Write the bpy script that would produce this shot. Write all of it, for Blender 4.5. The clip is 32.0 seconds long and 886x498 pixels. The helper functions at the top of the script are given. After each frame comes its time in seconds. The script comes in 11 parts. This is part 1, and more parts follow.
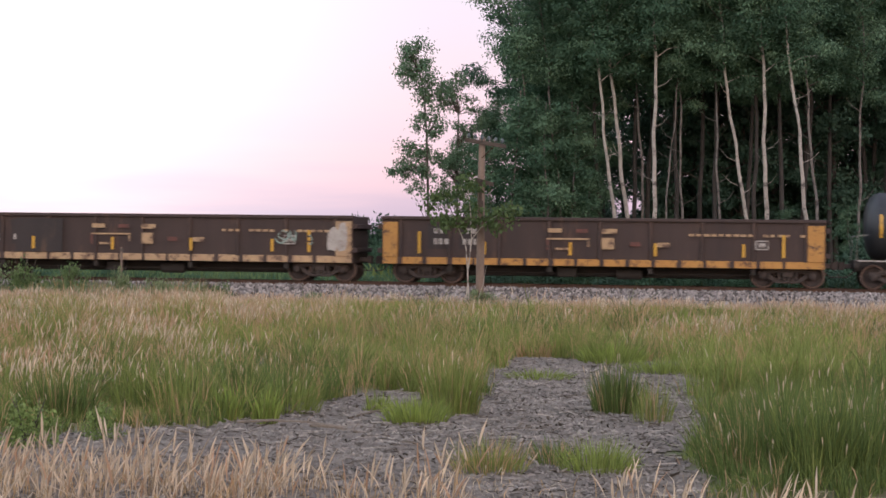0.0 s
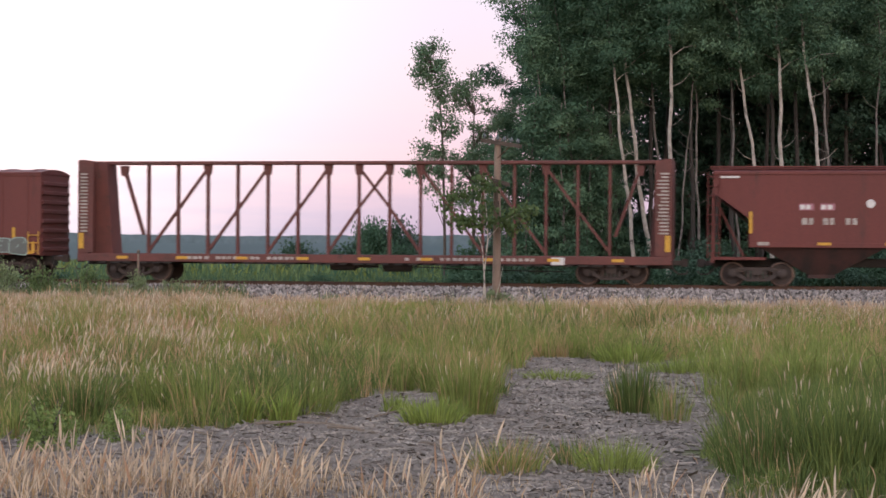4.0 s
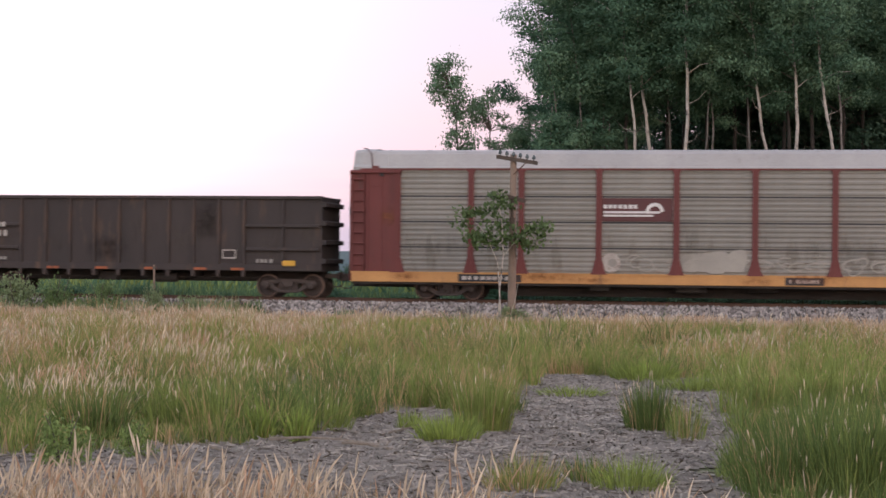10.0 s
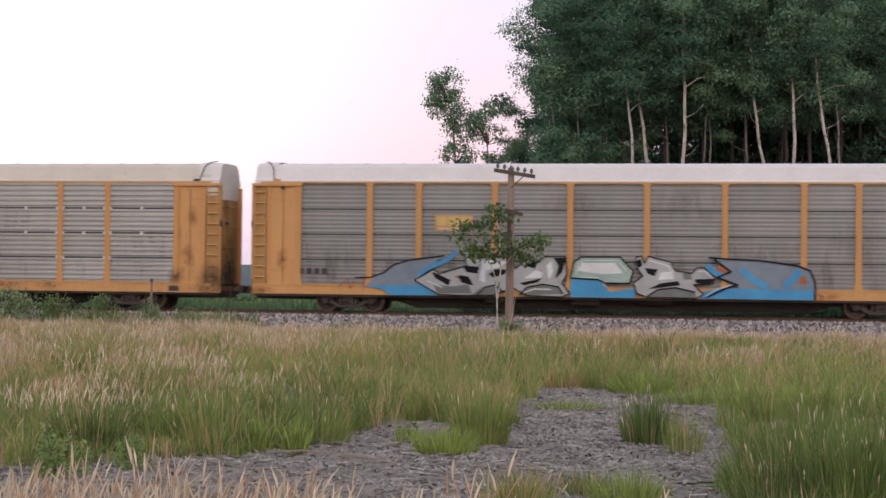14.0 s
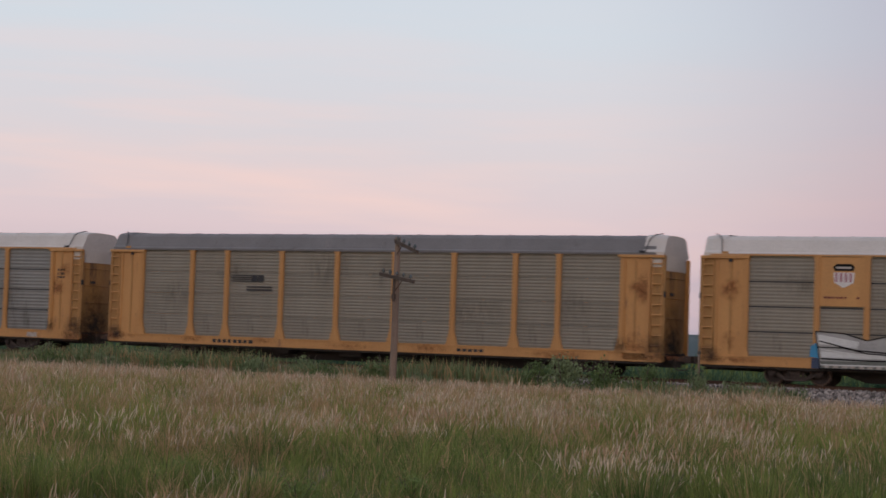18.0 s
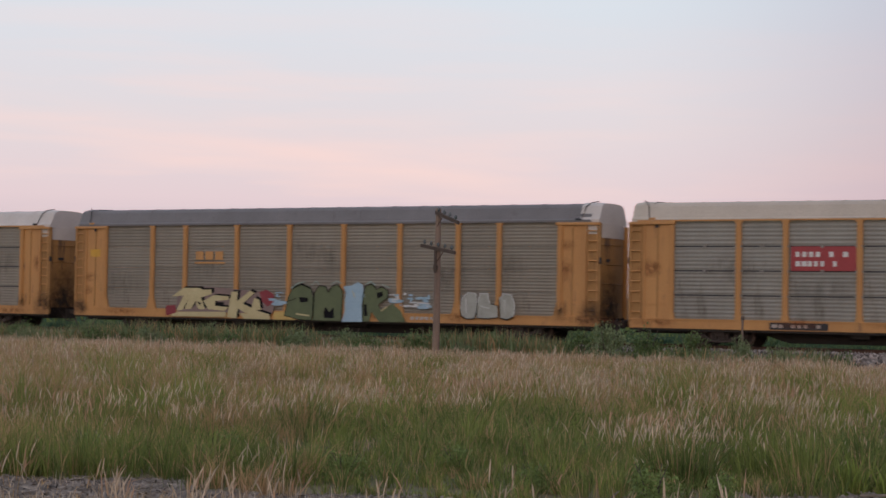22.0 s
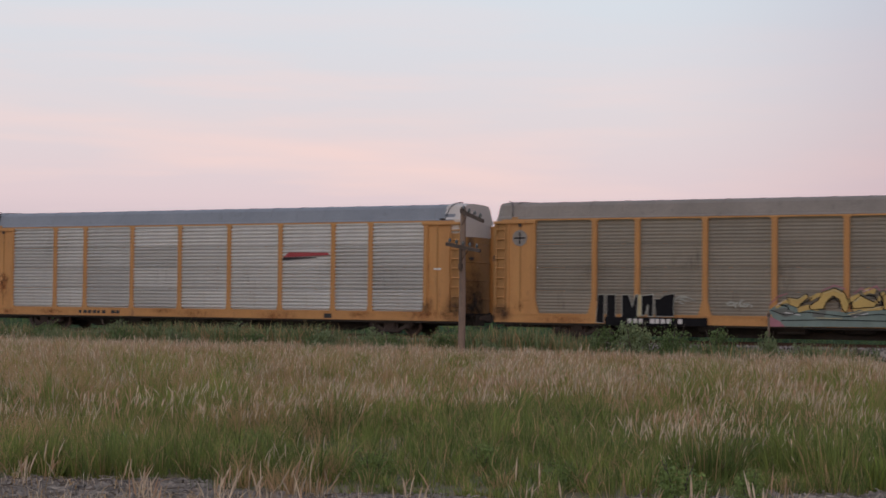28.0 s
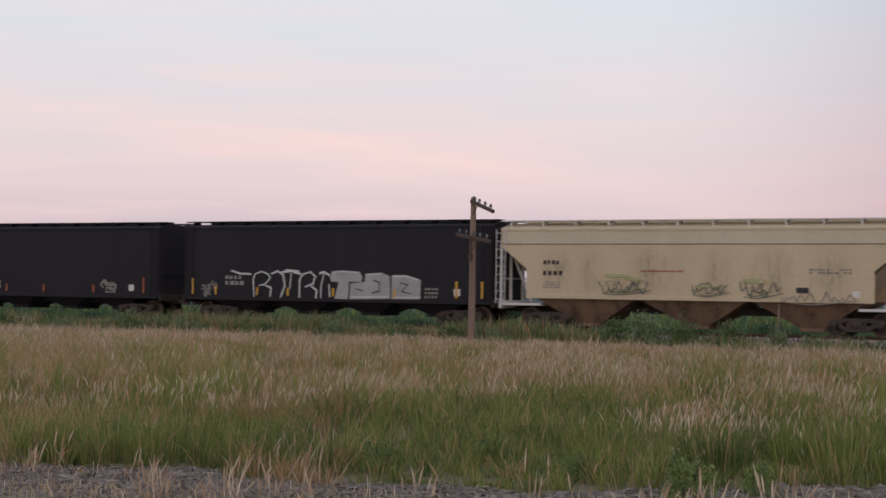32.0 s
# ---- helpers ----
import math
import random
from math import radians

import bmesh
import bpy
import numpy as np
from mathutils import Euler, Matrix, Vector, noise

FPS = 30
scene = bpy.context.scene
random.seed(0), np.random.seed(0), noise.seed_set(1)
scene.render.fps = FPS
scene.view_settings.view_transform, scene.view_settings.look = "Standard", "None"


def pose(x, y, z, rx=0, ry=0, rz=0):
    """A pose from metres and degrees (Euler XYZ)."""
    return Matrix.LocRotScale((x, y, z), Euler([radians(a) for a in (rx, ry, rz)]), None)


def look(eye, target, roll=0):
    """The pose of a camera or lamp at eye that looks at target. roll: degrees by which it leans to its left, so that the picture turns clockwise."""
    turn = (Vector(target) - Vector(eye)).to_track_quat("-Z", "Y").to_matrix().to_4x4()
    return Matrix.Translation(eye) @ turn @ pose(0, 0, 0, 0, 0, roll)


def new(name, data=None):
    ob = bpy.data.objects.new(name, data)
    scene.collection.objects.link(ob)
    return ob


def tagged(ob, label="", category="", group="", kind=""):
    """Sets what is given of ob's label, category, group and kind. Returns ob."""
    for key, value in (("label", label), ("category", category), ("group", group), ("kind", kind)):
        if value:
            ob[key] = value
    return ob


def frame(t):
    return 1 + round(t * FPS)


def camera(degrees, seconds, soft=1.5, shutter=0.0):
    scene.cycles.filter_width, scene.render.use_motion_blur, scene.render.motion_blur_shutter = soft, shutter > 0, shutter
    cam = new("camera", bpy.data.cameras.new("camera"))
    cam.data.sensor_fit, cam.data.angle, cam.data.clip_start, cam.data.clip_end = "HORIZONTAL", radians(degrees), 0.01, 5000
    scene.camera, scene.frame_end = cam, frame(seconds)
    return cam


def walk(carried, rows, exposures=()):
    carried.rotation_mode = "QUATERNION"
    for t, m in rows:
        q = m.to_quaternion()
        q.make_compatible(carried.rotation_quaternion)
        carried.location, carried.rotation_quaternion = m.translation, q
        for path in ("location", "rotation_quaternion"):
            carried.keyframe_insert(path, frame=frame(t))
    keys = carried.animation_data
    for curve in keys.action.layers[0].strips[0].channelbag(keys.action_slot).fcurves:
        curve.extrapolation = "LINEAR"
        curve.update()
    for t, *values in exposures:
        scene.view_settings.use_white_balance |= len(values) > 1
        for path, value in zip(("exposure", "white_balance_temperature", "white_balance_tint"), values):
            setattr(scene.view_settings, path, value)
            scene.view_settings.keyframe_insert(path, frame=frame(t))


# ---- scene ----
EYE = Vector((0.0, 0.0, 2.15))      # the camera stands in the grass, about 67 m from the line
TRACK_Y = 67.25                     # centre line of the track, along x
RAIL_Z = 0.75                       # top of the rails

cam = camera(28.1, 32.0, soft=1.6, shutter=0.2)
# seconds, heading from the line's normal, tilt, lean (degrees)
PATH = [
    (0.0, -8.975, -0.09, 0.707), (0.5, -9.034, -0.067, 0.851), (1.0, -9.233, -0.037, 0.965), (1.5, -9.439, -0.081, 1.057),
    (2.0, -9.564, -0.119, 0.946), (2.5, -9.615, -0.125, 0.626), (4.5, -9.521, -0.038, 0.285), (5.0, -9.551, 0.143, 0.209),
    (5.5, -9.6, 0.315, 0.338), (6.0, -9.658, 0.472, 0.444), (6.5, -9.813, 0.608, 0.512), (7.0, -9.972, 0.698, 0.633),
    (7.5, -10.093, 0.737, 0.53), (8.0, -10.163, 0.705, 0.34), (8.5, -10.144, 0.632, 0.218), (9.0, -10.1, 0.539, 0.309),
    (9.5, -10.046, 0.452, 0.402), (10.0, -10.007, 0.446, 0.583), (10.5, -9.967, 0.5, 0.424), (11.0, -9.938, 0.574, 0.401),
    (11.5, -9.891, 0.673, 0.459), (12.0, -9.899, 0.776, 0.515), (12.5, -9.938, 0.834, 0.588), (13.0, -9.952, 0.873, 0.656),
    (13.5, -9.914, 0.869, 0.627), (14.6, -10.1, 0.95, 0.65), (15.1, -12.3, 1.2, 0.75), (15.5, -18.644, 1.656, 0.877),
    (15.6, -22.05, 1.99, 0.75), (15.7, -24.975, 2.48, 0.7), (15.8, -25.92, 2.418, 0.72),
    (15.9, -27.07, 2.284, 0.96), (16.0, -27.79, 1.757, 1.334), (16.1, -27.725, 1.591, 1.45), (16.2, -26.735, 1.85, 1.52),
    (16.3, -26.46, 2.128, 1.45), (16.4, -26.59, 2.285, 1.5), (16.5, -26.638, 2.361, 1.571), (17.0, -26.954, 2.649, 1.817),
    (17.5, -27.289, 2.856, 2.063), (18.0, -27.594, 2.817, 1.984), (18.5, -27.681, 2.662, 1.999), (19.0, -28.121, 2.538, 1.991),
    (19.5, -28.653, 2.466, 1.832), (20.0, -29.056, 2.306, 0.823), (20.5, -29.134, 2.135, 0.47), (21.0, -29.085, 1.996, 0.623),
    (21.5, -28.985, 1.9, 0.79), (22.0, -28.898, 1.837, 0.994), (22.5, -28.725, 1.822, 0.654), (23.0, -28.577, 1.836, 0.744),
    (23.5, -28.442, 1.87, 0.933), (24.0, -28.378, 1.897, 1.08), (24.5, -28.332, 1.911, 1.178), (26.5, -28.588, 1.868, 0.28),
    (27.0, -28.702, 1.82, 0.145), (27.5, -28.964, 1.842, 0.39), (28.0, -29.707, 1.775, 0.614), (28.5, -30.01, 1.698, 0.554),
    (29.0, -30.189, 1.628, 0.671), (29.5, -30.252, 1.582, 0.781), (30.0, -30.269, 1.568, 0.614), (30.5, -30.199, 1.521, 0.434),
    (31.0, -30.108, 1.487, 0.348), (31.5, -30.067, 1.459, 0.568), (32.0, -30.032, 1.457, 0.897),
]


def aim(heading, tilt, lean):
    a, b = radians(heading), radians(tilt)
    return look(EYE, EYE + 50 * Vector((math.sin(a) * math.cos(b), math.cos(a) * math.cos(b), math.sin(b))), lean)


walk(cam, [(t, aim(a, b, c)) for t, a, b, c in PATH],
     exposures=[(0, 0.26), (13.5, 0.26), (15.4, 0.12), (16.0, -0.60), (18.0, -0.74), (20.0, -0.74), (22.0, -0.63), (24.0, -0.61), (27.0, -0.68), (28.5, -0.68), (30.5, -0.61), (32.0, -0.61)])

# ---- light: dusk, the sun just down behind the camera ----
world = bpy.data.worlds.new("dusk_sky")
scene.world = world
world.use_nodes = True
wn, wl = world.node_tree.nodes, world.node_tree.links
wn.clear()
w_out = wn.new("ShaderNodeOutputWorld")
sky = wn.new("ShaderNodeTexSky")
sky.sky_type, sky.sun_disc = "NISHITA", False
sky.sun_elevation, sky.sun_rotation = radians(3.0), radians(156)
sky.air_density, sky.dust_density, sky.ozone_density = 1.0, 2.0, 1.5
bg_sky = wn.new("ShaderNodeBackground")
bg_sky.inputs["Strength"].default_value = 0.05
wl.new(sky.outputs["Color"], bg_sky.inputs["Color"])
# evening haze: rose at the horizon, paling to a cool white above, with thin flat clouds
coord = wn.new("ShaderNodeTexCoord")
sep = wn.new("ShaderNodeSeparateXYZ")
wl.new(coord.outputs["Generated"], sep.inputs["Vector"])
ramp = wn.new("ShaderNodeValToRGB")
wl.new(sep.outputs["Z"], ramp.inputs["Fac"])
ramp.color_ramp.elements[0].position, ramp.color_ramp.elements[0].color = 0.0, (0.70, 0.65, 0.78, 1)
ramp.color_ramp.elements[1].position, ramp.color_ramp.elements[1].color = 1.0, (0.84, 0.96, 1.18, 1)
for at, col in ((0.030, (0.90, 0.77, 0.88, 1)), (0.058, (1.14, 0.91, 0.99, 1)), (0.10, (1.12, 0.99, 1.06, 1)), (0.17, (1.02, 1.08, 1.19, 1)), (0.4, (0.92, 1.02, 1.20, 1))):
    el = ramp.color_ramp.elements.new(at)
    el.color = col
cmap = wn.new("ShaderNodeMapping")
cmap.inputs["Scale"].default_value = (4.0, 4.0, 42.0)
cmap.inputs["Rotation"].default_value = (0.0, radians(4.0), 0.0)
wl.new(coord.outputs["Generated"], cmap.inputs["Vector"])
cloud = wn.new("ShaderNodeTexNoise")
cloud.inputs["Scale"].default_value, cloud.inputs["Detail"].default_value = 1.4, 4.0
wl.new(cmap.outputs["Vector"], cloud.inputs["Vector"])
cramp = wn.new("ShaderNodeValToRGB")
cramp.color_ramp.elements[0].position, cramp.color_ramp.elements[1].position = 0.44, 0.66
wl.new(cloud.outputs["Fac"], cramp.inputs["Fac"])
low = wn.new("ShaderNodeMapRange")
low.inputs["From Min"].default_value, low.inputs["From Max"].default_value = 0.20, 0.04
low.inputs["To Max"].default_value = 0.85
wl.new(sep.outputs["Z"], low.inputs["Value"])
cfac = wn.new("ShaderNodeMath")
cfac.operation = "MULTIPLY"
wl.new(cramp.outputs["Color"], cfac.inputs[0])
west = wn.new("ShaderNodeMapRange")
west.inputs["From Min"].default_value, west.inputs["From Max"].default_value = -0.58, -0.30
west.inputs["To Min"].default_value, west.inputs["To Max"].default_value = 0.95, 0.35
wl.new(sep.outputs["X"], west.inputs["Value"])
band = wn.new("ShaderNodeMath")
band.operation = "MULTIPLY"
wl.new(low.outputs["Result"], band.inputs[0])
wl.new(west.outputs["Result"], band.inputs[1])
wl.new(band.outputs["Value"], cfac.inputs[1])
# one rosy streak of cirrus that sinks towards the north-east
tilted = wn.new("ShaderNodeMath")
tilted.operation = "MULTIPLY_ADD"
tilted.inputs[1].default_value = 0.156
wl.new(sep.outputs["X"], tilted.inputs[0])
wl.new(sep.outputs["Z"], tilted.inputs[2])
off_line = wn.new("ShaderNodeMath")
off_line.operation = "ADD"
off_line.inputs[1].default_value = 0.0022
wl.new(tilted.outputs["Value"], off_line.inputs[0])
gap = wn.new("ShaderNodeMath")
gap.operation = "ABSOLUTE"
wl.new(off_line.outputs["Value"], gap.inputs[0])
core = wn.new("ShaderNodeMapRange")
core.interpolation_type = "SMOOTHSTEP"
core.inputs["From Min"].default_value, core.inputs["From Max"].default_value = 0.016, 0.0
core.inputs["To Max"].default_value = 0.8
wl.new(gap.outputs["Value"], core.inputs["Value"])
reach = wn.new("ShaderNodeMapRange")
reach.interpolation_type = "SMOOTHSTEP"
reach.inputs["From Min"].default_value, reach.inputs["From Max"].default_value = -0.32, -0.50
wl.new(sep.outputs["X"], reach.inputs["Value"])
wisps = wn.new("ShaderNodeMapRange")
wisps.inputs["From Min"].default_value, wisps.inputs["From Max"].default_value = 0.30, 0.66
wl.new(cloud.outputs["Fac"], wisps.inputs["Value"])
streak_a = wn.new("ShaderNodeMath")
streak_a.operation = "MULTIPLY"
wl.new(core.outputs["Result"], streak_a.inputs[0])
wl.new(reach.outputs["Result"], streak_a.inputs[1])
streak_b = wn.new("ShaderNodeMath")
streak_b.operation = "MULTIPLY"
wl.new(streak_a.outputs["Value"], streak_b.inputs[0])
wl.new(wisps.outputs["Result"], streak_b.inputs[1])
clouds = wn.new("ShaderNodeMath")
clouds.operation = "MAXIMUM"
wl.new(cfac.outputs["Value"], clouds.inputs[0])
wl.new(streak_b.outputs["Value"], clouds.inputs[1])
cmix = wn.new("ShaderNodeMix")
cmix.data_type = "RGBA"
wl.new(clouds.outputs["Value"], cmix.inputs["Factor"])
wl.new(ramp.outputs["Color"], cmix.inputs["A"])
cmix.inputs["B"].default_value = (1.40, 1.01, 0.98, 1)
bg_haze = wn.new("ShaderNodeBackground")
bg_haze.inputs["Strength"].default_value = 1.0
# the sky is fainter and more lilac to the north, towards the wood
north = wn.new("ShaderNodeMapRange")
north.interpolation_type = "SMOOTHSTEP"
north.inputs["From Min"].default_value, north.inputs["From Max"].default_value = -0.41, -0.13
north.inputs["To Min"].default_value, north.inputs["To Max"].default_value = 0.0, 1.0
wl.new(sep.outputs["X"], north.inputs["Value"])
tint = wn.new("ShaderNodeMix")
tint.data_type = "RGBA"
wl.new(north.outputs["Result"], tint.inputs["Factor"])
tint.inputs["A"].default_value, tint.inputs["B"].default_value = (1, 1, 1, 1), (0.695, 0.612, 0.680, 1)
dim = wn.new("ShaderNodeMix")
dim.data_type, dim.blend_type = "RGBA", "MULTIPLY"
dim.inputs["Factor"].default_value = 1.0
wl.new(cmix.outputs["Result"], dim.inputs["A"])
wl.new(tint.outputs["Result"], dim.inputs["B"])
wl.new(dim.outputs["Result"], bg_haze.inputs["Color"])
w_add = wn.new("ShaderNodeAddShader")
wl.new(bg_sky.outputs["Background"], w_add.inputs[0])
wl.new(bg_haze.outputs["Background"], w_add.inputs[1])
wl.new(w_add.outputs["Shader"], w_out.inputs["Surface"])

sun_data = bpy.data.lights.new("afterglow", "SUN")
sun_data.energy, sun_data.angle, sun_data.color = 0.78, radians(40), (1.0, 0.86, 0.74)
sun = new("afterglow", sun_data)
sun.matrix_world = look((45, -60, 46), (0, 40, 2))

# ---- materials ----


def material(name, base, second=None, rough=0.7, metal=0.0, scale=2.0, fine=25.0, bump=0.15, spread=0.5, stain=None, stain_at=0.62, streak=False, random_tone=0.0, island=False):
    """A surface with variation at two scales: patches between base and second, fine grain, and stains with a shape of their own."""
    m = bpy.data.materials.new(name)
    m.use_nodes = True
    n, l = m.node_tree.nodes, m.node_tree.links
    bsdf = n["Principled BSDF"]
    bsdf.inputs["Roughness"].default_value, bsdf.inputs["Metallic"].default_value = rough, metal
    tc = n.new("ShaderNodeTexCoord")
    mp = n.new("ShaderNodeMapping")
    mp.inputs["Scale"].default_value = (1.0, 1.0, 0.18) if streak else (1.0, 1.0, 1.0)
    l.new(tc.outputs["Object"], mp.inputs["Vector"])
    big = n.new("ShaderNodeTexNoise")
    big.inputs["Scale"].default_value, big.inputs["Detail"].default_value, big.inputs["Roughness"].default_value = scale, 5.0, 0.65
    l.new(mp.outputs["Vector"], big.inputs["Vector"])
    small = n.new("ShaderNodeTexNoise")
    small.inputs["Scale"].default_value, small.inputs["Detail"].default_value = fine, 3.0
    l.new(tc.outputs["Object"], small.inputs["Vector"])
    second = second or tuple(c * 0.6 for c in base)
    r = n.new("ShaderNodeValToRGB")
    r.color_ramp.elements[0].position, r.color_ramp.elements[1].position = 0.5 - spread * 0.4, 0.5 + spread * 0.4
    r.color_ramp.elements[0].color, r.color_ramp.elements[1].color = (*second, 1), (*base, 1)
    l.new(big.outputs["Fac"], r.inputs["Fac"])
    last = r.outputs["Color"]
    grain = n.new("ShaderNodeMix")
    grain.data_type, grain.blend_type = "RGBA", "MULTIPLY"
    grain.inputs["Factor"].default_value = 0.55
    gr = n.new("ShaderNodeMapRange")
    gr.inputs["From Min"].default_value, gr.inputs["From Max"].default_value = 0.25, 0.75
    gr.inputs["To Min"].default_value, gr.inputs["To Max"].default_value = 0.7, 1.15
    l.new(small.outputs["Fac"], gr.inputs["Value"])
    l.new(last, grain.inputs["A"])
    l.new(gr.outputs["Result"], grain.inputs["B"])
    last = grain.outputs["Result"]
    if stain:
        st = n.new("ShaderNodeTexNoise")
        st.inputs["Scale"].default_value, st.inputs["Detail"].default_value, st.inputs["Roughness"].default_value = scale * 1.7, 8.0, 0.75
        off = n.new("ShaderNodeMapping")
        off.inputs["Location"].default_value = (3.1, 7.7, 1.3)
        l.new(mp.outputs["Vector"], off.inputs["Vector"])
        l.new(off.outputs["Vector"], st.inputs["Vector"])
        sr = n.new("ShaderNodeMapRange")
        sr.inputs["From Min"].default_value, sr.inputs["From Max"].default_value = stain_at - 0.06, stain_at + 0.06
        l.new(st.outputs["Fac"], sr.inputs["Value"])
        mx = n.new("ShaderNodeMix")
        mx.data_type = "RGBA"
        l.new(sr.outputs["Result"], mx.inputs["Factor"])
        l.new(last, mx.inputs["A"])
        mx.inputs["B"].default_value = (*stain, 1)
        last = mx.outputs["Result"]
    if random_tone or island:
        if island:
            src = n.new("ShaderNodeNewGeometry").outputs["Random Per Island"]
        else:
            src = n.new("ShaderNodeObjectInfo").outputs["Random"]
        rr = n.new("ShaderNodeMapRange")
        amount = random_tone or 0.3
        rr.inputs["To Min"].default_value, rr.inputs["To Max"].default_value = 1 - amount, 1 + amount
        l.new(src, rr.inputs["Value"])
        mm = n.new("ShaderNodeMix")
        mm.data_type, mm.blend_type = "RGBA", "MULTIPLY"
        mm.inputs["Factor"].default_value = 1.0
        l.new(last, mm.inputs["A"])
        l.new(rr.outputs["Result"], mm.inputs["B"])
        last = mm.outputs["Result"]
    l.new(last, bsdf.inputs["Base Color"])
    if bump:
        b = n.new("ShaderNodeBump")
        b.inputs["Strength"].default_value, b.inputs["Distance"].default_value = bump, 0.02
        l.new(small.outputs["Fac"], b.inputs["Height"])
        l.new(b.outputs["Normal"], bsdf.inputs["Normal"])
    return m


def leafy(name, base, second, glow=0.35, scale=0.35, tone=0.35):
    """Leaves and blades: matt, a little light passing through, each one of its own tone."""
    m = material(name, base, second, rough=0.65, scale=scale, fine=6.0, bump=0.0, spread=0.6, random_tone=tone, island=True)
    n, l = m.node_tree.nodes, m.node_tree.links
    bsdf = n["Principled BSDF"]
    bsdf.inputs["Specular IOR Level"].default_value = 0.12
    tr = n.new("ShaderNodeBsdfTranslucent")
    mix = n.new("ShaderNodeMixShader")
    mix.inputs["Fac"].default_value = glow
    col = bsdf.inputs["Base Color"].links[0].from_socket
    l.new(col, tr.inputs["Color"])
    l.new(bsdf.outputs["BSDF"], mix.inputs[1])
    l.new(tr.outputs["BSDF"], mix.inputs[2])
    l.new(mix.outputs["Shader"], n["Material Output"].inputs["Surface"])
    return m


M_SOIL = material("meadow_soil", (0.131, 0.125, 0.057), (0.194, 0.148, 0.085), rough=0.95, scale=0.25, fine=9.0, bump=0.5, stain=(0.080, 0.097, 0.034), stain_at=0.55)
M_GRAVEL = material("dark_gravel", (0.235, 0.195, 0.150), (0.14, 0.116, 0.090), rough=0.95, scale=1.1, fine=30.0, bump=0.9, stain=(0.115, 0.092, 0.072), stain_at=0.6)
M_CHIP = material("gravel_flake", (0.31, 0.268, 0.218), (0.14, 0.118, 0.098), rough=0.9, scale=1.0, fine=20.0, bump=0.2, random_tone=0.5, island=True)
M_TWIG = material("dry_twig", (0.36, 0.31, 0.25), (0.15, 0.12, 0.09), rough=0.9, scale=3.0, random_tone=0.4, island=True)
M_BALLAST = material("track_ballast", (0.18, 0.16, 0.145), (0.08, 0.07, 0.064), rough=0.95, scale=9.0, fine=14.0, bump=1.0, spread=0.35, stain=(0.13, 0.11, 0.10), stain_at=0.60)
M_STONE = material("ballast_stone", (0.36, 0.32, 0.285), (0.17, 0.147, 0.133), rough=0.9, scale=2.0, fine=30.0, bump=0.2, random_tone=0.8, island=True)
M_TIE = material("creosoted_timber", (0.085, 0.065, 0.05), (0.04, 0.032, 0.026), rough=0.9, scale=4.0)
M_RAIL = material("rusty_rail", (0.14, 0.075, 0.045), (0.07, 0.04, 0.03), rough=0.7, metal=0.3, scale=3.0)
M_GREEN = leafy("green_blade", (0.297, 0.345, 0.098), (0.170, 0.213, 0.061))
M_LIME = leafy("young_blade", (0.353, 0.418, 0.102), (0.214, 0.290, 0.070))
M_TAN = leafy("dry_blade", (0.594, 0.409, 0.221), (0.398, 0.273, 0.140), tone=0.25)
M_HEAD = leafy("seed_head", (0.661, 0.446, 0.292), (0.476, 0.314, 0.205), tone=0.20)
M_STRAW = leafy("pale_straw", (0.780, 0.665, 0.500), (0.560, 0.440, 0.315))
# blade green darkened to stand for the shade at the wood's foot
M_VERGE = leafy("shade_toned_verge_blade", (0.060, 0.085, 0.040), (0.035, 0.055, 0.026))
M_REED = leafy("reed_blade", (0.179, 0.234, 0.070), (0.102, 0.149, 0.048))
M_WEED = leafy("weed_leaf", (0.200, 0.275, 0.115), (0.115, 0.175, 0.070))
M_SAGE = leafy("sage_weed_leaf", (0.291, 0.357, 0.189), (0.194, 0.251, 0.128))
M_LUSH = leafy("fresh_weed_leaf", (0.27, 0.35, 0.12), (0.17, 0.24, 0.075))
M_LEAF = leafy("aspen_leaf", (0.104, 0.186, 0.108), (0.064, 0.124, 0.073), glow=0.25, tone=0.16, scale=0.22)
M_LEAF2 = leafy("willow_leaf", (0.176, 0.280, 0.164), (0.118, 0.200, 0.115), glow=0.25, tone=0.16, scale=0.22)
M_WILLOW = leafy("pale_willow_leaf", (0.205, 0.290, 0.180), (0.135, 0.205, 0.125), glow=0.3, tone=0.2)
M_SAPLING = leafy("sapling_leaf", (0.135, 0.19, 0.075), (0.08, 0.125, 0.05))
# leaf green darkened to carry the shade inside the wood
M_SHADE = leafy("shade_toned_leaf", (0.086, 0.150, 0.098), (0.050, 0.094, 0.064), glow=0.15, tone=0.16)
M_BIRCH = material("pale_bark", (0.560, 0.505, 0.435), (0.30, 0.262, 0.22), rough=0.85, scale=1.6, fine=14.0, bump=0.3, stain=(0.07, 0.06, 0.055), stain_at=0.58)
M_GREYBARK = material("ashen_bark", (0.25, 0.225, 0.20), (0.14, 0.12, 0.105), rough=0.9, scale=2.2, fine=16.0, bump=0.3, stain=(0.06, 0.052, 0.046), stain_at=0.56)
# bark colour lowered for trunks that stand in the wood's shade
M_DIMBARK = material("shade_toned_bark", (0.075, 0.064, 0.055), (0.042, 0.036, 0.031), rough=0.95, scale=3.0, bump=0.4)
M_BARK = material("grey_bark", (0.14, 0.115, 0.095), (0.07, 0.058, 0.048), rough=0.9, scale=3.0, bump=0.4)
M_POLE = material("weathered_pole", (0.30, 0.22, 0.165), (0.17, 0.125, 0.10), rough=0.9, scale=2.5, fine=18.0, bump=0.4, streak=True)
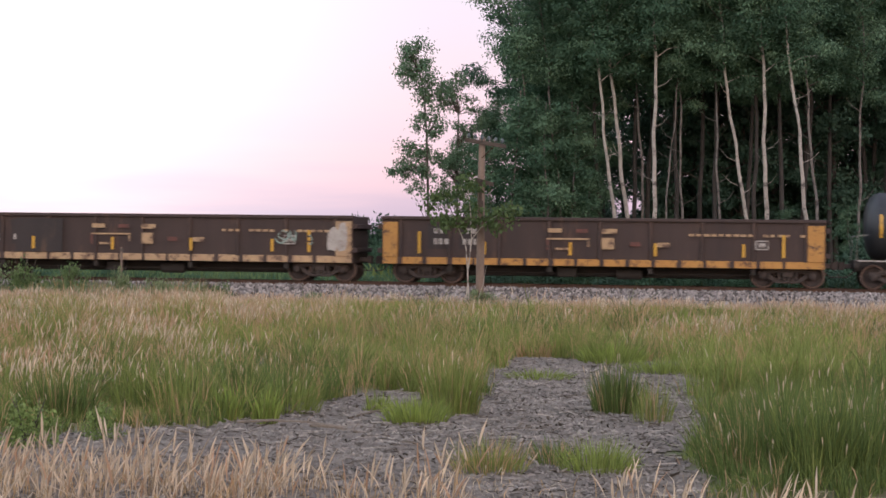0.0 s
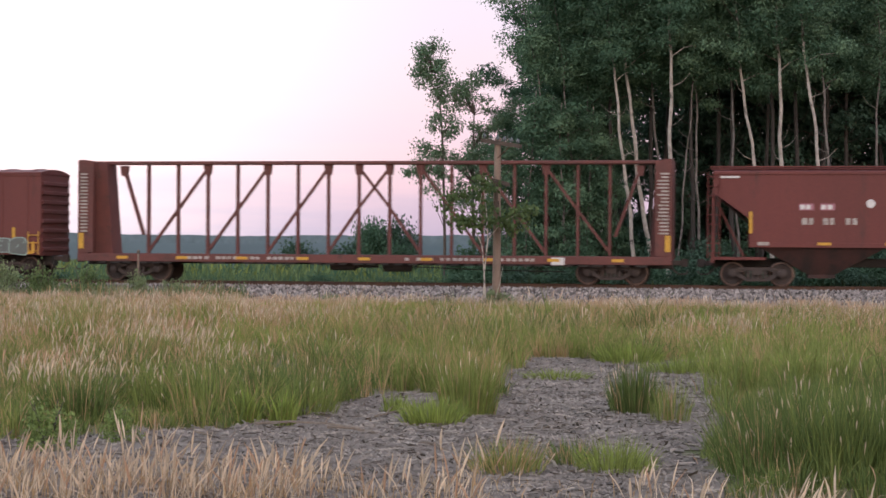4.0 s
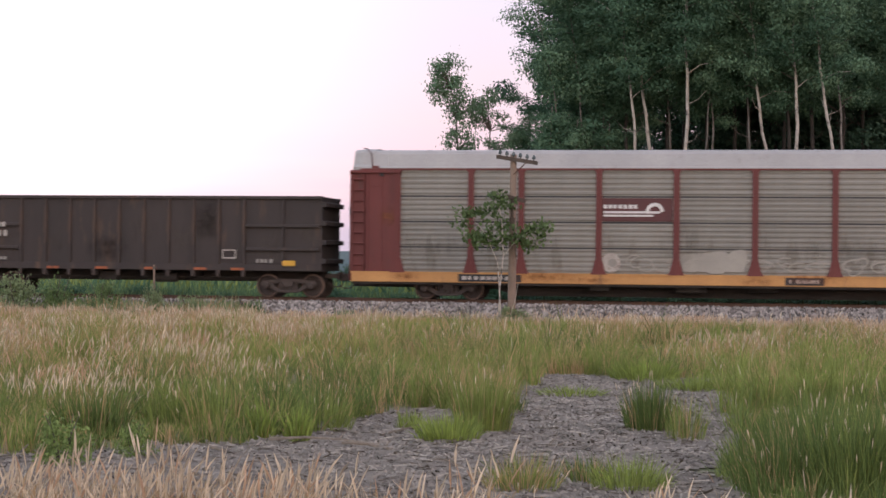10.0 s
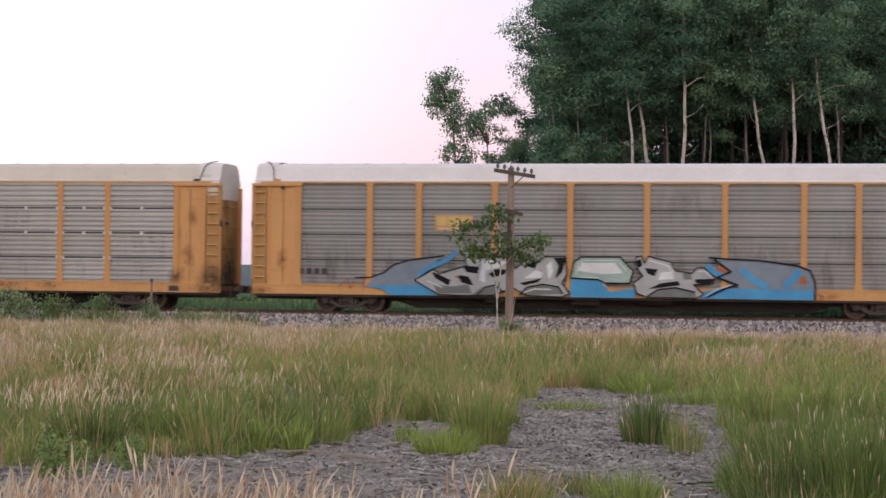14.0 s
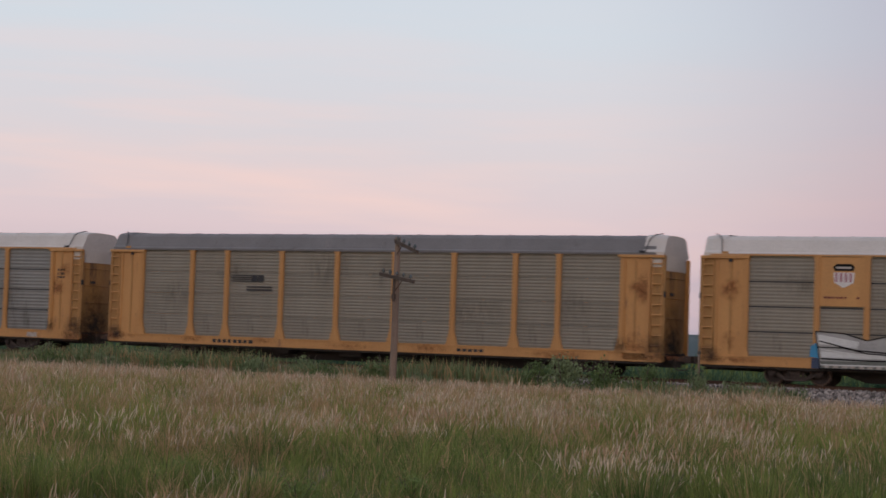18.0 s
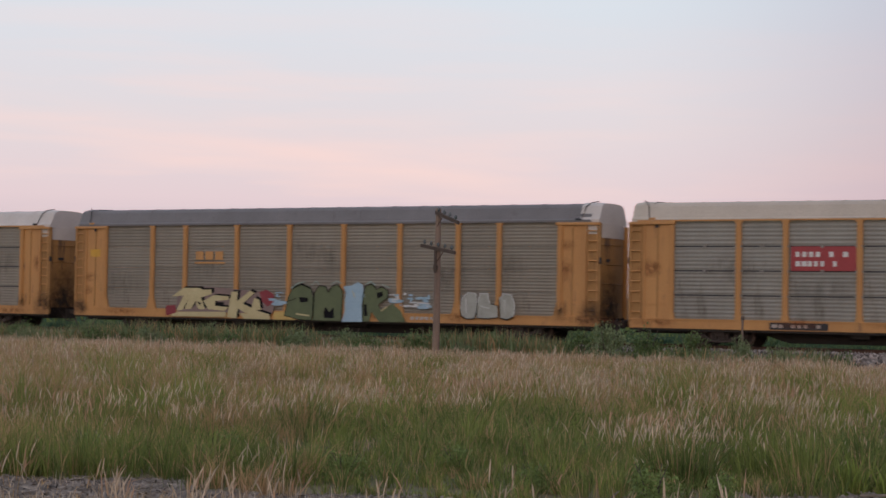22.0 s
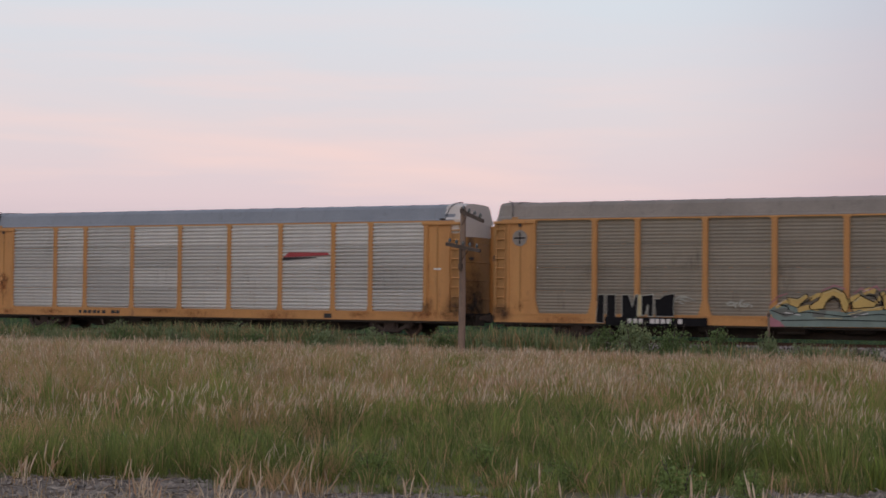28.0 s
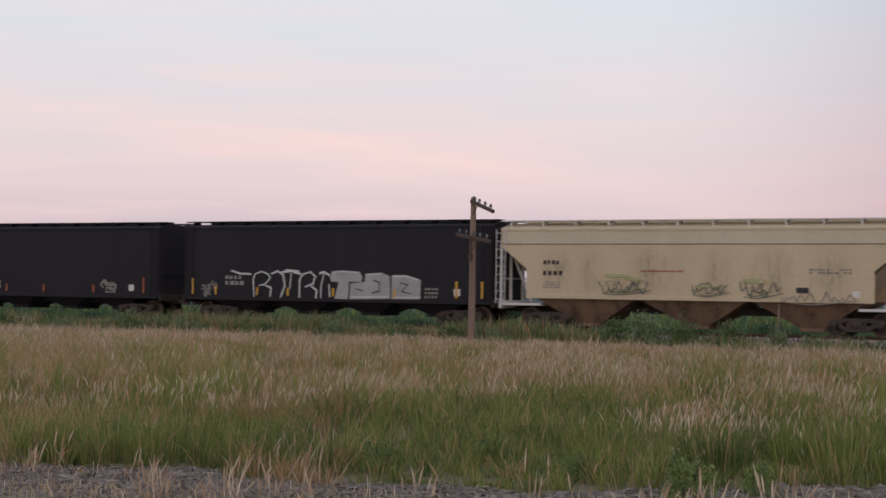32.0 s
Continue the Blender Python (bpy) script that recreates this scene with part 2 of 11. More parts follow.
M_ARM = material("weathered_crossarm", (0.105, 0.078, 0.06), (0.06, 0.045, 0.036), rough=0.9, scale=3.0, bump=0.3)
M_GLASS = material("insulator_glass", (0.07, 0.09, 0.095), (0.045, 0.06, 0.065), rough=0.25, bump=0.0)
# distance haze is mixed into this blue-green
M_FAR = material("haze_tinted_wood", (0.155, 0.215, 0.245), (0.125, 0.180, 0.205), rough=1.0, scale=0.02, fine=0.2, bump=0.0)

# rolling stock
M_YELLOW = material("rack_yellow", (0.555, 0.290, 0.098), (0.465, 0.232, 0.078), rough=0.55, scale=1.1, stain=(0.20, 0.105, 0.055), stain_at=0.64, streak=True)
M_YELLOW_END = material("sooty_rack_yellow", (0.430, 0.232, 0.076), (0.330, 0.178, 0.062), rough=0.7, scale=0.9, stain=(0.10, 0.06, 0.04), stain_at=0.60, streak=True)
M_REDEND = material("rack_red", (0.158, 0.031, 0.027), (0.108, 0.025, 0.022), rough=0.6, scale=1.2, stain=(0.083, 0.032, 0.029), stain_at=0.64, streak=True)
M_PANEL = material("galvanised_panel", (0.310, 0.296, 0.265), (0.236, 0.224, 0.198), rough=0.6, metal=0.25, scale=0.8, stain=(0.153, 0.131, 0.106), stain_at=0.63, streak=True, random_tone=0.07)
M_PANEL_LIGHT = material("clean_galvanised_panel", (0.49, 0.48, 0.445), (0.37, 0.36, 0.33), rough=0.5, metal=0.3, scale=0.8, stain=(0.22, 0.205, 0.175), stain_at=0.66, streak=True, random_tone=0.06)
M_PANEL_GREY = material("grey_galvanised_panel", (0.285, 0.280, 0.262), (0.222, 0.214, 0.198), rough=0.6, metal=0.25, scale=0.8, stain=(0.122, 0.110, 0.095), stain_at=0.62, streak=True, random_tone=0.08)
M_PANEL_PLAIN = material("dull_galvanised_panel", (0.345, 0.335, 0.295), (0.262, 0.252, 0.220), rough=0.65, metal=0.2, scale=0.8, stain=(0.17, 0.152, 0.125), stain_at=0.62, streak=True, random_tone=0.08)
M_PANEL_BROWN = material("grimy_brown_panel", (0.288, 0.260, 0.210), (0.225, 0.203, 0.164), rough=0.75, metal=0.05, scale=0.8, stain=(0.15, 0.125, 0.10), stain_at=0.66, streak=True, random_tone=0.07)
M_PANEL_SILVER = material("bright_silver_panel", (0.61, 0.615, 0.60), (0.50, 0.505, 0.49), rough=0.45, metal=0.10, scale=0.8, stain=(0.42, 0.40, 0.36), stain_at=0.66, streak=True, random_tone=0.16)
M_ROOF = material("galvanised_roof", (0.392, 0.371, 0.346), (0.314, 0.297, 0.281), rough=0.5, metal=0.0, scale=0.7, stain=(0.265, 0.246, 0.225), stain_at=0.64)
M_ROOF_CREAM = material("cream_roof", (0.549, 0.482, 0.389), (0.461, 0.399, 0.320), rough=0.6, scale=0.7, stain=(0.373, 0.315, 0.251), stain_at=0.66)
M_ROOF_WHITE = material("white_roof", (0.628, 0.584, 0.536), (0.540, 0.501, 0.454), rough=0.6, scale=0.7, stain=(0.412, 0.371, 0.328), stain_at=0.68)
M_ROOF_DARK = material("grey_roof", (0.186, 0.176, 0.173), (0.143, 0.135, 0.132), rough=0.6, scale=0.7, stain=(0.113, 0.102, 0.095), stain_at=0.64)
M_ROOF_BLUE = material("blue_grey_roof", (0.230, 0.250, 0.276), (0.186, 0.204, 0.229), rough=0.5, scale=0.7, stain=(0.147, 0.153, 0.164), stain_at=0.65)
M_ROOF_TAUPE = material("taupe_roof", (0.265, 0.232, 0.195), (0.196, 0.173, 0.145), rough=0.65, scale=0.7, stain=(0.157, 0.135, 0.112), stain_at=0.64)
M_WHITE = material("white_paint", (0.720, 0.711, 0.693), (0.594, 0.576, 0.549), rough=0.6, scale=2.0, stain=(0.405, 0.360, 0.315), stain_at=0.68)
M_OFFWHITE = material("worn_white_paint", (0.504, 0.468, 0.423), (0.324, 0.279, 0.243), rough=0.7, scale=3.0, stain=(0.144, 0.099, 0.077), stain_at=0.60)
M_DARK = material("underframe_grime", (0.045, 0.038, 0.032), (0.029, 0.023, 0.020), rough=0.85, scale=1.5)
M_TRUCK = material("rusty_cast_steel", (0.082, 0.061, 0.052), (0.048, 0.037, 0.032), rough=0.8, scale=3.0)
M_WHEEL = material("wheel_steel", (0.066, 0.047, 0.041), (0.042, 0.032, 0.028), rough=0.6, metal=0.3, scale=4.0)
M_TREAD = material("wheel_rim", (0.180, 0.122, 0.095), (0.117, 0.079, 0.063), rough=0.5, metal=0.5, scale=4.0, bump=0.05)
M_BLACK = material("black_tank_paint", (0.027, 0.029, 0.033), (0.020, 0.021, 0.023), rough=0.5, scale=0.8, stain=(0.041, 0.039, 0.038), stain_at=0.66, streak=True)
M_BLACK_DUST = material("dusty_black_paint", (0.076, 0.053, 0.041), (0.047, 0.036, 0.030), rough=0.6, scale=0.6, stain=(0.092, 0.066, 0.050), stain_at=0.62, streak=True)
M_HOPPER_BLACK = material("black_hopper_paint", (0.0135, 0.0120, 0.0170), (0.0098, 0.0086, 0.0120), rough=0.85, scale=0.7, stain=(0.017, 0.015, 0.015), stain_at=0.64, streak=True)
M_OXIDE = material("red_oxide_paint", (0.158, 0.037, 0.030), (0.120, 0.030, 0.024), rough=0.65, scale=0.7, stain=(0.081, 0.029, 0.023), stain_at=0.64, streak=True)
M_OXIDE_GRIME = material("grimy_oxide_bay", (0.075, 0.030, 0.025), (0.042, 0.022, 0.019), rough=0.8, scale=1.0, stain=(0.030, 0.020, 0.017), stain_at=0.55, streak=True)
M_BOXRED = material("boxcar_brown_paint", (0.162, 0.043, 0.034), (0.128, 0.035, 0.029), rough=0.65, scale=0.6, stain=(0.079, 0.030, 0.024), stain_at=0.64, streak=True)
M_BEAM = material("centre_beam_paint", (0.167, 0.054, 0.043), (0.108, 0.041, 0.034), rough=0.7, scale=1.0, stain=(0.077, 0.038, 0.031), stain_at=0.62)
M_PEELWHITE = material("peeling_white_paint", (0.54, 0.51, 0.46), (0.40, 0.33, 0.27), rough=0.7, scale=2.2, stain=(0.17, 0.075, 0.04), stain_at=0.52, streak=True)
M_GON = material("gondola_brown", (0.070, 0.045, 0.038), (0.047, 0.032, 0.028), rough=0.8, scale=0.8, stain=(0.108, 0.063, 0.045), stain_at=0.62, streak=True)
M_GON_DARK = material("gondola_dark_brown", (0.052, 0.040, 0.037), (0.036, 0.029, 0.027), rough=0.8, scale=0.8, stain=(0.095, 0.058, 0.04), stain_at=0.61, streak=True)
M_GON_YELLOW = material("gondola_yellow", (0.53, 0.27, 0.065), (0.43, 0.21, 0.055), rough=0.65, scale=1.8, stain=(0.09, 0.048, 0.034), stain_at=0.57)
M_GON_PALE = material("faded_gondola_yellow", (0.522, 0.360, 0.198), (0.396, 0.252, 0.144), rough=0.7, scale=1.8, stain=(0.108, 0.063, 0.045), stain_at=0.56)
M_GON_RED = material("faded_gondola_red", (0.20, 0.075, 0.055), (0.12, 0.050, 0.040), rough=0.75, scale=2.0, stain=(0.07, 0.045, 0.038), stain_at=0.55)
M_ORANGE = material("rust_orange_paint", (0.40, 0.115, 0.040), (0.25, 0.075, 0.032), rough=0.7, scale=1.5, stain=(0.12, 0.05, 0.034), stain_at=0.55, streak=True)
M_TANPAINT = material("tan_hopper_paint", (0.60, 0.50, 0.335), (0.53, 0.435, 0.29), rough=0.6, scale=0.6, stain=(0.378, 0.288, 0.189), stain_at=0.67, streak=True)
M_TANTOP = material("faded_hopper_top", (0.58, 0.53, 0.39), (0.52, 0.47, 0.345), rough=0.6, scale=0.6, stain=(0.42, 0.36, 0.25), stain_at=0.67, streak=True)
M_GLIME = material("spray_lime", (0.36, 0.40, 0.17), (0.42, 0.42, 0.22), rough=0.5, scale=1.5)
M_TANGRIME = material("grimy_hopper_bay", (0.234, 0.153, 0.095), (0.144, 0.090, 0.059), rough=0.8, scale=1.0, stain=(0.081, 0.054, 0.041), stain_at=0.58, streak=True)
M_REFLECT = material("yellow_reflector", (0.666, 0.378, 0.045), (0.540, 0.297, 0.036), rough=0.35, scale=4.0, bump=0.05)
M_SIGNRED = material("sign_red", (0.378, 0.050, 0.054), (0.306, 0.041, 0.045), rough=0.5, scale=2.0)
M_SIGNBLACK = material("sign_black", (0.027, 0.027, 0.031), (0.018, 0.018, 0.020), rough=0.6, scale=3.0)
M_SIGNGREY = material("faded_lettering", (0.324, 0.306, 0.279), (0.198, 0.180, 0.162), rough=0.7, scale=4.0)
M_MAROON = material("maroon_sign", (0.099, 0.027, 0.027), (0.077, 0.023, 0.023), rough=0.6, scale=2.0)
M_GBLUE = material("spray_blue", (0.045, 0.275, 0.480), (0.034, 0.200, 0.400), rough=0.5, scale=1.2)
M_GSILVER = material("spray_silver", (0.40, 0.40, 0.39), (0.29, 0.29, 0.285), rough=0.5, scale=1.5)
M_GNAVY = material("spray_navy", (0.035, 0.055, 0.11), (0.026, 0.04, 0.085), rough=0.5, scale=1.5)
M_FADERED = material("faded_red_spray", (0.25, 0.17, 0.15), (0.20, 0.15, 0.135), rough=0.6, scale=1.5)
M_FADECREAM = material("faded_cream_paint", (0.36, 0.335, 0.29), (0.30, 0.28, 0.245), rough=0.6, scale=1.5)
M_GSKY = material("spray_pale_blue", (0.360, 0.504, 0.594), (0.270, 0.414, 0.522), rough=0.5, scale=1.2)
M_GWHITE = material("spray_white", (0.66, 0.67, 0.655), (0.52, 0.535, 0.53), rough=0.5, scale=1.5)
M_GBLACK = material("spray_black", (0.016, 0.016, 0.018), (0.010, 0.010, 0.012), rough=0.95, scale=2.0)
M_GBLACK.node_tree.nodes["Principled BSDF"].inputs["Specular IOR Level"].default_value = 0.1
M_GCREAM = material("spray_cream", (0.558, 0.495, 0.270), (0.468, 0.396, 0.207), rough=0.5, scale=1.5)
M_GGREEN = material("spray_olive", (0.126, 0.153, 0.068), (0.090, 0.117, 0.054), rough=0.5, scale=1.5)
M_GMINT = material("spray_mint", (0.324, 0.423, 0.360), (0.234, 0.333, 0.297), rough=0.5, scale=1.5)
M_GGRASS = material("spray_green", (0.041, 0.180, 0.068), (0.032, 0.135, 0.054), rough=0.5, scale=1.5)
M_GRED = material("spray_red", (0.270, 0.036, 0.045), (0.198, 0.027, 0.036), rough=0.5, scale=1.5)
M_GPINK = material("spray_pink", (0.405, 0.180, 0.216), (0.315, 0.126, 0.162), rough=0.5, scale=1.5)
M_GYELLOW = material("spray_yellow", (0.558, 0.405, 0.126), (0.468, 0.324, 0.108), rough=0.5, scale=1.5)
M_GCHALK = material("spray_chalk", (0.42, 0.43, 0.38), (0.30, 0.31, 0.27), rough=0.6, scale=1.5)
M_GKHAKI = material("spray_khaki", (0.306, 0.297, 0.180), (0.225, 0.225, 0.140), rough=0.5, scale=1.5)
M_GGREY = material("spray_grey_green", (0.153, 0.167, 0.149), (0.108, 0.117, 0.108), rough=0.5, scale=1.5)

def stain_paint(name, colour, lo, hi, scale, tall=1.0):
    """Soot or rust lying on paint: dense in the middle, ragged and clear towards the edge."""
    m = bpy.data.materials.new(name)
    m.use_nodes = True
    n, l = m.node_tree.nodes, m.node_tree.links
    bsdf = n["Principled BSDF"]
    bsdf.inputs["Base Color"].default_value, bsdf.inputs["Roughness"].default_value = (*colour, 1), 0.9
    tc = n.new("ShaderNodeTexCoord")
    ct = n.new("ShaderNodeVectorMath")
    ct.operation = "SUBTRACT"
    ct.inputs[1].default_value = (0.5, 0.5, 0.5)
    l.new(tc.outputs["Generated"], ct.inputs[0])
    ln = n.new("ShaderNodeVectorMath")
    ln.operation = "LENGTH"
    l.new(ct.outputs["Vector"], ln.inputs[0])
    fall = n.new("ShaderNodeMapRange")
    fall.inputs["From Min"].default_value, fall.inputs["From Max"].default_value = 0.05, 0.50
    fall.inputs["To Min"].default_value, fall.inputs["To Max"].default_value = 1.0, 0.0
    l.new(ln.outputs["Value"], fall.inputs["Value"])
    mp = n.new("ShaderNodeMapping")
    mp.inputs["Scale"].default_value = (1.0, 1.0, tall)
    l.new(tc.outputs["Object"], mp.inputs["Vector"])
    ns = n.new("ShaderNodeTexNoise")
    ns.inputs["Scale"].default_value, ns.inputs["Detail"].default_value, ns.inputs["Roughness"].default_value = scale, 6.0, 0.7
    l.new(mp.outputs["Vector"], ns.inputs["Vector"])
    rg = n.new("ShaderNodeMapRange")
    rg.inputs["From Min"].default_value, rg.inputs["From Max"].default_value = lo, hi
    l.new(ns.outputs["Fac"], rg.inputs["Value"])
    mu = n.new("ShaderNodeMath")
    mu.operation = "MULTIPLY"
    l.new(fall.outputs["Result"], mu.inputs[0])
    l.new(rg.outputs["Result"], mu.inputs[1])
    l.new(mu.outputs["Value"], bsdf.inputs["Alpha"])
    return m


M_GSEA = material("spray_sea_green", (0.20, 0.27, 0.245), (0.14, 0.195, 0.18), rough=0.6, scale=1.5)
M_GHAZE = material("spray_blue_haze", (0.185, 0.225, 0.265), (0.13, 0.165, 0.205), rough=0.6, scale=1.5)
M_SOOT = stain_paint("soot", (0.026, 0.018, 0.014), 0.30, 0.66, 3.5)
M_RUST = stain_paint("rust_bloom", (0.27, 0.095, 0.034), 0.36, 0.76, 5.0)
M_GRIME = stain_paint("grime_streaks", (0.120, 0.100, 0.078), 0.42, 1.0, 4.0, 0.25)

# ---- mesh helpers ----


class Form:
    """Collects faces of one part; mi is the material slot of the faces that follow."""

    def __init__(self):
        self.v, self.f, self.m, self.mi = [], [], [], 0

    def add(self, verts, faces):
        b = len(self.v)
        self.v.extend(verts)
        for fc in faces:
            self.f.append([b + i for i in fc])
            self.m.append(self.mi)
        return self

    def box(self, x0, x1, y0, y1, z0, z1, c=0.0):
        if c <= 0:
            vs = [(x, y, z) for z in (z0, z1) for y in (y0, y1) for x in (x0, x1)]
            return self.add(vs, [(0, 2, 3, 1), (4, 5, 7, 6), (0, 1, 5, 4), (2, 6, 7, 3), (0, 4, 6, 2), (1, 3, 7, 5)])
        # chamfered along the four long edges of the box's longest way
        d = [x1 - x0, y1 - y0, z1 - z0]
        k = d.index(max(d))
        lo, hi = [x0, y0, z0], [x1, y1, z1]
        a, b = [i for i in range(3) if i != k]
        ring = [(lo[a] + c, lo[b]), (hi[a] - c, lo[b]), (hi[a], lo[b] + c), (hi[a], hi[b] - c), (hi[a] - c, hi[b]), (lo[a] + c, hi[b]), (lo[a], hi[b] - c), (lo[a], lo[b] + c)]
        vs = []
        for e in (lo[k], hi[k]):
            for p, q in ring:
                w = [0, 0, 0]
                w[k], w[a], w[b] = e, p, q
                vs.append(tuple(w))
        fs = [(i, (i + 1) % 8, 8 + (i + 1) % 8, 8 + i) for i in range(8)] + [tuple(range(7, -1, -1)), tuple(range(8, 16))]
        return self.add(vs, fs)

    def prism(self, pts, a0, a1, axis="y"):
        """pts: a closed outline in the other two directions, carried from a0 to a1 along the axis."""
        n = len(pts)
        put = {"y": lambda p, a: (p[0], a, p[1]), "x": lambda p, a: (a, p[0], p[1]), "z": lambda p, a: (p[0], p[1], a)}[axis]
        vs = [put(p, a0) for p in pts] + [put(p, a1) for p in pts]
        fs = [(i, (i + 1) % n, n + (i + 1) % n, n + i) for i in range(n)] + [tuple(range(n - 1, -1, -1)), tuple(range(n, 2 * n))]
        return self.add(vs, fs)

    def tube(self, path, r, n=6, cap=True):
        """A round bar along a path; r is one radius or one for each point."""
        path = [Vector(p) for p in path]
        rs = r if isinstance(r, (list, tuple)) else [r] * len(path)
        vs, fs = [], []
        for i, p in enumerate(path):
            d = (path[min(i + 1, len(path) - 1)] - path[max(i - 1, 0)]).normalized()
            u = d.orthogonal().normalized() if abs(d.z) > 0.99 else d.cross(Vector((0, 0, 1))).normalized()
            w = d.cross(u)
            for k in range(n):
                t = 2 * math.pi * k / n
                vs.append(tuple(p + (u * math.cos(t) + w * math.sin(t)) * rs[i]))
        for i in range(len(path) - 1):
            for k in range(n):
                fs.append((i * n + k, i * n + (k + 1) % n, (i + 1) * n + (k + 1) % n, (i + 1) * n + k))
        if cap:
            fs += [tuple(range(n - 1, -1, -1)), tuple(range((len(path) - 1) * n, len(path) * n))]
        return self.add(vs, fs)

    def lathe(self, prof, axis="x", n=24, at=(0, 0, 0), cap=True):
        """prof: (along, radius) rows, turned about an axis through at."""
        vs, fs = [], []
        for a, r in prof:
            for k in range(n):
                t = 2 * math.pi * k / n
                c, s = r * math.cos(t), r * math.sin(t)
                p = {"x": (a, c, s), "y": (c, a, s), "z": (c, s, a)}[axis]
                vs.append((p[0] + at[0], p[1] + at[1], p[2] + at[2]))
        for i in range(len(prof) - 1):
            for k in range(n):
                fs.append((i * n + k, i * n + (k + 1) % n, (i + 1) * n + (k + 1) % n, (i + 1) * n + k))
        if cap:
            fs += [tuple(range(n - 1, -1, -1)), tuple(range((len(prof) - 1) * n, len(prof) * n))]
        return self.add(vs, fs)

    def mesh(self, name, mats, smooth=False):
        me = bpy.data.meshes.new(name)
        me.from_pydata(self.v, [], self.f)
        for m in mats if isinstance(mats, (list, tuple)) else [mats]:
            me.materials.append(m)
        if any(self.m):
            me.polygons.foreach_set("material_index", self.m)
        if smooth:
            me.shade_smooth()
            me.set_sharp_from_angle(angle=radians(35))
        me.update()
        return me


def part(name, form, mats, parent, label="", smooth=False, loc=None):
    """One mesh object under a thing or under a part."""
    ob = new(name, form if isinstance(form, bpy.types.Mesh) else form.mesh(name, mats, smooth))
    ob.parent = parent
    if loc:
        ob.location = loc
    if label:
        ob["label"] = label
    return ob


def thing(name, label, category, group="", kind="", loc=(0, 0, 0)):
    ob = tagged(new(name), label, category, group, kind)
    ob.location = loc
    ob.empty_display_size = 0.3
    return ob


def cloud_mesh(name, verts, faces, mats, index=None):
    """A mesh from arrays: verts (n, 3), faces (m, k)."""
    me = bpy.data.meshes.new(name)
    k = faces.shape[1]
    me.vertices.add(len(verts))
    me.vertices.foreach_set("co", verts.astype(np.float32).ravel())
    me.loops.add(faces.size)
    me.loops.foreach_set("vertex_index", faces.astype(np.int32).ravel())
    me.polygons.add(len(faces))
    me.polygons.foreach_set("loop_start", np.arange(0, faces.size, k, dtype=np.int32))
    for m in mats:
        me.materials.append(m)
    if index is not None:
        me.polygons.foreach_set("material_index", index.astype(np.int32))
    me.update(calc_edges=True)
    return me


rng = np.random.default_rng(7)


def cells(x, y, size, seed):
    """Irregular cells over the ground: two random values of each point's own cell, and its distance from the cell's heart."""
    best, va, vb = np.full(len(x), 9.0), np.zeros(len(x)), np.zeros(len(x))
    u, v = x / size, y / size
    iu, iv = np.floor(u), np.floor(v)
    for a in (-1, 0, 1):
        for b in (-1, 0, 1):
            p, q = iu + a, iv + b
            r = [np.modf(np.abs(np.sin(p * 127.1 + q * 311.7 + seed * 17.3 + m * 74.7) * 43758.5453))[0] for m in range(4)]
            d = np.hypot(p + r[0] - u, q + r[1] - v)
            near = d < best
            best, va, vb = np.where(near, d, best), np.where(near, r[2], va), np.where(near, r[3], vb)
    return va, vb, best


def smooth_noise(x, y, size, seed):
    """Soft patches, 0 to 1, about size metres across."""
    g = np.random.default_rng(seed).random((64, 64))
    u, v = x / size + 200.3, y / size + 200.7
    i, j = np.floor(u).astype(int), np.floor(v).astype(int)
    a, b = u - i, v - j
    a, b = a * a * (3 - 2 * a), b * b * (3 - 2 * b)
    i0, i1, j0, j1 = i % 64, (i + 1) % 64, j % 64, (j + 1) % 64
    return (g[i0, j0] * (1 - a) + g[i1, j0] * a) * (1 - b) + (g[i0, j1] * (1 - a) + g[i1, j1] * a) * b

# ---- ground, gravel, track ----
ground_form = Form()
ground_form.add([(-2500, -2500, 0), (2500, -2500, 0), (2500, 2500, 0), (-2500, 2500, 0)], [(0, 1, 2, 3)])
tagged(new("ground", ground_form.mesh("ground", M_SOIL)), "flat meadow soil with grass and thatch", "ground", kind="structure")


def bare(x, y):
    """1 on the bare gravel of the old track, 0 in the meadow."""
    wob = (smooth_noise(x, y, 1.6, 3) - 0.5) * 1.4 + (smooth_noise(x, y, 0.5, 4) - 0.5) * 0.6
    front = 17.7 - 1.0 * np.clip((-x - 7.8) / 2.5, 0, 1) + 0.10 * (x + 12) * (x < -12) + 1.3 * np.clip((x + 9.0) / 2.5, 0, 1)
    strip = (y + wob < front) & (y + wob > 12.0) & (x < -0.3) & (x > -40)
    front_pool = (x + wob * 0.6 > -6.9) & (x + wob * 0.5 < -0.35) & (y + wob < 19.8) & (y > 12.0)
    middle = (x + wob * 0.5 > -5.7 + 0.06 * (y - 20)) & (x + wob * 0.4 < -0.45) & (y + wob * 0.8 < 24.8)
    tongue = (x + wob * 0.3 > -3.3 - 0.085 * (y - 24)) & (x + wob * 0.3 < -0.3 - 0.025 * (y - 22)) & (y + wob < 33.8) & (y > 20)
    return strip | front_pool | middle | tongue


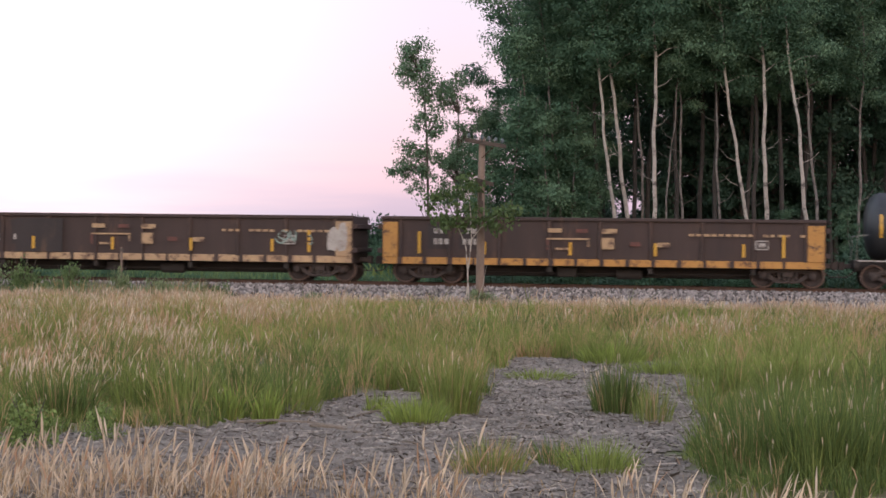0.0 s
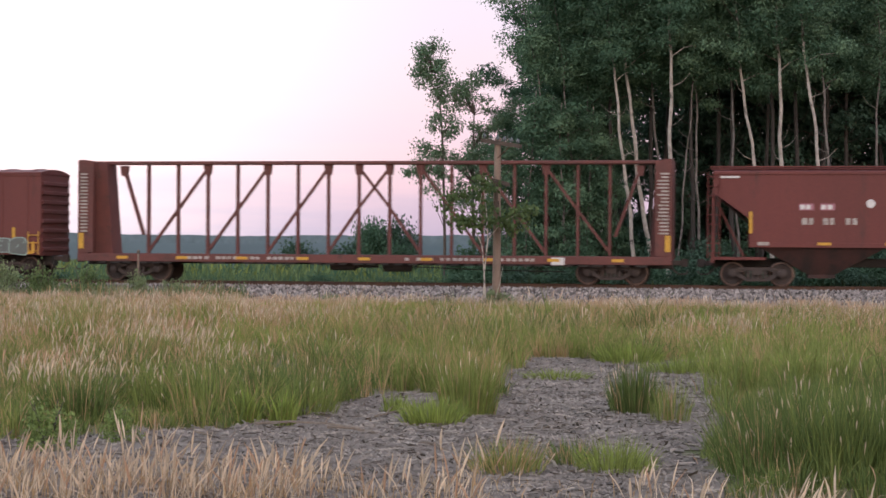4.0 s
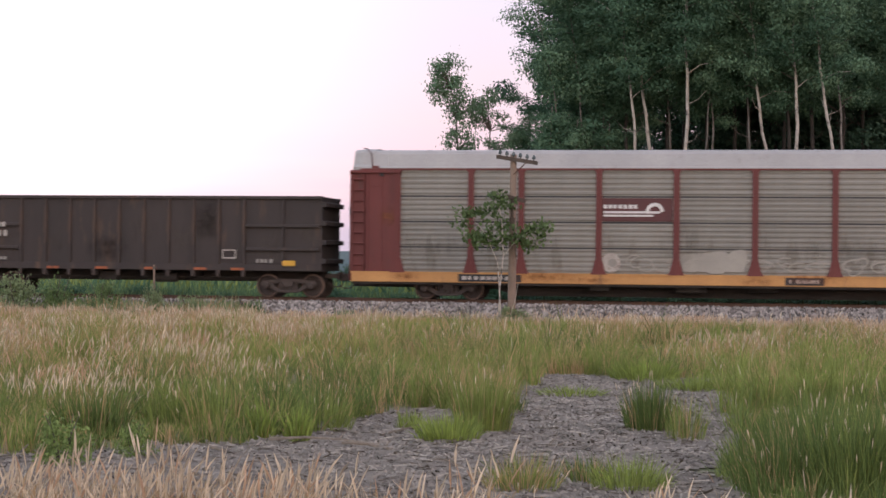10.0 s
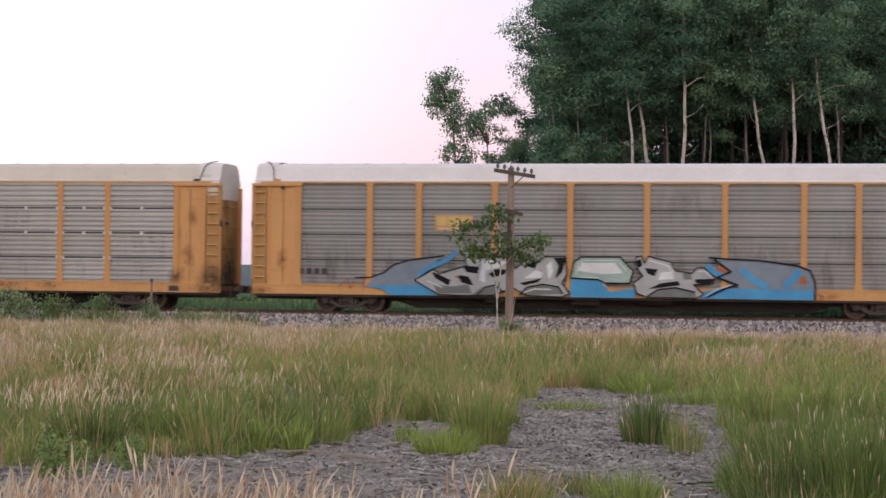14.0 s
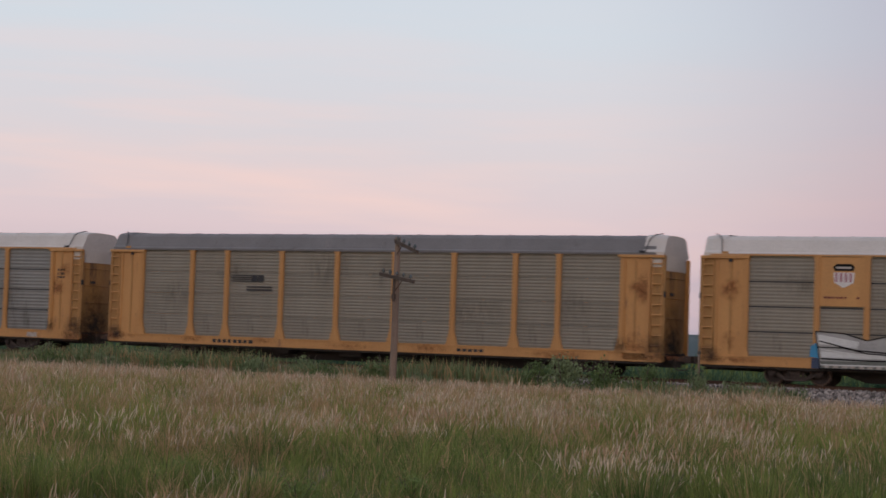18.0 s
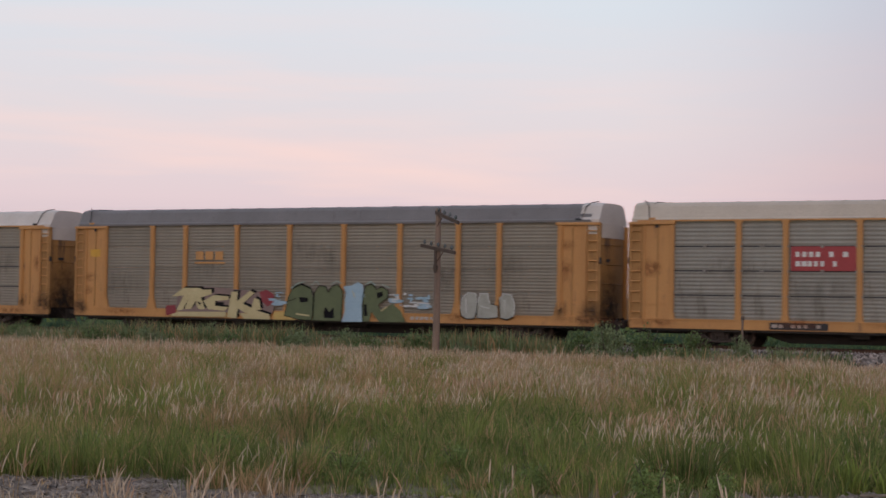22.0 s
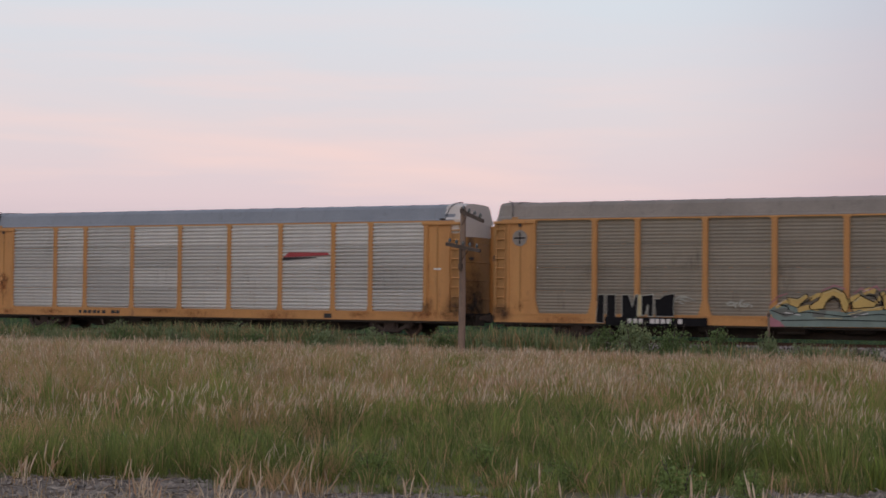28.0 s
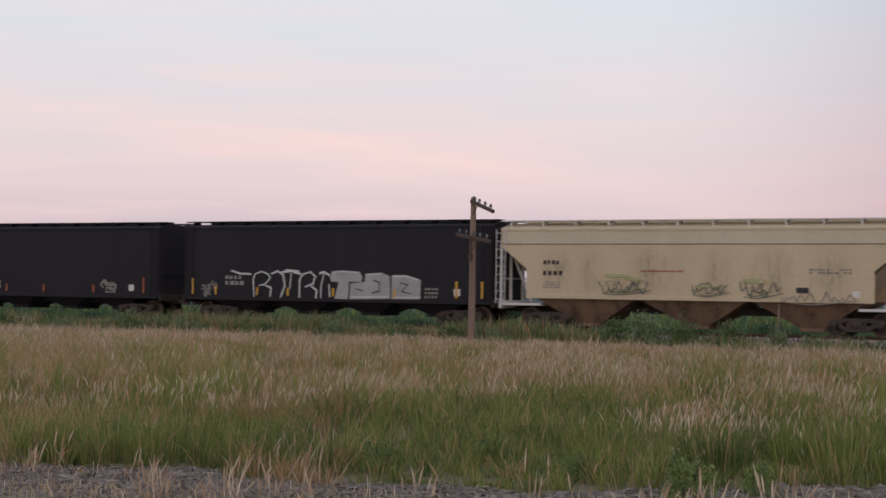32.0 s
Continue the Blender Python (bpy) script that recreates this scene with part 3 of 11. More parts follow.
gx, gy = np.meshgrid(np.arange(-34, 0.5, 0.22), np.arange(11.0, 34.6, 0.22), indexing="ij")
gz = 0.012 + 0.05 * (smooth_noise(gx, gy, 0.9, 9) - 0.4) * 0.5 + 0.012 * smooth_noise(gx, gy, 0.3, 10)
gz = np.maximum(gz, 0.006)
nx, ny = gx.shape
vid = np.arange(nx * ny).reshape(nx, ny)
quads = np.stack([vid[:-1, :-1], vid[1:, :-1], vid[1:, 1:], vid[:-1, 1:]], -1)
keep = bare(gx[:-1, :-1] + 0.11, gy[:-1, :-1] + 0.11)
tagged(new("gravel_track", cloud_mesh("gravel_track", np.stack([gx.ravel(), gy.ravel(), gz.ravel()], 1), quads[keep], [M_GRAVEL])),
       "bare dark gravel of an old vehicle track", "ground", kind="structure")

# loose flakes of stone and bark on the gravel
n = 60000
fx, fy = rng.uniform(-20, 0.2, n), 12.0 + 22 * rng.random(n) ** 1.5
ok = bare(fx, fy)
fx, fy = fx[ok], fy[ok]
n = len(fx)
ang, ln, wd = rng.uniform(0, 6.283, n), rng.uniform(0.012, 0.045, n) * (1 + 1.6 * (rng.random(n) > 0.94)), rng.uniform(0.006, 0.017, n)
tilt = rng.normal(0, 0.35, n)
dx, dy = np.cos(ang), np.sin(ang)
cz = 0.022 + 0.016 * rng.random(n)
base = np.stack([fx, fy, cz], 1)
along = np.stack([dx * ln, dy * ln, tilt * ln], 1)
side = np.stack([-dy * wd, dx * wd, rng.normal(0, 0.4, n) * wd], 1)
up = np.stack([0 * fx, 0 * fx, 0.012 + 0.02 * rng.random(n)], 1)
fv = np.stack([base - along - side, base + along - side * 0.6, base + along * 0.8 + side, base - along * 0.7 + side * 0.8, base + up], 1).reshape(-1, 3)
o = np.arange(n)[:, None] * 5
ff = np.concatenate([o + np.array([[0, 1, 4]]), o + np.array([[1, 2, 4]]), o + np.array([[2, 3, 4]]), o + np.array([[3, 0, 4]])])
tagged(new("gravel_flakes", cloud_mesh("gravel_flakes", fv, ff, [M_CHIP])), "loose grey flakes of slate and bark", "gravel", kind="stuff")

# dead straw lying on the gravel
n = 15000
lx, ly = rng.uniform(-18, 0.0, n), 12.4 + 21 * rng.random(n) ** 1.4
ok = bare(lx, ly)
lx, ly = lx[ok], ly[ok]
n = len(lx)
la, ll = rng.uniform(0, 6.283, n), rng.uniform(0.03, 0.12, n)
lw = rng.uniform(0.004, 0.009, n)
p0 = np.stack([lx, ly, 0.035 + 0.03 * rng.random(n)], 1)
d0 = np.stack([np.cos(la) * ll, np.sin(la) * ll, rng.normal(0, 0.12, n) * ll], 1)
w0 = np.stack([-np.sin(la) * lw, np.cos(la) * lw, 0.5 * lw], 1)
lv = np.stack([p0 - d0 - w0, p0 + d0 - w0, p0 + d0 + w0, p0 - d0 + w0], 1).reshape(-1, 3)
tagged(new("fallen_straw", cloud_mesh("fallen_straw", lv, np.arange(n)[:, None] * 4 + np.array([[0, 1, 2, 3]]), [M_TWIG])), "bleached dead straw lying on the gravel", "straw", kind="stuff")

# fallen twigs on the gravel
for k, (x, y, a, length) in enumerate([(-4.4, 21.6, 0.5, 0.55), (-4.1, 21.9, 2.1, 0.5), (-4.9, 20.1, 0.1, 1.3), (-4.2, 19.7, 0.2, 0.8), (-5.6, 18.9, -0.1, 0.7), (-2.4, 20.6, 0.6, 0.5), (-2.0, 25.5, -0.4, 0.5), (-3.1, 18.2, 2.8, 0.4)]):
    tw = Form()
    pts = [(math.cos(a) * s * length + 0.03 * math.sin(7 * s + k), math.sin(a) * s * length, 0.05 + 0.05 * math.sin(3 * s + k)) for s in (-0.5, -0.2, 0.1, 0.35, 0.5)]
    tw.tube(pts, [0.018, 0.017, 0.014, 0.010, 0.005], 6)
    tw.tube([pts[2], (pts[2][0] + 0.1, pts[2][1] + 0.08, pts[2][2] + 0.12)], [0.009, 0.003], 5)
    ob = tagged(new("fallen_twig", tw.mesh("fallen_twig", M_TWIG, True)), "dry grey fallen twig lying on the gravel", "twig", "twigs on the gravel")
    ob.location = (x, y, 0)

# ballast bank with shoulders
bank = Form()
half = [(63.9, -0.02), (64.35, 0.10), (65.55, 0.55), (65.95, 0.60), (TRACK_Y, 0.585)]
outline = half + [(2 * TRACK_Y - y, z) for y, z in half[-2::-1]]
bank.prism(outline, -640, 420, "x")
tagged(new("ballast", bank.mesh("ballast", M_BALLAST)), "crushed grey stone ballast bank under the track", "ballast", kind="structure")
n = 30000
bx = np.concatenate([rng.uniform(-75, 14, n)])
s = rng.random(n)
by, bz = 64.0 + 1.95 * s, np.interp(64.0 + 1.95 * s, [63.9, 64.35, 65.55, 65.95], [0.0, 0.10, 0.55, 0.60])
r = rng.uniform(0.035, 0.09, n)
octa = np.array([[1, 0, 0], [0, 1, 0], [-1, 0, 0], [0, -1, 0], [0, 0, 1], [0, 0, -0.6]])
jit = octa[None] * (0.7 + 0.6 * rng.random((n, 6, 1))) * r[:, None, None]
sv = (np.stack([bx, by, bz + 0.012], 1)[:, None] + jit).reshape(-1, 3)
o = np.arange(n)[:, None] * 6
sf = np.concatenate([o + np.array([t]) for t in ([0, 1, 4], [1, 2, 4], [2, 3, 4], [3, 0, 4], [3, 2, 5], [0, 3, 5])])
tagged(new("ballast_stones", cloud_mesh("ballast_stones", sv, sf, [M_STONE])), "angular grey and pale ballast stones", "stones", kind="stuff")

track = tagged(new("railway_track"), "single railway track with rusty rails on timber ties", "track", kind="structure")
for sgn in (-1, 1):
    rl = Form()
    y = TRACK_Y + sgn * 0.755
    prof = [(-0.07, -0.17), (0.07, -0.17), (0.07, -0.155), (0.012, -0.135), (0.012, -0.045), (0.036, -0.03), (0.036, -0.004), (0.026, 0), (-0.026, 0), (-0.036, -0.004), (-0.036, -0.03), (-0.012, -0.045), (-0.012, -0.135), (-0.07, -0.155)]
    rl.prism([(y + a, RAIL_Z + b) for a, b in prof], -640, 420, "x")
    part("rail", rl, M_RAIL, track)
tie = Form().box(-0.115, 0.115, -1.3, 1.3, -0.09, 0.09, 0.012).mesh("tie", M_TIE)
for k in range(168):
    part("tie", tie, None, track, loc=(-74 + k * 0.53, TRACK_Y + 0.03 * math.sin(k * 2.3), 0.49))

# ---- meadow ----


def blades(name, label, x, y, h, w, mats, index, lean=0.22, curve=0.35, z0=0.0, category="grass", wind=0.0):
    """Tapering blades or stalks with a bend, as one mass."""
    n = len(x)
    a = rng.uniform(0, 6.283, n)
    ca, sa = np.cos(a), np.sin(a)
    ln = rng.normal(0, lean, n)
    d = rng.uniform(0, 6.283, n)
    lx, ly = np.cos(d) * ln * h + wind * h, np.sin(d) * ln * h
    cu = 1 + curve
    b = np.stack([x, y, np.full(n, z0)], 1)
    s = np.stack([ca * w / 2, sa * w / 2, 0 * w], 1)
    mid = b + np.stack([lx * 0.35, ly * 0.35, h * 0.55], 1)
    tip = b + np.stack([lx * cu, ly * cu, h * (1 - 0.3 * np.abs(ln))], 1)
    v = np.stack([b - s * 0.7, b + s * 0.7, mid - s, mid + s, tip], 1).reshape(-1, 3)
    o = np.arange(n)[:, None] * 5
    f = np.concatenate([o + np.array([[0, 1, 3]]), o + np.array([[0, 3, 2]]), o + np.array([[2, 3, 4]])])
    me = cloud_mesh(name, v, f, mats, np.concatenate([index] * 3))
    return tagged(new(name, me), label, category, kind="stuff"), tip, np.stack([lx, ly, h], 1)


def heads(name, label, tip, way, length, width, mats, index, category="grass", crossed=True, nod=0.35):
    """Feathery seed heads at the tips: swollen strips that taper and nod to one side."""
    n = len(tip)
    way = way / np.linalg.norm(way, axis=1, keepdims=True) + rng.normal(0, 0.14, (n, 3))
    flat = np.stack([way[:, 0] + 0.10, way[:, 1], 0 * length], 1)
    flat /= np.maximum(np.linalg.norm(flat, axis=1, keepdims=True), 0.05)
    droop = (flat - np.array([0, 0, 0.55])) * (nod * rng.uniform(0.2, 1.2, n) * length)[:, None]
    a = rng.uniform(0, 3.1416, n)
    sides = [np.stack([np.cos(a), np.sin(a), 0 * a], 1), np.stack([-np.sin(a), np.cos(a), 0 * a], 1)][: 2 if crossed else 1]
    verts = []
    for side in sides:
        for q, w in ((-0.15, 0.25), (0.15, 0.9), (0.55, 1.0), (1.0, 0.12)):
            c = tip + way * (length * (q - 0.15))[:, None] + droop * max(q, 0) ** 2
            verts += [c - side * (width * w)[:, None], c + side * (width * w)[:, None]]
    per = len(verts)
    v = np.stack(verts, 1).reshape(-1, 3)
    o = np.arange(n)[:, None] * per
    quads = [o + np.array([[k + j, k + j + 1, k + j + 3, k + j + 2]]) for k in range(0, per, 8) for j in (0, 2, 4)]
    f = np.concatenate(quads)
    return tagged(new(name, cloud_mesh(name, v, f, mats, np.concatenate([index] * len(quads)))), label, category, kind="stuff")


def meadow_points(n, y0, y1, power=1.0):
    y = y0 + (y1 - y0) * rng.random(n) ** power
    x = rng.uniform(-1.08, 0.16, n) * y + rng.uniform(-0.5, 0.5, n)
    return x, y


def dryness(x, y):
    """How far the grass has gone to seed: most to the west and by the bank's foot, least in the wet ground before the wood."""
    west = np.clip((-x - 5.2 - 0.12 * (y - 20)) / 7, 0, 1)
    warp = 16 * (smooth_noise(x, y, 5.0, 28) - 0.5) + 6 * (smooth_noise(x, y, 1.8, 29) - 0.5)
    far = np.clip((y + warp - 22) / 16, 0, 1)
    d = 0.12 + 0.20 * np.clip((y + 0.5 * warp - 31) / 9, 0, 1) * np.clip((x + 12) / 4, 0, 1) + 0.54 * west * far + 0.09 * far + (0.50 - 0.18 * np.clip((-x - 18) / 8, 0, 1)) * np.clip((y + 0.3 * warp - 54) / 6, 0, 1)
    patch = np.clip((smooth_noise(x, y * 0.7, 2.6, 21) - 0.34) / 0.32, 0, 1)
    reach = 0.45 + 0.55 * west
    d = d - 0.27 * np.clip((32 - y) / 6, 0, 1) * np.clip((x + 16) / 4, 0, 1)
    own = cells(x, y * 0.55, 1.5, 3)[1] - 0.5
    return np.clip(d + reach * (0.60 * (patch - 0.5) + 1.0 * own + 0.4 * (smooth_noise(x, y, 0.9, 22) - 0.5)), 0.02, 0.95)


def hummock(x, y):
    """The sward stands in rounded hummocks of unequal height."""
    a, _, d = cells(x, y * 0.55, 1.5, 3)
    b, _, e = cells(x, y * 0.8, 0.62, 5)
    return np.minimum((0.40 + 0.85 * a) * (1.18 - 0.5 * d) * (0.55 + 0.75 * b) * (1.15 - 0.4 * e), 1.45)


def tufts(x, y, per, radius, height, width):
    """Blades in tufts: each fans out from its root, each tuft has its own height."""
    n = len(x)
    k = np.repeat(np.arange(n), per)
    a, r = rng.uniform(0, 6.283, n * per), np.abs(rng.normal(0, 1, n * per))
    px, py = np.cos(a) * r, np.sin(a) * r
    h = height[k] * rng.uniform(0.45, 1.12, n * per)
    root = np.stack([x[k] + px * radius[k], y[k] + py * radius[k], np.zeros(n * per)], 1)
    fan = h * rng.uniform(0.05, 0.75, n * per)
    out = np.stack([px * fan + rng.normal(0, 0.19, n * per) * h, py * fan + rng.normal(0, 0.19, n * per) * h, h], 1)
    b = rng.uniform(0, 6.283, n * per)
    w = width * rng.uniform(0.6, 1.4, n * per)
    s = np.stack([np.cos(b) * w / 2, np.sin(b) * w / 2, 0 * b], 1)
    mid, tip = root + out * np.array([0.32, 0.32, 0.55]), root + out * np.array([1, 1, 0.96])
    v = np.stack([root - s * 0.7, root + s * 0.7, mid - s, mid + s, tip], 1).reshape(-1, 3)
    o = np.arange(n * per)[:, None] * 5
    f = np.concatenate([o + np.array([[0, 1, 3]]), o + np.array([[0, 3, 2]]), o + np.array([[2, 3, 4]])])
    return v, f, k, tip, out


def headroom(x, y):
    """The sward gets short towards the railway bank."""
    return np.clip(0.16 + (64.0 - y) * 0.024, 0.16, 0.60)


def sow(name, label, n, per, y0, y1, width, height, head_share, power=1.0):
    x, y = meadow_points(n, y0, y1, power)
    thin = smooth_noise(x, y, 0.8, 23)
    ok = ~bare(x, y) & (rng.random(n) < 0.12 + 1.25 * thin) & ~((x > -0.4) & (y < 15.4))
    x, y = x[ok], y[ok]
    dry = dryness(x, y)
    pick = rng.random(len(x))
    lime = smooth_noise(x, y, 1.7, 25) > 0.60
    kind = np.where(pick < dry * 0.66, 2, np.where(lime & (pick > 0.5), 1, 0))
    kind = np.where((x < -5) & (y < np.where(x > -16, 30, 25)) & (pick > np.where(x > -16, 0.55, 0.80)), 3, kind)
    kind = np.where((x > -9) & (y > 23) & (cells(x, y * 0.42, 1.25, 8)[1] > 0.74) & (pick > 0.35), 3, kind)
    kind = np.where((x > -0.4) & (y < 22.5) & (pick > 0.22), 3, kind)
    h = height * hummock(x, y) * rng.lognormal(0, 0.34, len(x)) * np.where(kind == 1, 0.75, 1.0)
    h = np.minimum(h, headroom(x, y) * (0.75 + 0.4 * rng.random(len(x))) * (0.55 + 0.8 * cells(x, y * 0.55, 1.5, 3)[0]) * np.where(y > 48, 1.1, 1.6))
    v, f, k, tip, out = tufts(x, y, per, 0.05 + 0.10 * rng.random(len(x)) * (width / 0.012), h, width)
    mix = kind[k]
    mix = np.where(rng.random(len(k)) < np.where(x[k] > -1.5, 0.05, 0.14), 2, mix)
    tagged(new(name, cloud_mesh(name, v, f, [M_GREEN, M_LIME, M_TAN, M_REED], np.concatenate([mix] * 3))), label, "grass", kind="stuff")
    # flowering stalks stand above the leaves
    m = int(n * head_share)
    x, y = meadow_points(m, y0, y1, power)
    ok = ~bare(x, y) & (rng.random(m) < np.clip((dryness(x, y) - 0.28) * 1.5, 0.02, 1))
    x, y = x[ok], y[ok]
    h = height * rng.uniform(0.75, 1.45, len(x)) * hummock(x, y)
    h = np.minimum(h, headroom(x, y) * rng.uniform(0.8, 1.4, len(x)) * (0.55 + 0.8 * cells(x, y * 0.55, 1.5, 3)[0]) * np.where(y > 48, 1.1, 1.6))
    ix = (rng.random(len(x)) < 0.22).astype(int)
    _, tip, way = blades(name + "_stalks", "dry flowering grass stalks", x, y, h, np.full(len(x), width * 0.36), [M_TAN, M_GREEN], (rng.random(len(x)) < 0.45).astype(int), lean=0.20, curve=0.5)
    plume = 1 + 0.9 * (smooth_noise(x, y, 0.7, 27) > 0.64)
    ix = np.where(plume > 1.5, (rng.random(len(x)) < 0.7).astype(int), ix)
    heads(name + "_seed_heads", "pinkish tan seed heads on the meadow grass", tip, way, rng.uniform(0.08, 0.145, len(x)) * plume, rng.uniform(0.45, 0.95, len(x)) * width * 0.56 * plume ** 0.5, [M_HEAD, M_STRAW], ix, crossed=y0 < 20, nod=0.3)


sow("near_meadow_grass", "green meadow grass with dry blades among it", 7500, 32, 11.5, 23.0, 0.0085, 0.42, 1.2)
sow("middle_meadow_grass", "rank meadow grass, green and straw-coloured", 15500, 20, 23.0, 39.0, 0.0115, 0.50, 2.8)
sow("far_meadow_grass", "dry pinkish meadow grass before the railway bank", 24000, 13, 39.0, 64.3, 0.017, 0.52, 3.6)

# the meadow goes on about the standpoint, trodden low
n = 1800
x, y = rng.uniform(-16, 14, n), rng.uniform(-14, 12.0, n)
v, f, k, tip, out = tufts(x, y, 14, 0.05 + 0.10 * rng.random(n), 0.10 + 0.22 * smooth_noise(x, y, 1.5, 71) * rng.random(n), 0.010)
mix = rng.choice(3, n, p=[0.55, 0.2, 0.25])[k]
tagged(new("trodden_meadow_grass", cloud_mesh("trodden_meadow_grass", v, f, [M_GREEN, M_LIME, M_TAN], np.concatenate([mix] * 3))), "low trodden meadow grass", "grass", kind="stuff")

# taller plumed grasses in loose groups
n = 1300
px, py = meadow_points(n, 19.5, 47.0, 1.15)
ok = ~bare(px, py) & (smooth_noise(px, py * 0.6, 2.6, 61) > np.where(px < -7.5, 0.66, 0.80)) & (px < -1.5)
px, py = px[ok], py[ok]
per = 11
k = np.repeat(np.arange(len(px)), per)
x, y = px[k] + rng.normal(0, 0.26, len(k)), py[k] + rng.normal(0, 0.26, len(k))
h = (rng.uniform(0.42, 0.74, len(px))[k]) * rng.uniform(0.75, 1.12, len(k))
_, tip, way = blades("plume_stalks", "tall stalks of plumed meadow grass", x, y, h, np.full(len(k), 0.008), [M_TAN, M_GREEN], (rng.random(len(k)) < 0.4).astype(int), lean=0.24, curve=0.5, wind=0.06)
heads("plumes", "pale bleached plumes on the tall meadow grass", tip, way, rng.uniform(0.12, 0.21, len(k)), rng.uniform(0.006, 0.012, len(k)), [M_STRAW, M_HEAD], (rng.random(len(px))[k] < 0.30).astype(int), nod=0.22)

# rank weeds that crowd the bank west of the pole
n = 26000
x = np.concatenate([rng.uniform(-92, -29, 21000), rng.uniform(-29, -19, 2200), rng.uniform(-19, 12, 2800)])
edge = smooth_noise(x, 0 * x, 2.6, 51)
y = 62.7 + 1.5 * rng.random(n)
h = np.where(x < -29, 0.75 + 0.75 * edge, np.where(x < -19, 0.30 + 0.7 * edge, 0.05 + 0.22 * edge ** 2)) * rng.uniform(0.5, 1.15, n)
blades("bank_weeds", "rank green weeds along the foot of the bank", x, y, h, rng.uniform(0.02, 0.05, n), [M_SAGE, M_WEED, M_TAN], rng.choice(3, n, p=[0.50, 0.22, 0.28]), lean=0.34)

# verge behind the line; before the wood its blades have shade in their colour
n = 80000
x, y = rng.uniform(-100, 40, n), 70.4 + 22 * rng.random(n) ** 1.6
ok = (x < -12.5) | (rng.random(n) < 0.12)
x, y = x[ok], y[ok]
n = len(x)
blades("verge_grass", "green grass and weeds beyond the track, coloured dark for shade before the wood", x, y, rng.uniform(0.45, 1.0, n) * (0.55 + 0.75 * smooth_noise(x, y, 4, 31)), np.full(n, 0.06), [M_WEED, M_LEAF, M_VERGE], np.where(x > -13, 2, (rng.random(n) < 0.45).astype(int)))

# rough field beyond, out to the ridge
n = 16000
y = 92 + 72 * rng.random(n) ** 1.4
x = rng.uniform(-1.25, 0.25, n) * y
blades("far_field_growth", "rank green growth of the field beyond the track", x, y, (0.6 + 0.9 * smooth_noise(x, y, 9, 33)) * rng.uniform(0.7, 1.15, n), 0.10 + 0.0012 * y, [M_WEED, M_GREEN, M_LEAF], rng.choice(3, n, p=[0.45, 0.2, 0.35]), lean=0.3)

# pale straw in the foreground: loose tufts of arching stalks
def straw(name, label, centres, per, height, spread):
    c = np.array(centres)
    k = np.repeat(np.arange(len(c)), per)
    a, r = rng.uniform(0, 6.283, len(k)), np.abs(rng.normal(0, 1, len(k)))
    x, y = c[k, 0] + np.cos(a) * r * spread, c[k, 1] + np.sin(a) * r * spread * 0.6
    ok = (np.hypot(x, y) > 12.4) & (y < 16.6)
    x, y, k = x[ok], y[ok], k[ok]
    h = height * c[k, 2] * rng.uniform(0.35, 1.1, len(x))
    ix = (rng.random(len(x)) < 0.45).astype(int)
    _, tip, way = blades(name, label, x, y, h, np.full(len(x), 0.008), [M_STRAW, M_TAN], ix, lean=0.34, curve=0.5, wind=0.06)
    pick = rng.random(len(x)) < 0.55
    heads(name + "_heads", "pale feathery seed heads of dry grass", tip[pick], way[pick], rng.uniform(0.15, 0.26, pick.sum()), rng.uniform(0.006, 0.012, pick.sum()), [M_STRAW, M_HEAD], (rng.random(pick.sum()) < 0.2).astype(int), nod=0.20)


spots = [(x, y, s) for x, y, s in zip(rng.uniform(-6.4, -3.4, 66), rng.uniform(13.3, 15.1, 66), rng.uniform(0.5, 1.0, 66))]
spots += [(x, y, s) for x, y, s in zip(rng.uniform(-3.4, 1.6, 17), rng.uniform(13.2, 14.2, 17), rng.uniform(0.4, 0.9, 17))]
spots += [(-2.15, 14.4, 1.25), (-2.35, 14.4, 1.1), (-5.75, 15.0, 1.2), (-5.35, 15.1, 1.2), (-5.0, 14.8, 1.1)]
straw("straw_stalks", "dry straw stalks standing before the gravel", spots, 11, 0.45, 0.12)
spots = [(x, y, s) for x, y, s in zip(rng.uniform(-16.5, -9.0, 26), rng.uniform(13.6, 16.2, 26), rng.uniform(0.4, 0.8, 26))]
spots += [(-5.6, 16.6, 1.0), (-5.2, 16.9, 0.9), (-4.4, 17.6, 1.0), (-8.2, 16.2, 0.9), (-7.6, 16.0, 1.0)]
straw("straw_stubble", "dry straw stalks scattered on the gravel", spots, 9, 0.46, 0.11)
n = 6500
x, y = rng.uniform(-16.5, 1.2, n), 12.6 + 3.2 * rng.random(n) ** 1.3
ok = (smooth_noise(x, y, 0.9, 41) + 0.25 * np.clip((-x - 3.2) / 2, 0, 1) > rng.random(n) * 0.9 + 0.25) & (np.hypot(x, y) > 12.4)
x, y = x[ok], y[ok]
blades("straw_litter", "bent dry grass blades at the gravel's edge", x, y, rng.uniform(0.05, 0.26, len(x)), np.full(len(x), 0.009), [M_STRAW, M_TAN], (rng.random(len(x)) < 0.6).astype(int), lean=0.7, curve=0.7)


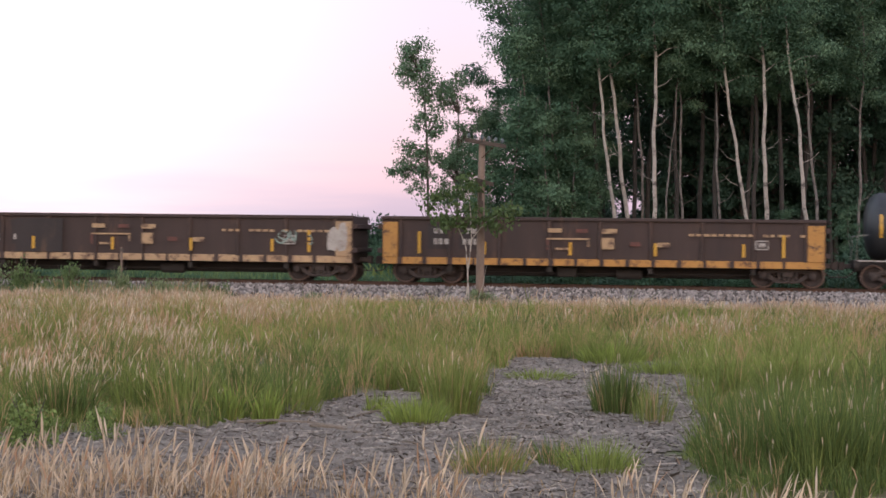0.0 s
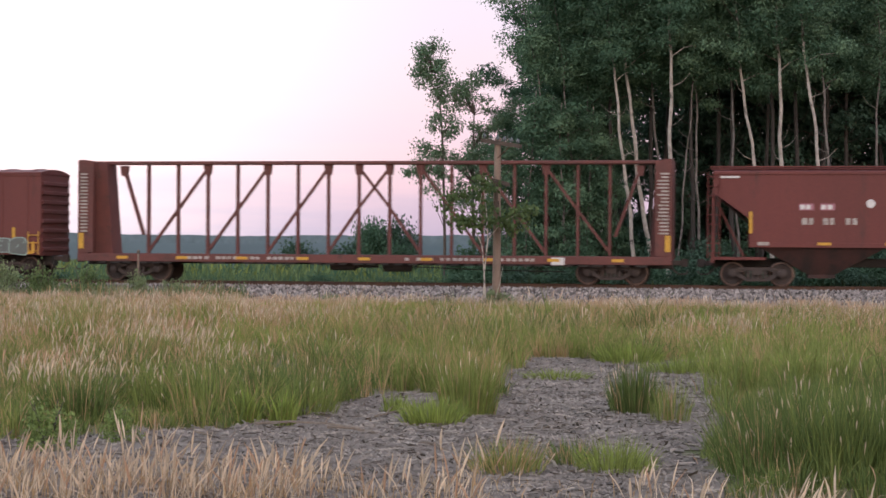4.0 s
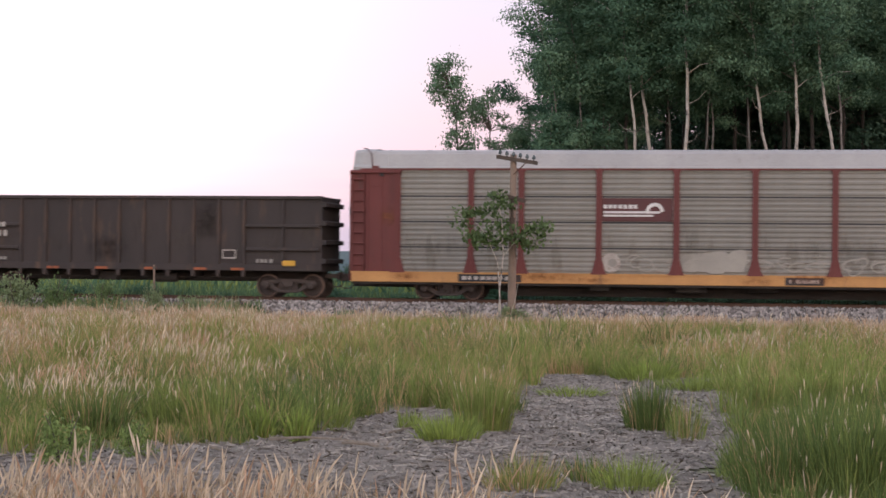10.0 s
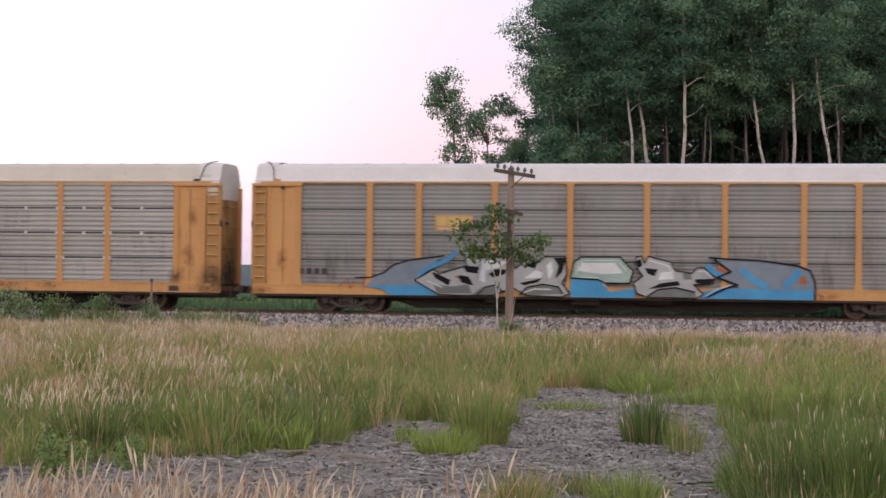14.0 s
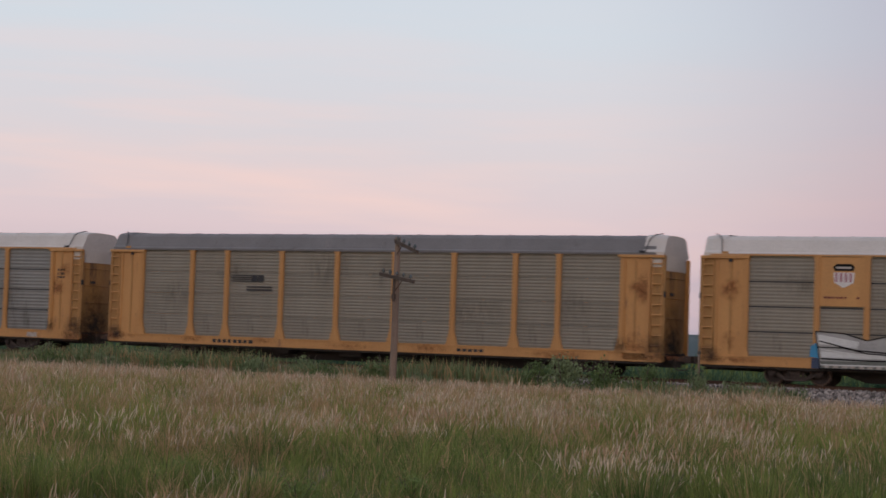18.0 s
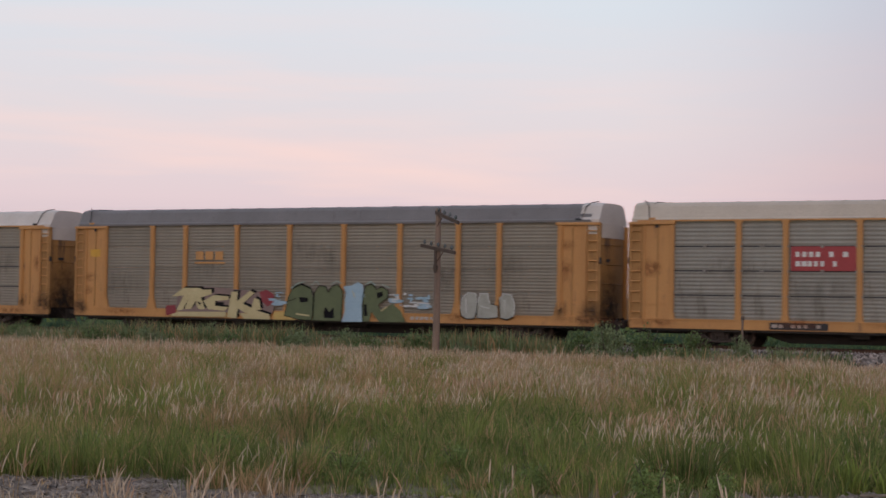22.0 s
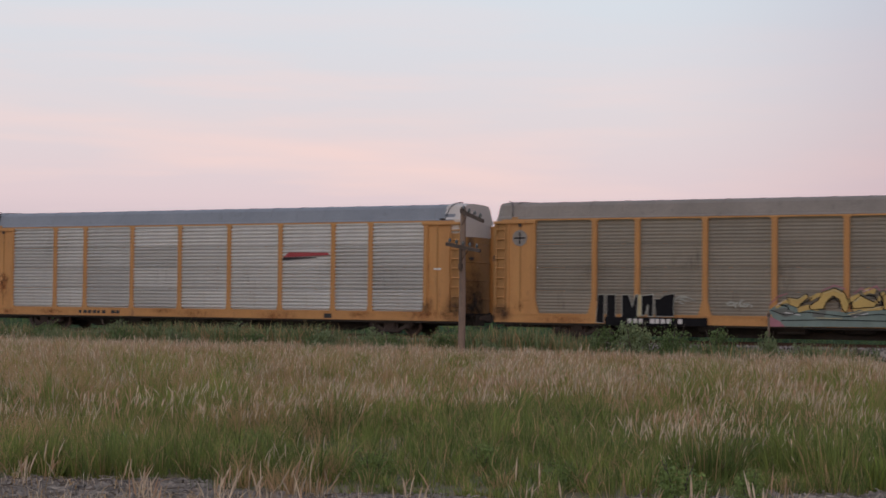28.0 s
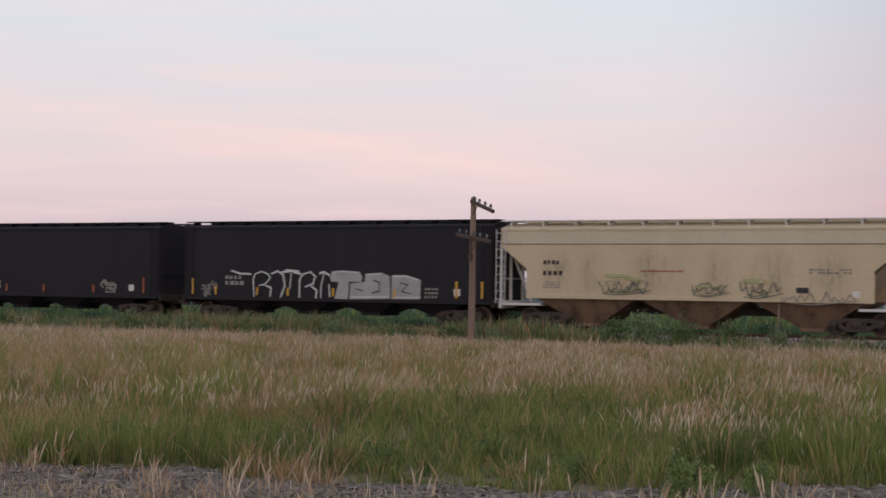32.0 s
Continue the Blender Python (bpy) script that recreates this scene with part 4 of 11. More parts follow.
def tuft(name, label, x, y, count, radius, height, width, mats, share=0.0, lean=0.20, stretch=1.0, head=0):
    """One clump of grass or rushes as a thing of its own."""
    a, r = rng.uniform(0, 6.283, count), radius * np.sqrt(rng.random(count))
    px, py = np.cos(a) * r * stretch, np.sin(a) * r
    h = height * (0.40 + 0.66 * rng.random(count)) * (1 - 0.35 * (r / radius) ** 2)
    n0 = len(px)
    ang = rng.uniform(0, 6.283, n0)
    s = np.stack([np.cos(ang) * width / 2, np.sin(ang) * width / 2, 0 * ang], 1)
    out = np.stack([px * 0.45 + rng.normal(0, lean, n0) * h * 0.5, py * 0.45 + rng.normal(0, lean, n0) * h * 0.5, h], 1)
    b = np.stack([px, py, 0 * px], 1)
    mid, tip = b + out * np.array([0.35, 0.35, 0.55]), b + out
    v = np.stack([b - s * 0.7, b + s * 0.7, mid - s, mid + s, tip], 1).reshape(-1, 3)
    o = np.arange(n0)[:, None] * 5
    f = np.concatenate([o + np.array([[0, 1, 3]]), o + np.array([[0, 3, 2]]), o + np.array([[2, 3, 4]])])
    ix = (rng.random(n0) < share).astype(int)
    ob = thing(name, label, "grass", "clumps on the gravel", loc=(x, y, 0.0))
    part("foliage", cloud_mesh("foliage", v, f, mats, np.concatenate([ix] * 3)), None, ob)
    if head:
        k = rng.choice(n0, head, replace=False)
        w2 = out[k] / np.linalg.norm(out[k], axis=1, keepdims=True)
        t2 = tip[k]
        ln = rng.uniform(0.06, 0.12, head)
        s1 = np.stack([0 * ln + 0.007, 0 * ln, 0 * ln], 1)
        s2 = s1[:, [1, 0, 2]]
        v2 = np.stack([t2 - w2 * ln[:, None], t2 - s1, t2 + w2 * 0.04, t2 + s1, t2 - s2, t2 + s2], 1).reshape(-1, 3)
        o = np.arange(head)[:, None] * 6
        f2 = np.concatenate([o + np.array([[0, 1, 2, 3]]), o + np.array([[0, 4, 2, 5]])])
        tagged(part("flowering_top", cloud_mesh("flowering_top", v2, f2, [M_STRAW]), None, ob), kind="stuff")
    return ob


tuft("rush_tussock", "dark green rush tussock with dry stems, on bare gravel", -1.32, 23.0, 700, 0.32, 0.82, 0.009, [M_REED, M_TAN], 0.08, 0.12, 1.0, 24)
tuft("grass_clump", "sparse yellow-green grass clump on the gravel", -0.83, 21.9, 190, 0.25, 0.66, 0.009, [M_GREEN, M_TAN], 0.18)
tuft("grass_clump", "tall green grass clump at the gravel's edge", -3.38, 22.2, 700, 0.36, 0.98, 0.009, [M_GREEN, M_TAN], 0.08, 0.18, 1.0, 20)
tuft("grass_clump", "bright green low grass clump on the gravel", -3.62, 21.0, 520, 0.36, 0.42, 0.012, [M_LIME, M_GREEN], 0.3)
tuft("grass_clump", "bright green low grass clump on the gravel", -4.35, 22.3, 140, 0.16, 0.33, 0.012, [M_LIME, M_GREEN], 0.3)
tuft("grass_clump", "bright arching grass clump by the gravel", -5.33, 20.4, 120, 0.14, 0.54, 0.022, [M_LIME, M_GREEN], 0.2, 0.42)
tuft("grass_clump", "bright arching grass clump by the gravel", -5.85, 20.7, 120, 0.15, 0.58, 0.021, [M_LIME, M_GREEN], 0.2, 0.40)
tuft("grass_clump", "low grey-green grass clump on the gravel", -2.15, 16.6, 420, 0.34, 0.42, 0.009, [M_GREEN, M_TAN], 0.4, 0.3, 1.0, 12)
tuft("grass_clump", "low grey-green grass clump on the gravel", -1.15, 16.9, 420, 0.36, 0.42, 0.009, [M_GREEN, M_LIME], 0.4, 0.3)
tuft("grass_clump", "low dark grass clump on the gravel", -1.62, 17.4, 260, 0.24, 0.32, 0.009, [M_REED, M_TAN], 0.3, 0.3)
tuft("grass_clump", "low dark grass clump on the gravel", -0.95, 30.5, 500, 0.6, 0.36, 0.014, [M_GREEN, M_LIME], 0.3, 0.3)
tuft("grass_clump", "low green grass clump on the gravel", -2.9, 28.6, 300, 0.5, 0.22, 0.014, [M_GREEN, M_LIME], 0.4, 0.4)
tuft("grass_clump", "green grass clump at the far end of the gravel", -2.0, 33.0, 600, 0.6, 0.55, 0.015, [M_LIME, M_GREEN], 0.4, 0.2)
for k in range(13):
    # the stand of rushes beside the gravel
    tuft("rush_clump", "tall dark green rushes with pale seed spikes", 0.42 + 0.31 * (k % 5) + rng.normal(0, 0.09), 16.9 + 1.6 * (k // 5) + rng.normal(0, 0.35), 640, 0.46, rng.uniform(0.80, 1.12) - 0.05 * (k // 5), 0.0078, [M_REED, M_GREEN if k % 3 else M_TAN], 0.30 if k % 3 else 0.12, 0.22, 1.0, 12)
for k in range(10):
    # taller green growth along the west edge
    tuft("grass_clump", "tall green grass at the gravel's edge", -8.4 + 0.33 * k + rng.normal(0, 0.06), 21.6 + rng.normal(0, 0.8) + 0.03 * k, 300, 0.40, 0.48 + 0.40 * rng.random(), 0.010, [M_GREEN if k % 3 == 0 else M_REED, M_GREEN if k % 2 else M_TAN], 0.2, 0.24, 1.0, 10)


def shrub_mesh(name, seed, count, rx, rz, leaf, mat, stems=True, low=0.12):
    """Leaves in clumps about bent stems; an uneven outline."""
    g = np.random.default_rng(seed)
    nc = max(10, count // 45)
    d = g.normal(0, 1, (nc, 3))
    d[:, 2] = np.abs(d[:, 2])
    d /= np.linalg.norm(d, axis=1, keepdims=True)
    c = d * np.array([rx, rx, rz]) * g.uniform(0.45, 1.0, (nc, 1)) + [0, 0, low * rz]
    p = c[g.integers(0, nc, count)] + g.normal(0, 0.16, (count, 3)) * np.array([rx, rx, rz * 0.8])
    p[:, 2] = np.maximum(p[:, 2], 0.03)
    return leaves_mesh(name, g, p, leaf, mat)


def leaves_mesh(name, g, p, leaf, mat, index=None, droop=0.3, away=None):
    """Small pointed leaves; with away, each one faces outwards and up from its clump."""
    count = len(p)
    a = g.normal(0, 1, (count, 3))
    a[:, 2] -= droop
    a /= np.linalg.norm(a, axis=1, keepdims=True)
    b = np.cross(a, g.normal(0, 1, (count, 3)))
    if away is not None:
        face = away * 0.9 + np.array([0, 0, 0.45]) + g.normal(0, 0.38, (count, 3))
        a = np.cross(face, g.normal(0, 1, (count, 3)))
        a /= np.linalg.norm(a, axis=1, keepdims=True)
        b = np.cross(face, a)
    b /= np.linalg.norm(b, axis=1, keepdims=True)
    s = leaf * g.uniform(0.6, 1.3, (count, 1))
    v = np.stack([p, p + a * s * 0.5 + b * s * 0.32, p + a * s, p + a * s * 0.5 - b * s * 0.32], 1).reshape(-1, 3)
    f = np.arange(count)[:, None] * 4 + np.array([[0, 1, 2, 3]])
    return cloud_mesh(name, v, f, mat if isinstance(mat, list) else [mat], index)


WEED_MESHES = [shrub_mesh("weed_leaves", 60 + k, 1800, 0.55, 0.75, 0.07, M_WEED if k % 3 else M_SAGE) for k in range(4)]
# every second mesh has the leaves darkened for shade
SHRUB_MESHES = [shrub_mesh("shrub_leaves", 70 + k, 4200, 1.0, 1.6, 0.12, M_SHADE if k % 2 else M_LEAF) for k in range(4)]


STEMS = []
for k in range(4):
    t = k * 1.7 + 0.3
    STEMS.append(Form().tube([(0.02 * math.cos(t), 0.02 * math.sin(t), -0.15), (0.15 * math.cos(t), 0.15 * math.sin(t), 0.4), (0.32 * math.cos(t + 0.4), 0.32 * math.sin(t + 0.4), 0.85)], [0.02, 0.014, 0.006], 5).mesh("stem", M_BARK))


def bush(name, label, mesh, x, y, z, sx, sz, group):
    ob = thing(name, label, "bush", group, loc=(x, y, z))
    ob.rotation_euler = (0, 0, (x * 7.3 + y) % 6.28)
    ob.scale = (sx, sx, sz)
    for k in range(4):
        part("stem", STEMS[k], None, ob)
    part("leaves", mesh, None, ob)
    return ob


# weeds on the near shoulder of the bank
for k, (x, y, sx, sz) in enumerate([(-27.6, 63.5, 1.5, 1.85), (-26.0, 63.6, 1.3, 1.75), (-24.3, 63.7, 1.4, 1.5), (-22.3, 63.7, 0.8, 1.5), (-20.8, 63.7, 1.3, 1.0), (-18.6, 63.7, 1.2, 0.9), (-28.9, 63.6, 1.3, 1.5), (-14.8, 63.9, 0.9, 0.5), (-8.3, 61.1, 1.0, 0.8), (-31.5, 63.6, 1.2, 0.95), (-29.6, 63.7, 1.2, 1.0), (-33.3, 62.2, 1.1, 0.9)]):
    bush("weed_bush", "green leafy weeds growing on the ballast shoulder", WEED_MESHES[k % 4], x, y, 0.0, sx, sz, "weeds along the bank")
# and in two ragged rows farther west
for k in range(17):
    x, row = -35.5 - 1.85 * k + 0.35 * math.sin(5.1 * k), k % 2
    y = (63.3 if row == 0 else 62.0) + 0.2 * math.sin(3.3 * k)
    sx = (1.65 if row == 0 else 1.25) + 0.014 * k + 0.12 * math.sin(2.7 * k)
    sz = (1.42 if row == 0 else 1.08) + 0.12 * math.sin(4.4 * k + 1)
    bush("weed_bush", "green leafy weeds growing on the ballast shoulder", WEED_MESHES[(k + 1) % 4], x, y, 0.0, sx, sz, "weeds along the bank")
MEADOW_WEEDS = [shrub_mesh("weed_leaves", 80 + k, 1500, 0.55, 0.75, 0.07, M_LUSH) for k in range(3)]
for k, (x, y, sx, sz) in enumerate([(-9.6, 21.5, 0.6, 0.45), (-8.3, 22.6, 0.7, 0.5), (-10.8, 20.0, 0.5, 0.4), (-7.6, 20.6, 0.4, 0.35), (-12.4, 19.2, 0.5, 0.4), (-14.2, 19.6, 0.6, 0.45), (-11.4, 18.3, 0.5, 0.4), (-15.8, 18.8, 0.6, 0.45), (-13.2, 17.8, 0.5, 0.42), (-9.0, 18.6, 0.45, 0.4)]):
    bush("weed_bush", "fresh green leafy weed among the meadow grass", MEADOW_WEEDS[k % 3], x, y, 0.0, sx, sz, "weeds in the meadow")
bush("weed_bush", "dark green weeds beside the dried grass", MEADOW_WEEDS[1], -7.05, 17.4, 0.0, 0.62, 0.62, "weeds along the bank")
bush("weed_bush", "dark green weeds beside the dried grass", MEADOW_WEEDS[2], -6.6, 18.3, 0.0, 0.4, 0.45, "weeds along the bank")

# marker stake
stake = thing("marker_stake", "thin weathered marker stake beside the bank", "stake", loc=(-22.3, 63.8, 0))
part("post", Form().box(-0.035, 0.035, -0.035, 0.035, -0.2, 1.96, 0.008), M_POLE, stake)
part("cap", Form().box(-0.05, 0.05, -0.045, 0.045, 1.80, 1.92), M_BARK, stake)


def telegraph_pole(x, y, top, arms, lean):
    ob = thing("telegraph_pole", "weathered telegraph pole with a sagging crossarm and glass insulators", "pole", "telegraph poles", loc=(x, y, 0))
    ob.rotation_euler = (radians(lean[0]), radians(lean[1]), 0)
    shaft = Form()
    shaft.tube([(0, 0, -0.4), (0.01, 0, 2.0), (-0.01, 0.01, 4.2), (0, 0, top)], [0.155, 0.14, 0.125, 0.11], 12)
    part("shaft", shaft, M_POLE, ob, smooth=True)
    for z, a0, a1, turn, sag, pins, brace in arms:
        u = Vector((math.cos(radians(turn)), math.sin(radians(turn)), -math.tan(radians(sag))))
        arm = Form()
        w = Vector((-u.y, u.x, 0)).normalized()
        ring = []
        for s in (a0, a1):
            c = Vector((0, 0, z)) + u * s + w * -0.13
            ring += [c + w * 0.055 * p + Vector((0, 0, 0.07 * q)) for p, q in ((-1, -1), (1, -1), (1, 1), (-1, 1))]
        arm.add([tuple(p) for p in ring], [(0, 1, 5, 4), (1, 2, 6, 5), (2, 3, 7, 6), (3, 0, 4, 7), (3, 2, 1, 0), (4, 5, 6, 7)])
        arm_ob = part("crossarm", arm, M_ARM, ob)
        for k in range(pins):
            s = a0 + (a1 - a0) * (k + 0.5) / pins
            c = Vector((0, 0, z)) + u * s + w * -0.13
            pin = Form()
            pin.lathe([(0.05, 0.02), (0.11, 0.02), (0.11, 0.055), (0.16, 0.066), (0.21, 0.05), (0.24, 0.04), (0.26, 0.012)], "z", 8, tuple(c))
            part("insulator", pin, M_GLASS, arm_ob, smooth=True)
        if brace:
            br = Form()
            br.tube([tuple(Vector((0, 0, z)) + u * brace + w * -0.13), (0, -0.1, z - 0.55)], 0.018, 5)
            part("brace", br, M_RAIL, ob)
    hang = Form()
    hang.box(-0.05, 0.05, -0.22, -0.14, 3.45, 4.35, 0.01)
    hang.box(-0.09, 0.09, -0.20, -0.12, 3.55, 3.75, 0.01)
    part("broken_arm", hang, M_ARM, ob, "loose length of broken crossarm hanging on the pole")
    return ob


telegraph_pole(-8.40, 61.5, 5.98, [(5.80, -0.58, 0.92, -12, 9, 6, 0.55), (4.45, -0.15, 0.48, -10, 14, 0, 0)], (0, 0.3))
telegraph_pole(-34.2, 61.5, 6.02, [(5.85, 0.0, 1.35, -20, 18, 4, 0.45), (4.42, -0.80, 1.10, -16, 9, 5, 0.5)], (0, 0.2))

# sapling beside the pole
sap = thing("sapling", "slender sapling with two bare stems and leafy tufts", "tree", loc=(-8.72, 60.9, 0))
for pts, radii in (
    ([(0.05, 0, -0.2), (-0.02, 0, 1.2), (0.1, 0, 2.4), (0.05, 0, 3.4), (-0.1, 0, 4.5)], [0.035, 0.03, 0.026, 0.02, 0.008]),
    ([(-0.12, 0.05, -0.2), (0.0, 0, 1.0), (-0.1, 0, 2.2), (-0.55, 0, 3.2), (-1.1, 0, 3.8)], [0.03, 0.025, 0.02, 0.014, 0.006]),
    ([(0.1, 0, 2.4), (0.6, -0.1, 3.0), (1.3, -0.1, 3.4)], [0.018, 0.013, 0.006]),
    ([(0.2, 0, -0.2), (0.55, -0.1, 0.9), (0.65, -0.1, 1.5)], [0.014, 0.01, 0.005]),
):
    part("stem", Form().tube(pts, radii, 6), M_BIRCH, sap, smooth=True)
g = np.random.default_rng(5)
cl = np.array([(-0.15, 0, 4.55), (0.15, 0, 4.25), (-0.35, 0, 4.05), (-0.75, 0, 3.95), (-1.25, 0, 3.9), (-1.35, 0, 3.55), (-1.0, 0, 3.15), (-0.8, 0, 2.95), (-0.35, 0, 3.4), (0.05, 0, 3.6), (-0.55, 0, 3.05), (0.75, 0, 3.25), (1.15, 0, 3.45), (1.5, 0, 3.45), (1.35, 0, 3.15), (0.9, 0, 2.85), (0.55, 0, 3.0), (0.2, 0, 3.1), (-0.2, 0, 2.9)])
p = cl[g.integers(0, len(cl), 1350)] + g.normal(0, 1, (1350, 3)) * [0.18, 0.28, 0.12]
part("leaves", leaves_mesh("leaves", g, p, 0.17, M_SAPLING, droop=0.7), None, sap)

# ---- wood beyond the line ----


def at_height(axis, s):
    """The point of a trunk's axis at the share s of its height."""
    last = len(axis) - 1
    q = min(max(s, 0.0) * last, last - 0.001)
    return axis[int(q)].lerp(axis[int(q) + 1], q - int(q))


def tree_protos(seed, height, crown_from, spread, count, leaf, mats, bark, trunk_r, bend=0.4, lean=0.0, kink=0.0, limbs=17, pale_limbs=False, tight=1.0):
    """Meshes of one tree: tapered trunk with limbs, and a crown of many small leaves in billowing clumps."""
    g = np.random.default_rng(seed)
    tr, br = Form(), Form()
    ph = g.uniform(0, 6.28, 2)
    zs = np.linspace(0, 1, 29)
    axis = []
    for s in zs:
        z = s * height
        x = lean * (z - 6) + kink * max(0, z - 8.2) * 0.5 + bend * (math.sin(2.3 * s + ph[0]) - math.sin(2.3 * 6 / height + ph[0])) + 0.10 * bend * math.sin(11 * s + ph[1]) + 0.045 * math.sin(1.15 * z + 3 * ph[0]) + 0.025 * math.sin(2.7 * z + ph[1])
        axis.append(Vector((x, bend * math.sin(2.0 * s + ph[1]) - bend * math.sin(ph[1]), z)))
    tr.tube([axis[0] - Vector((0, 0, 0.4))] + axis, [trunk_r * 1.25] + [trunk_r * (1 - 0.86 * s) + 0.01 for s in zs], 8)
    clumps = []
    for k in range(limbs):
        s = crown_from + (0.97 - crown_from) * (k + g.random()) / limbs
        b = at_height(axis, s)
        rel = (s - crown_from) / (1 - crown_from)
        reach = spread * (0.40 + 0.60 * math.sin(math.pi * min(1, rel * 0.85 + 0.15))) * g.uniform(0.55, 1.15)
        a = k * 2.4 + g.normal(0, 0.4)
        tip = b + Vector((math.cos(a) * reach, math.sin(a) * reach, reach * g.uniform(0.15, 0.75)))
        mid = b.lerp(tip, 0.5) + Vector((0, 0, 0.12 * reach))
        r0 = trunk_r * 0.30 * (1 - 0.6 * s) + 0.010
        br.mi = 0 if pale_limbs and k % 3 == 0 else 1
        br.tube([b, mid, tip], [r0, r0 * 0.65, 0.008], 5)
        for q in (0.65, 1.05):
            c = b.lerp(tip, q)
            clumps.append((c.x + g.normal(0, 0.25), c.y + g.normal(0, 0.25), c.z + g.normal(0, 0.25), tight * (0.42 + 0.62 * g.random())))
    for k in range(14):
        # leaves close about the upper trunk
        b = at_height(axis, crown_from + 0.05 + (0.93 - crown_from) * k / 14)
        clumps.append((b.x + g.normal(0, 0.4), b.y + g.normal(0, 0.4), b.z, tight * (0.6 + 0.4 * g.random())))
    for k in range(4):
        # dead twigs low on the trunk
        b = at_height(axis, crown_from * g.uniform(0.45, 0.95))
        a = g.uniform(0, 6.28)
        br.mi = 0
        br.tube([b, b + Vector((math.cos(a) * 0.5, math.sin(a) * 0.5, 0.2)), b + Vector((math.cos(a) * 0.9, math.sin(a) * 0.8, 0.6))], [0.020, 0.012, 0.004], 4)
    cl = np.array(clumps)
    share = cl[:, 3] ** 2 / (cl[:, 3] ** 2).sum()
    which = g.choice(len(cl), count, p=share)
    d = g.normal(0, 1, (count, 3))
    d[:, 2] = np.where(d[:, 2] < 0, d[:, 2] * 0.5, d[:, 2])
    d *= (g.random((count, 1)) ** 0.38) / np.linalg.norm(d, axis=1, keepdims=True)
    p = cl[which, :3] + d * cl[which, 3:4] * np.array([1.10, 1.10, 0.74]) * g.choice([1.0, 1.0, 1.0, 1.2], (count, 1))
    ix = (g.random(len(cl))[which] < 0.35).astype(int) if len(mats) > 1 else None
    return tr.mesh("trunk", bark, True), br.mesh("branchwork", [bark, M_BARK], True), leaves_mesh("crown", g, p, leaf, mats, ix, away=d / np.linalg.norm(d, axis=1, keepdims=True))


def open_tree(seed, lobes, stem, leaf, per):
    """A loose tree seen against the sky: hanging leaves in small clumps about a few lobes, on fine branches."""
    g = np.random.default_rng(seed)
    tr, br = Form(), Form()
    axis = [Vector(p) for p in stem]
    tr.tube([axis[0] - Vector((0, 0, 0.4))] + axis, [0.10] + [0.085 - 0.07 * k / (len(axis) - 1) for k in range(len(axis))], 7)
    pts = []
    for x, z, rx, rz, n in lobes:
        for k in range(n):
            a, r = g.uniform(0, 6.28), math.sqrt(g.uniform(0.02, 1.0))
            c = Vector((x + rx * r * math.cos(a), g.normal(0, 0.45) * min(rx, 1.0), z + rz * r * math.sin(a)))
            root = min(axis, key=lambda q: (q - c).length + 1.6 * max(0, q.z - c.z + 0.3))
            br.tube([root, root.lerp(c, 0.55) + Vector((0, 0, 0.18)), c], [0.022, 0.014, 0.005], 4)
            pts.append((c.x, c.y, c.z, g.uniform(0.16, 0.36)))
    cl = np.array(pts)
    count = per * len(cl)
    which = np.repeat(np.arange(len(cl)), per)
    d = g.normal(0, 0.62, (count, 3))
    p = cl[which, :3] + d * cl[which, 3:4] * np.array([1.1, 1.1, 0.95])
    ix = (g.random(len(cl))[which] < 0.5).astype(int)
    return tr.mesh("trunk", M_BARK, True), br.mesh("branchwork", M_BARK, True), leaves_mesh("crown", g, p, leaf, [M_LEAF2, M_WILLOW], ix, droop=1.0)


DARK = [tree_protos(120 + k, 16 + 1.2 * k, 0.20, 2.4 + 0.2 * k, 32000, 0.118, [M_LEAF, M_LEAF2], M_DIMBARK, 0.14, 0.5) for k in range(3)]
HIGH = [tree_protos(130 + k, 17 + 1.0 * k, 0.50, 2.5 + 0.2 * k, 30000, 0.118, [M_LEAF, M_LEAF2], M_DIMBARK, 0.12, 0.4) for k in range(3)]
YOUNG = [tree_protos(150 + k, 8.0 + 0.6 * k, 0.08, 1.25, 9000, 0.125, [M_LEAF, M_LEAF2], M_GREYBARK, 0.06, 0.25, limbs=22, tight=0.72) for k in range(3)]
# inner trees: the wood's shade is in their leaf and bark colour
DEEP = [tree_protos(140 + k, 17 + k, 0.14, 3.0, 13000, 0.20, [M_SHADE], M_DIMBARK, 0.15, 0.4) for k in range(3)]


def tree(protos, x, y, turn, scale, label, group, name="tree"):
    ob = thing(name, label, "tree", group, loc=(x, y, 0))
    ob.rotation_euler = (0, 0, turn)
    ob.scale = (scale, scale, scale)
    part("trunk", protos[0], None, ob)
    tagged(part("branchwork", protos[1], None, ob), kind="stuff")
    part("crown", protos[2], None, ob)
    return ob


# pale trunks along the wood's edge: heading six metres up, lean, kink, radius, distance
for k, (head, lean, kink, radius, y) in enumerate([(-3.69, -0.13, 0.02, 0.092, 81), (-3.26, -0.15, 0.10, 0.110, 81.5), (-2.20, 0.0, 0.0, 0.108, 80), (0.46, -0.17, 0.16, 0.095, 81), (1.30, -0.035, -0.03, 0.11, 80.5), (2.44, -0.10, -0.10, 0.095, 80)]):
    proto = tree_protos(100 + k, 17.5 + 0.7 * (k % 3), 0.55, 2.2, 21000, 0.118, [M_LEAF, M_LEAF2], M_BIRCH, radius, 0.10, lean, kink, 20, True)
    tree(proto, y * math.tan(radians(head)), y, 0, 1.0, "tall aspen with a pale bare trunk and high dark crown", "trees at the wood's edge", "aspen")
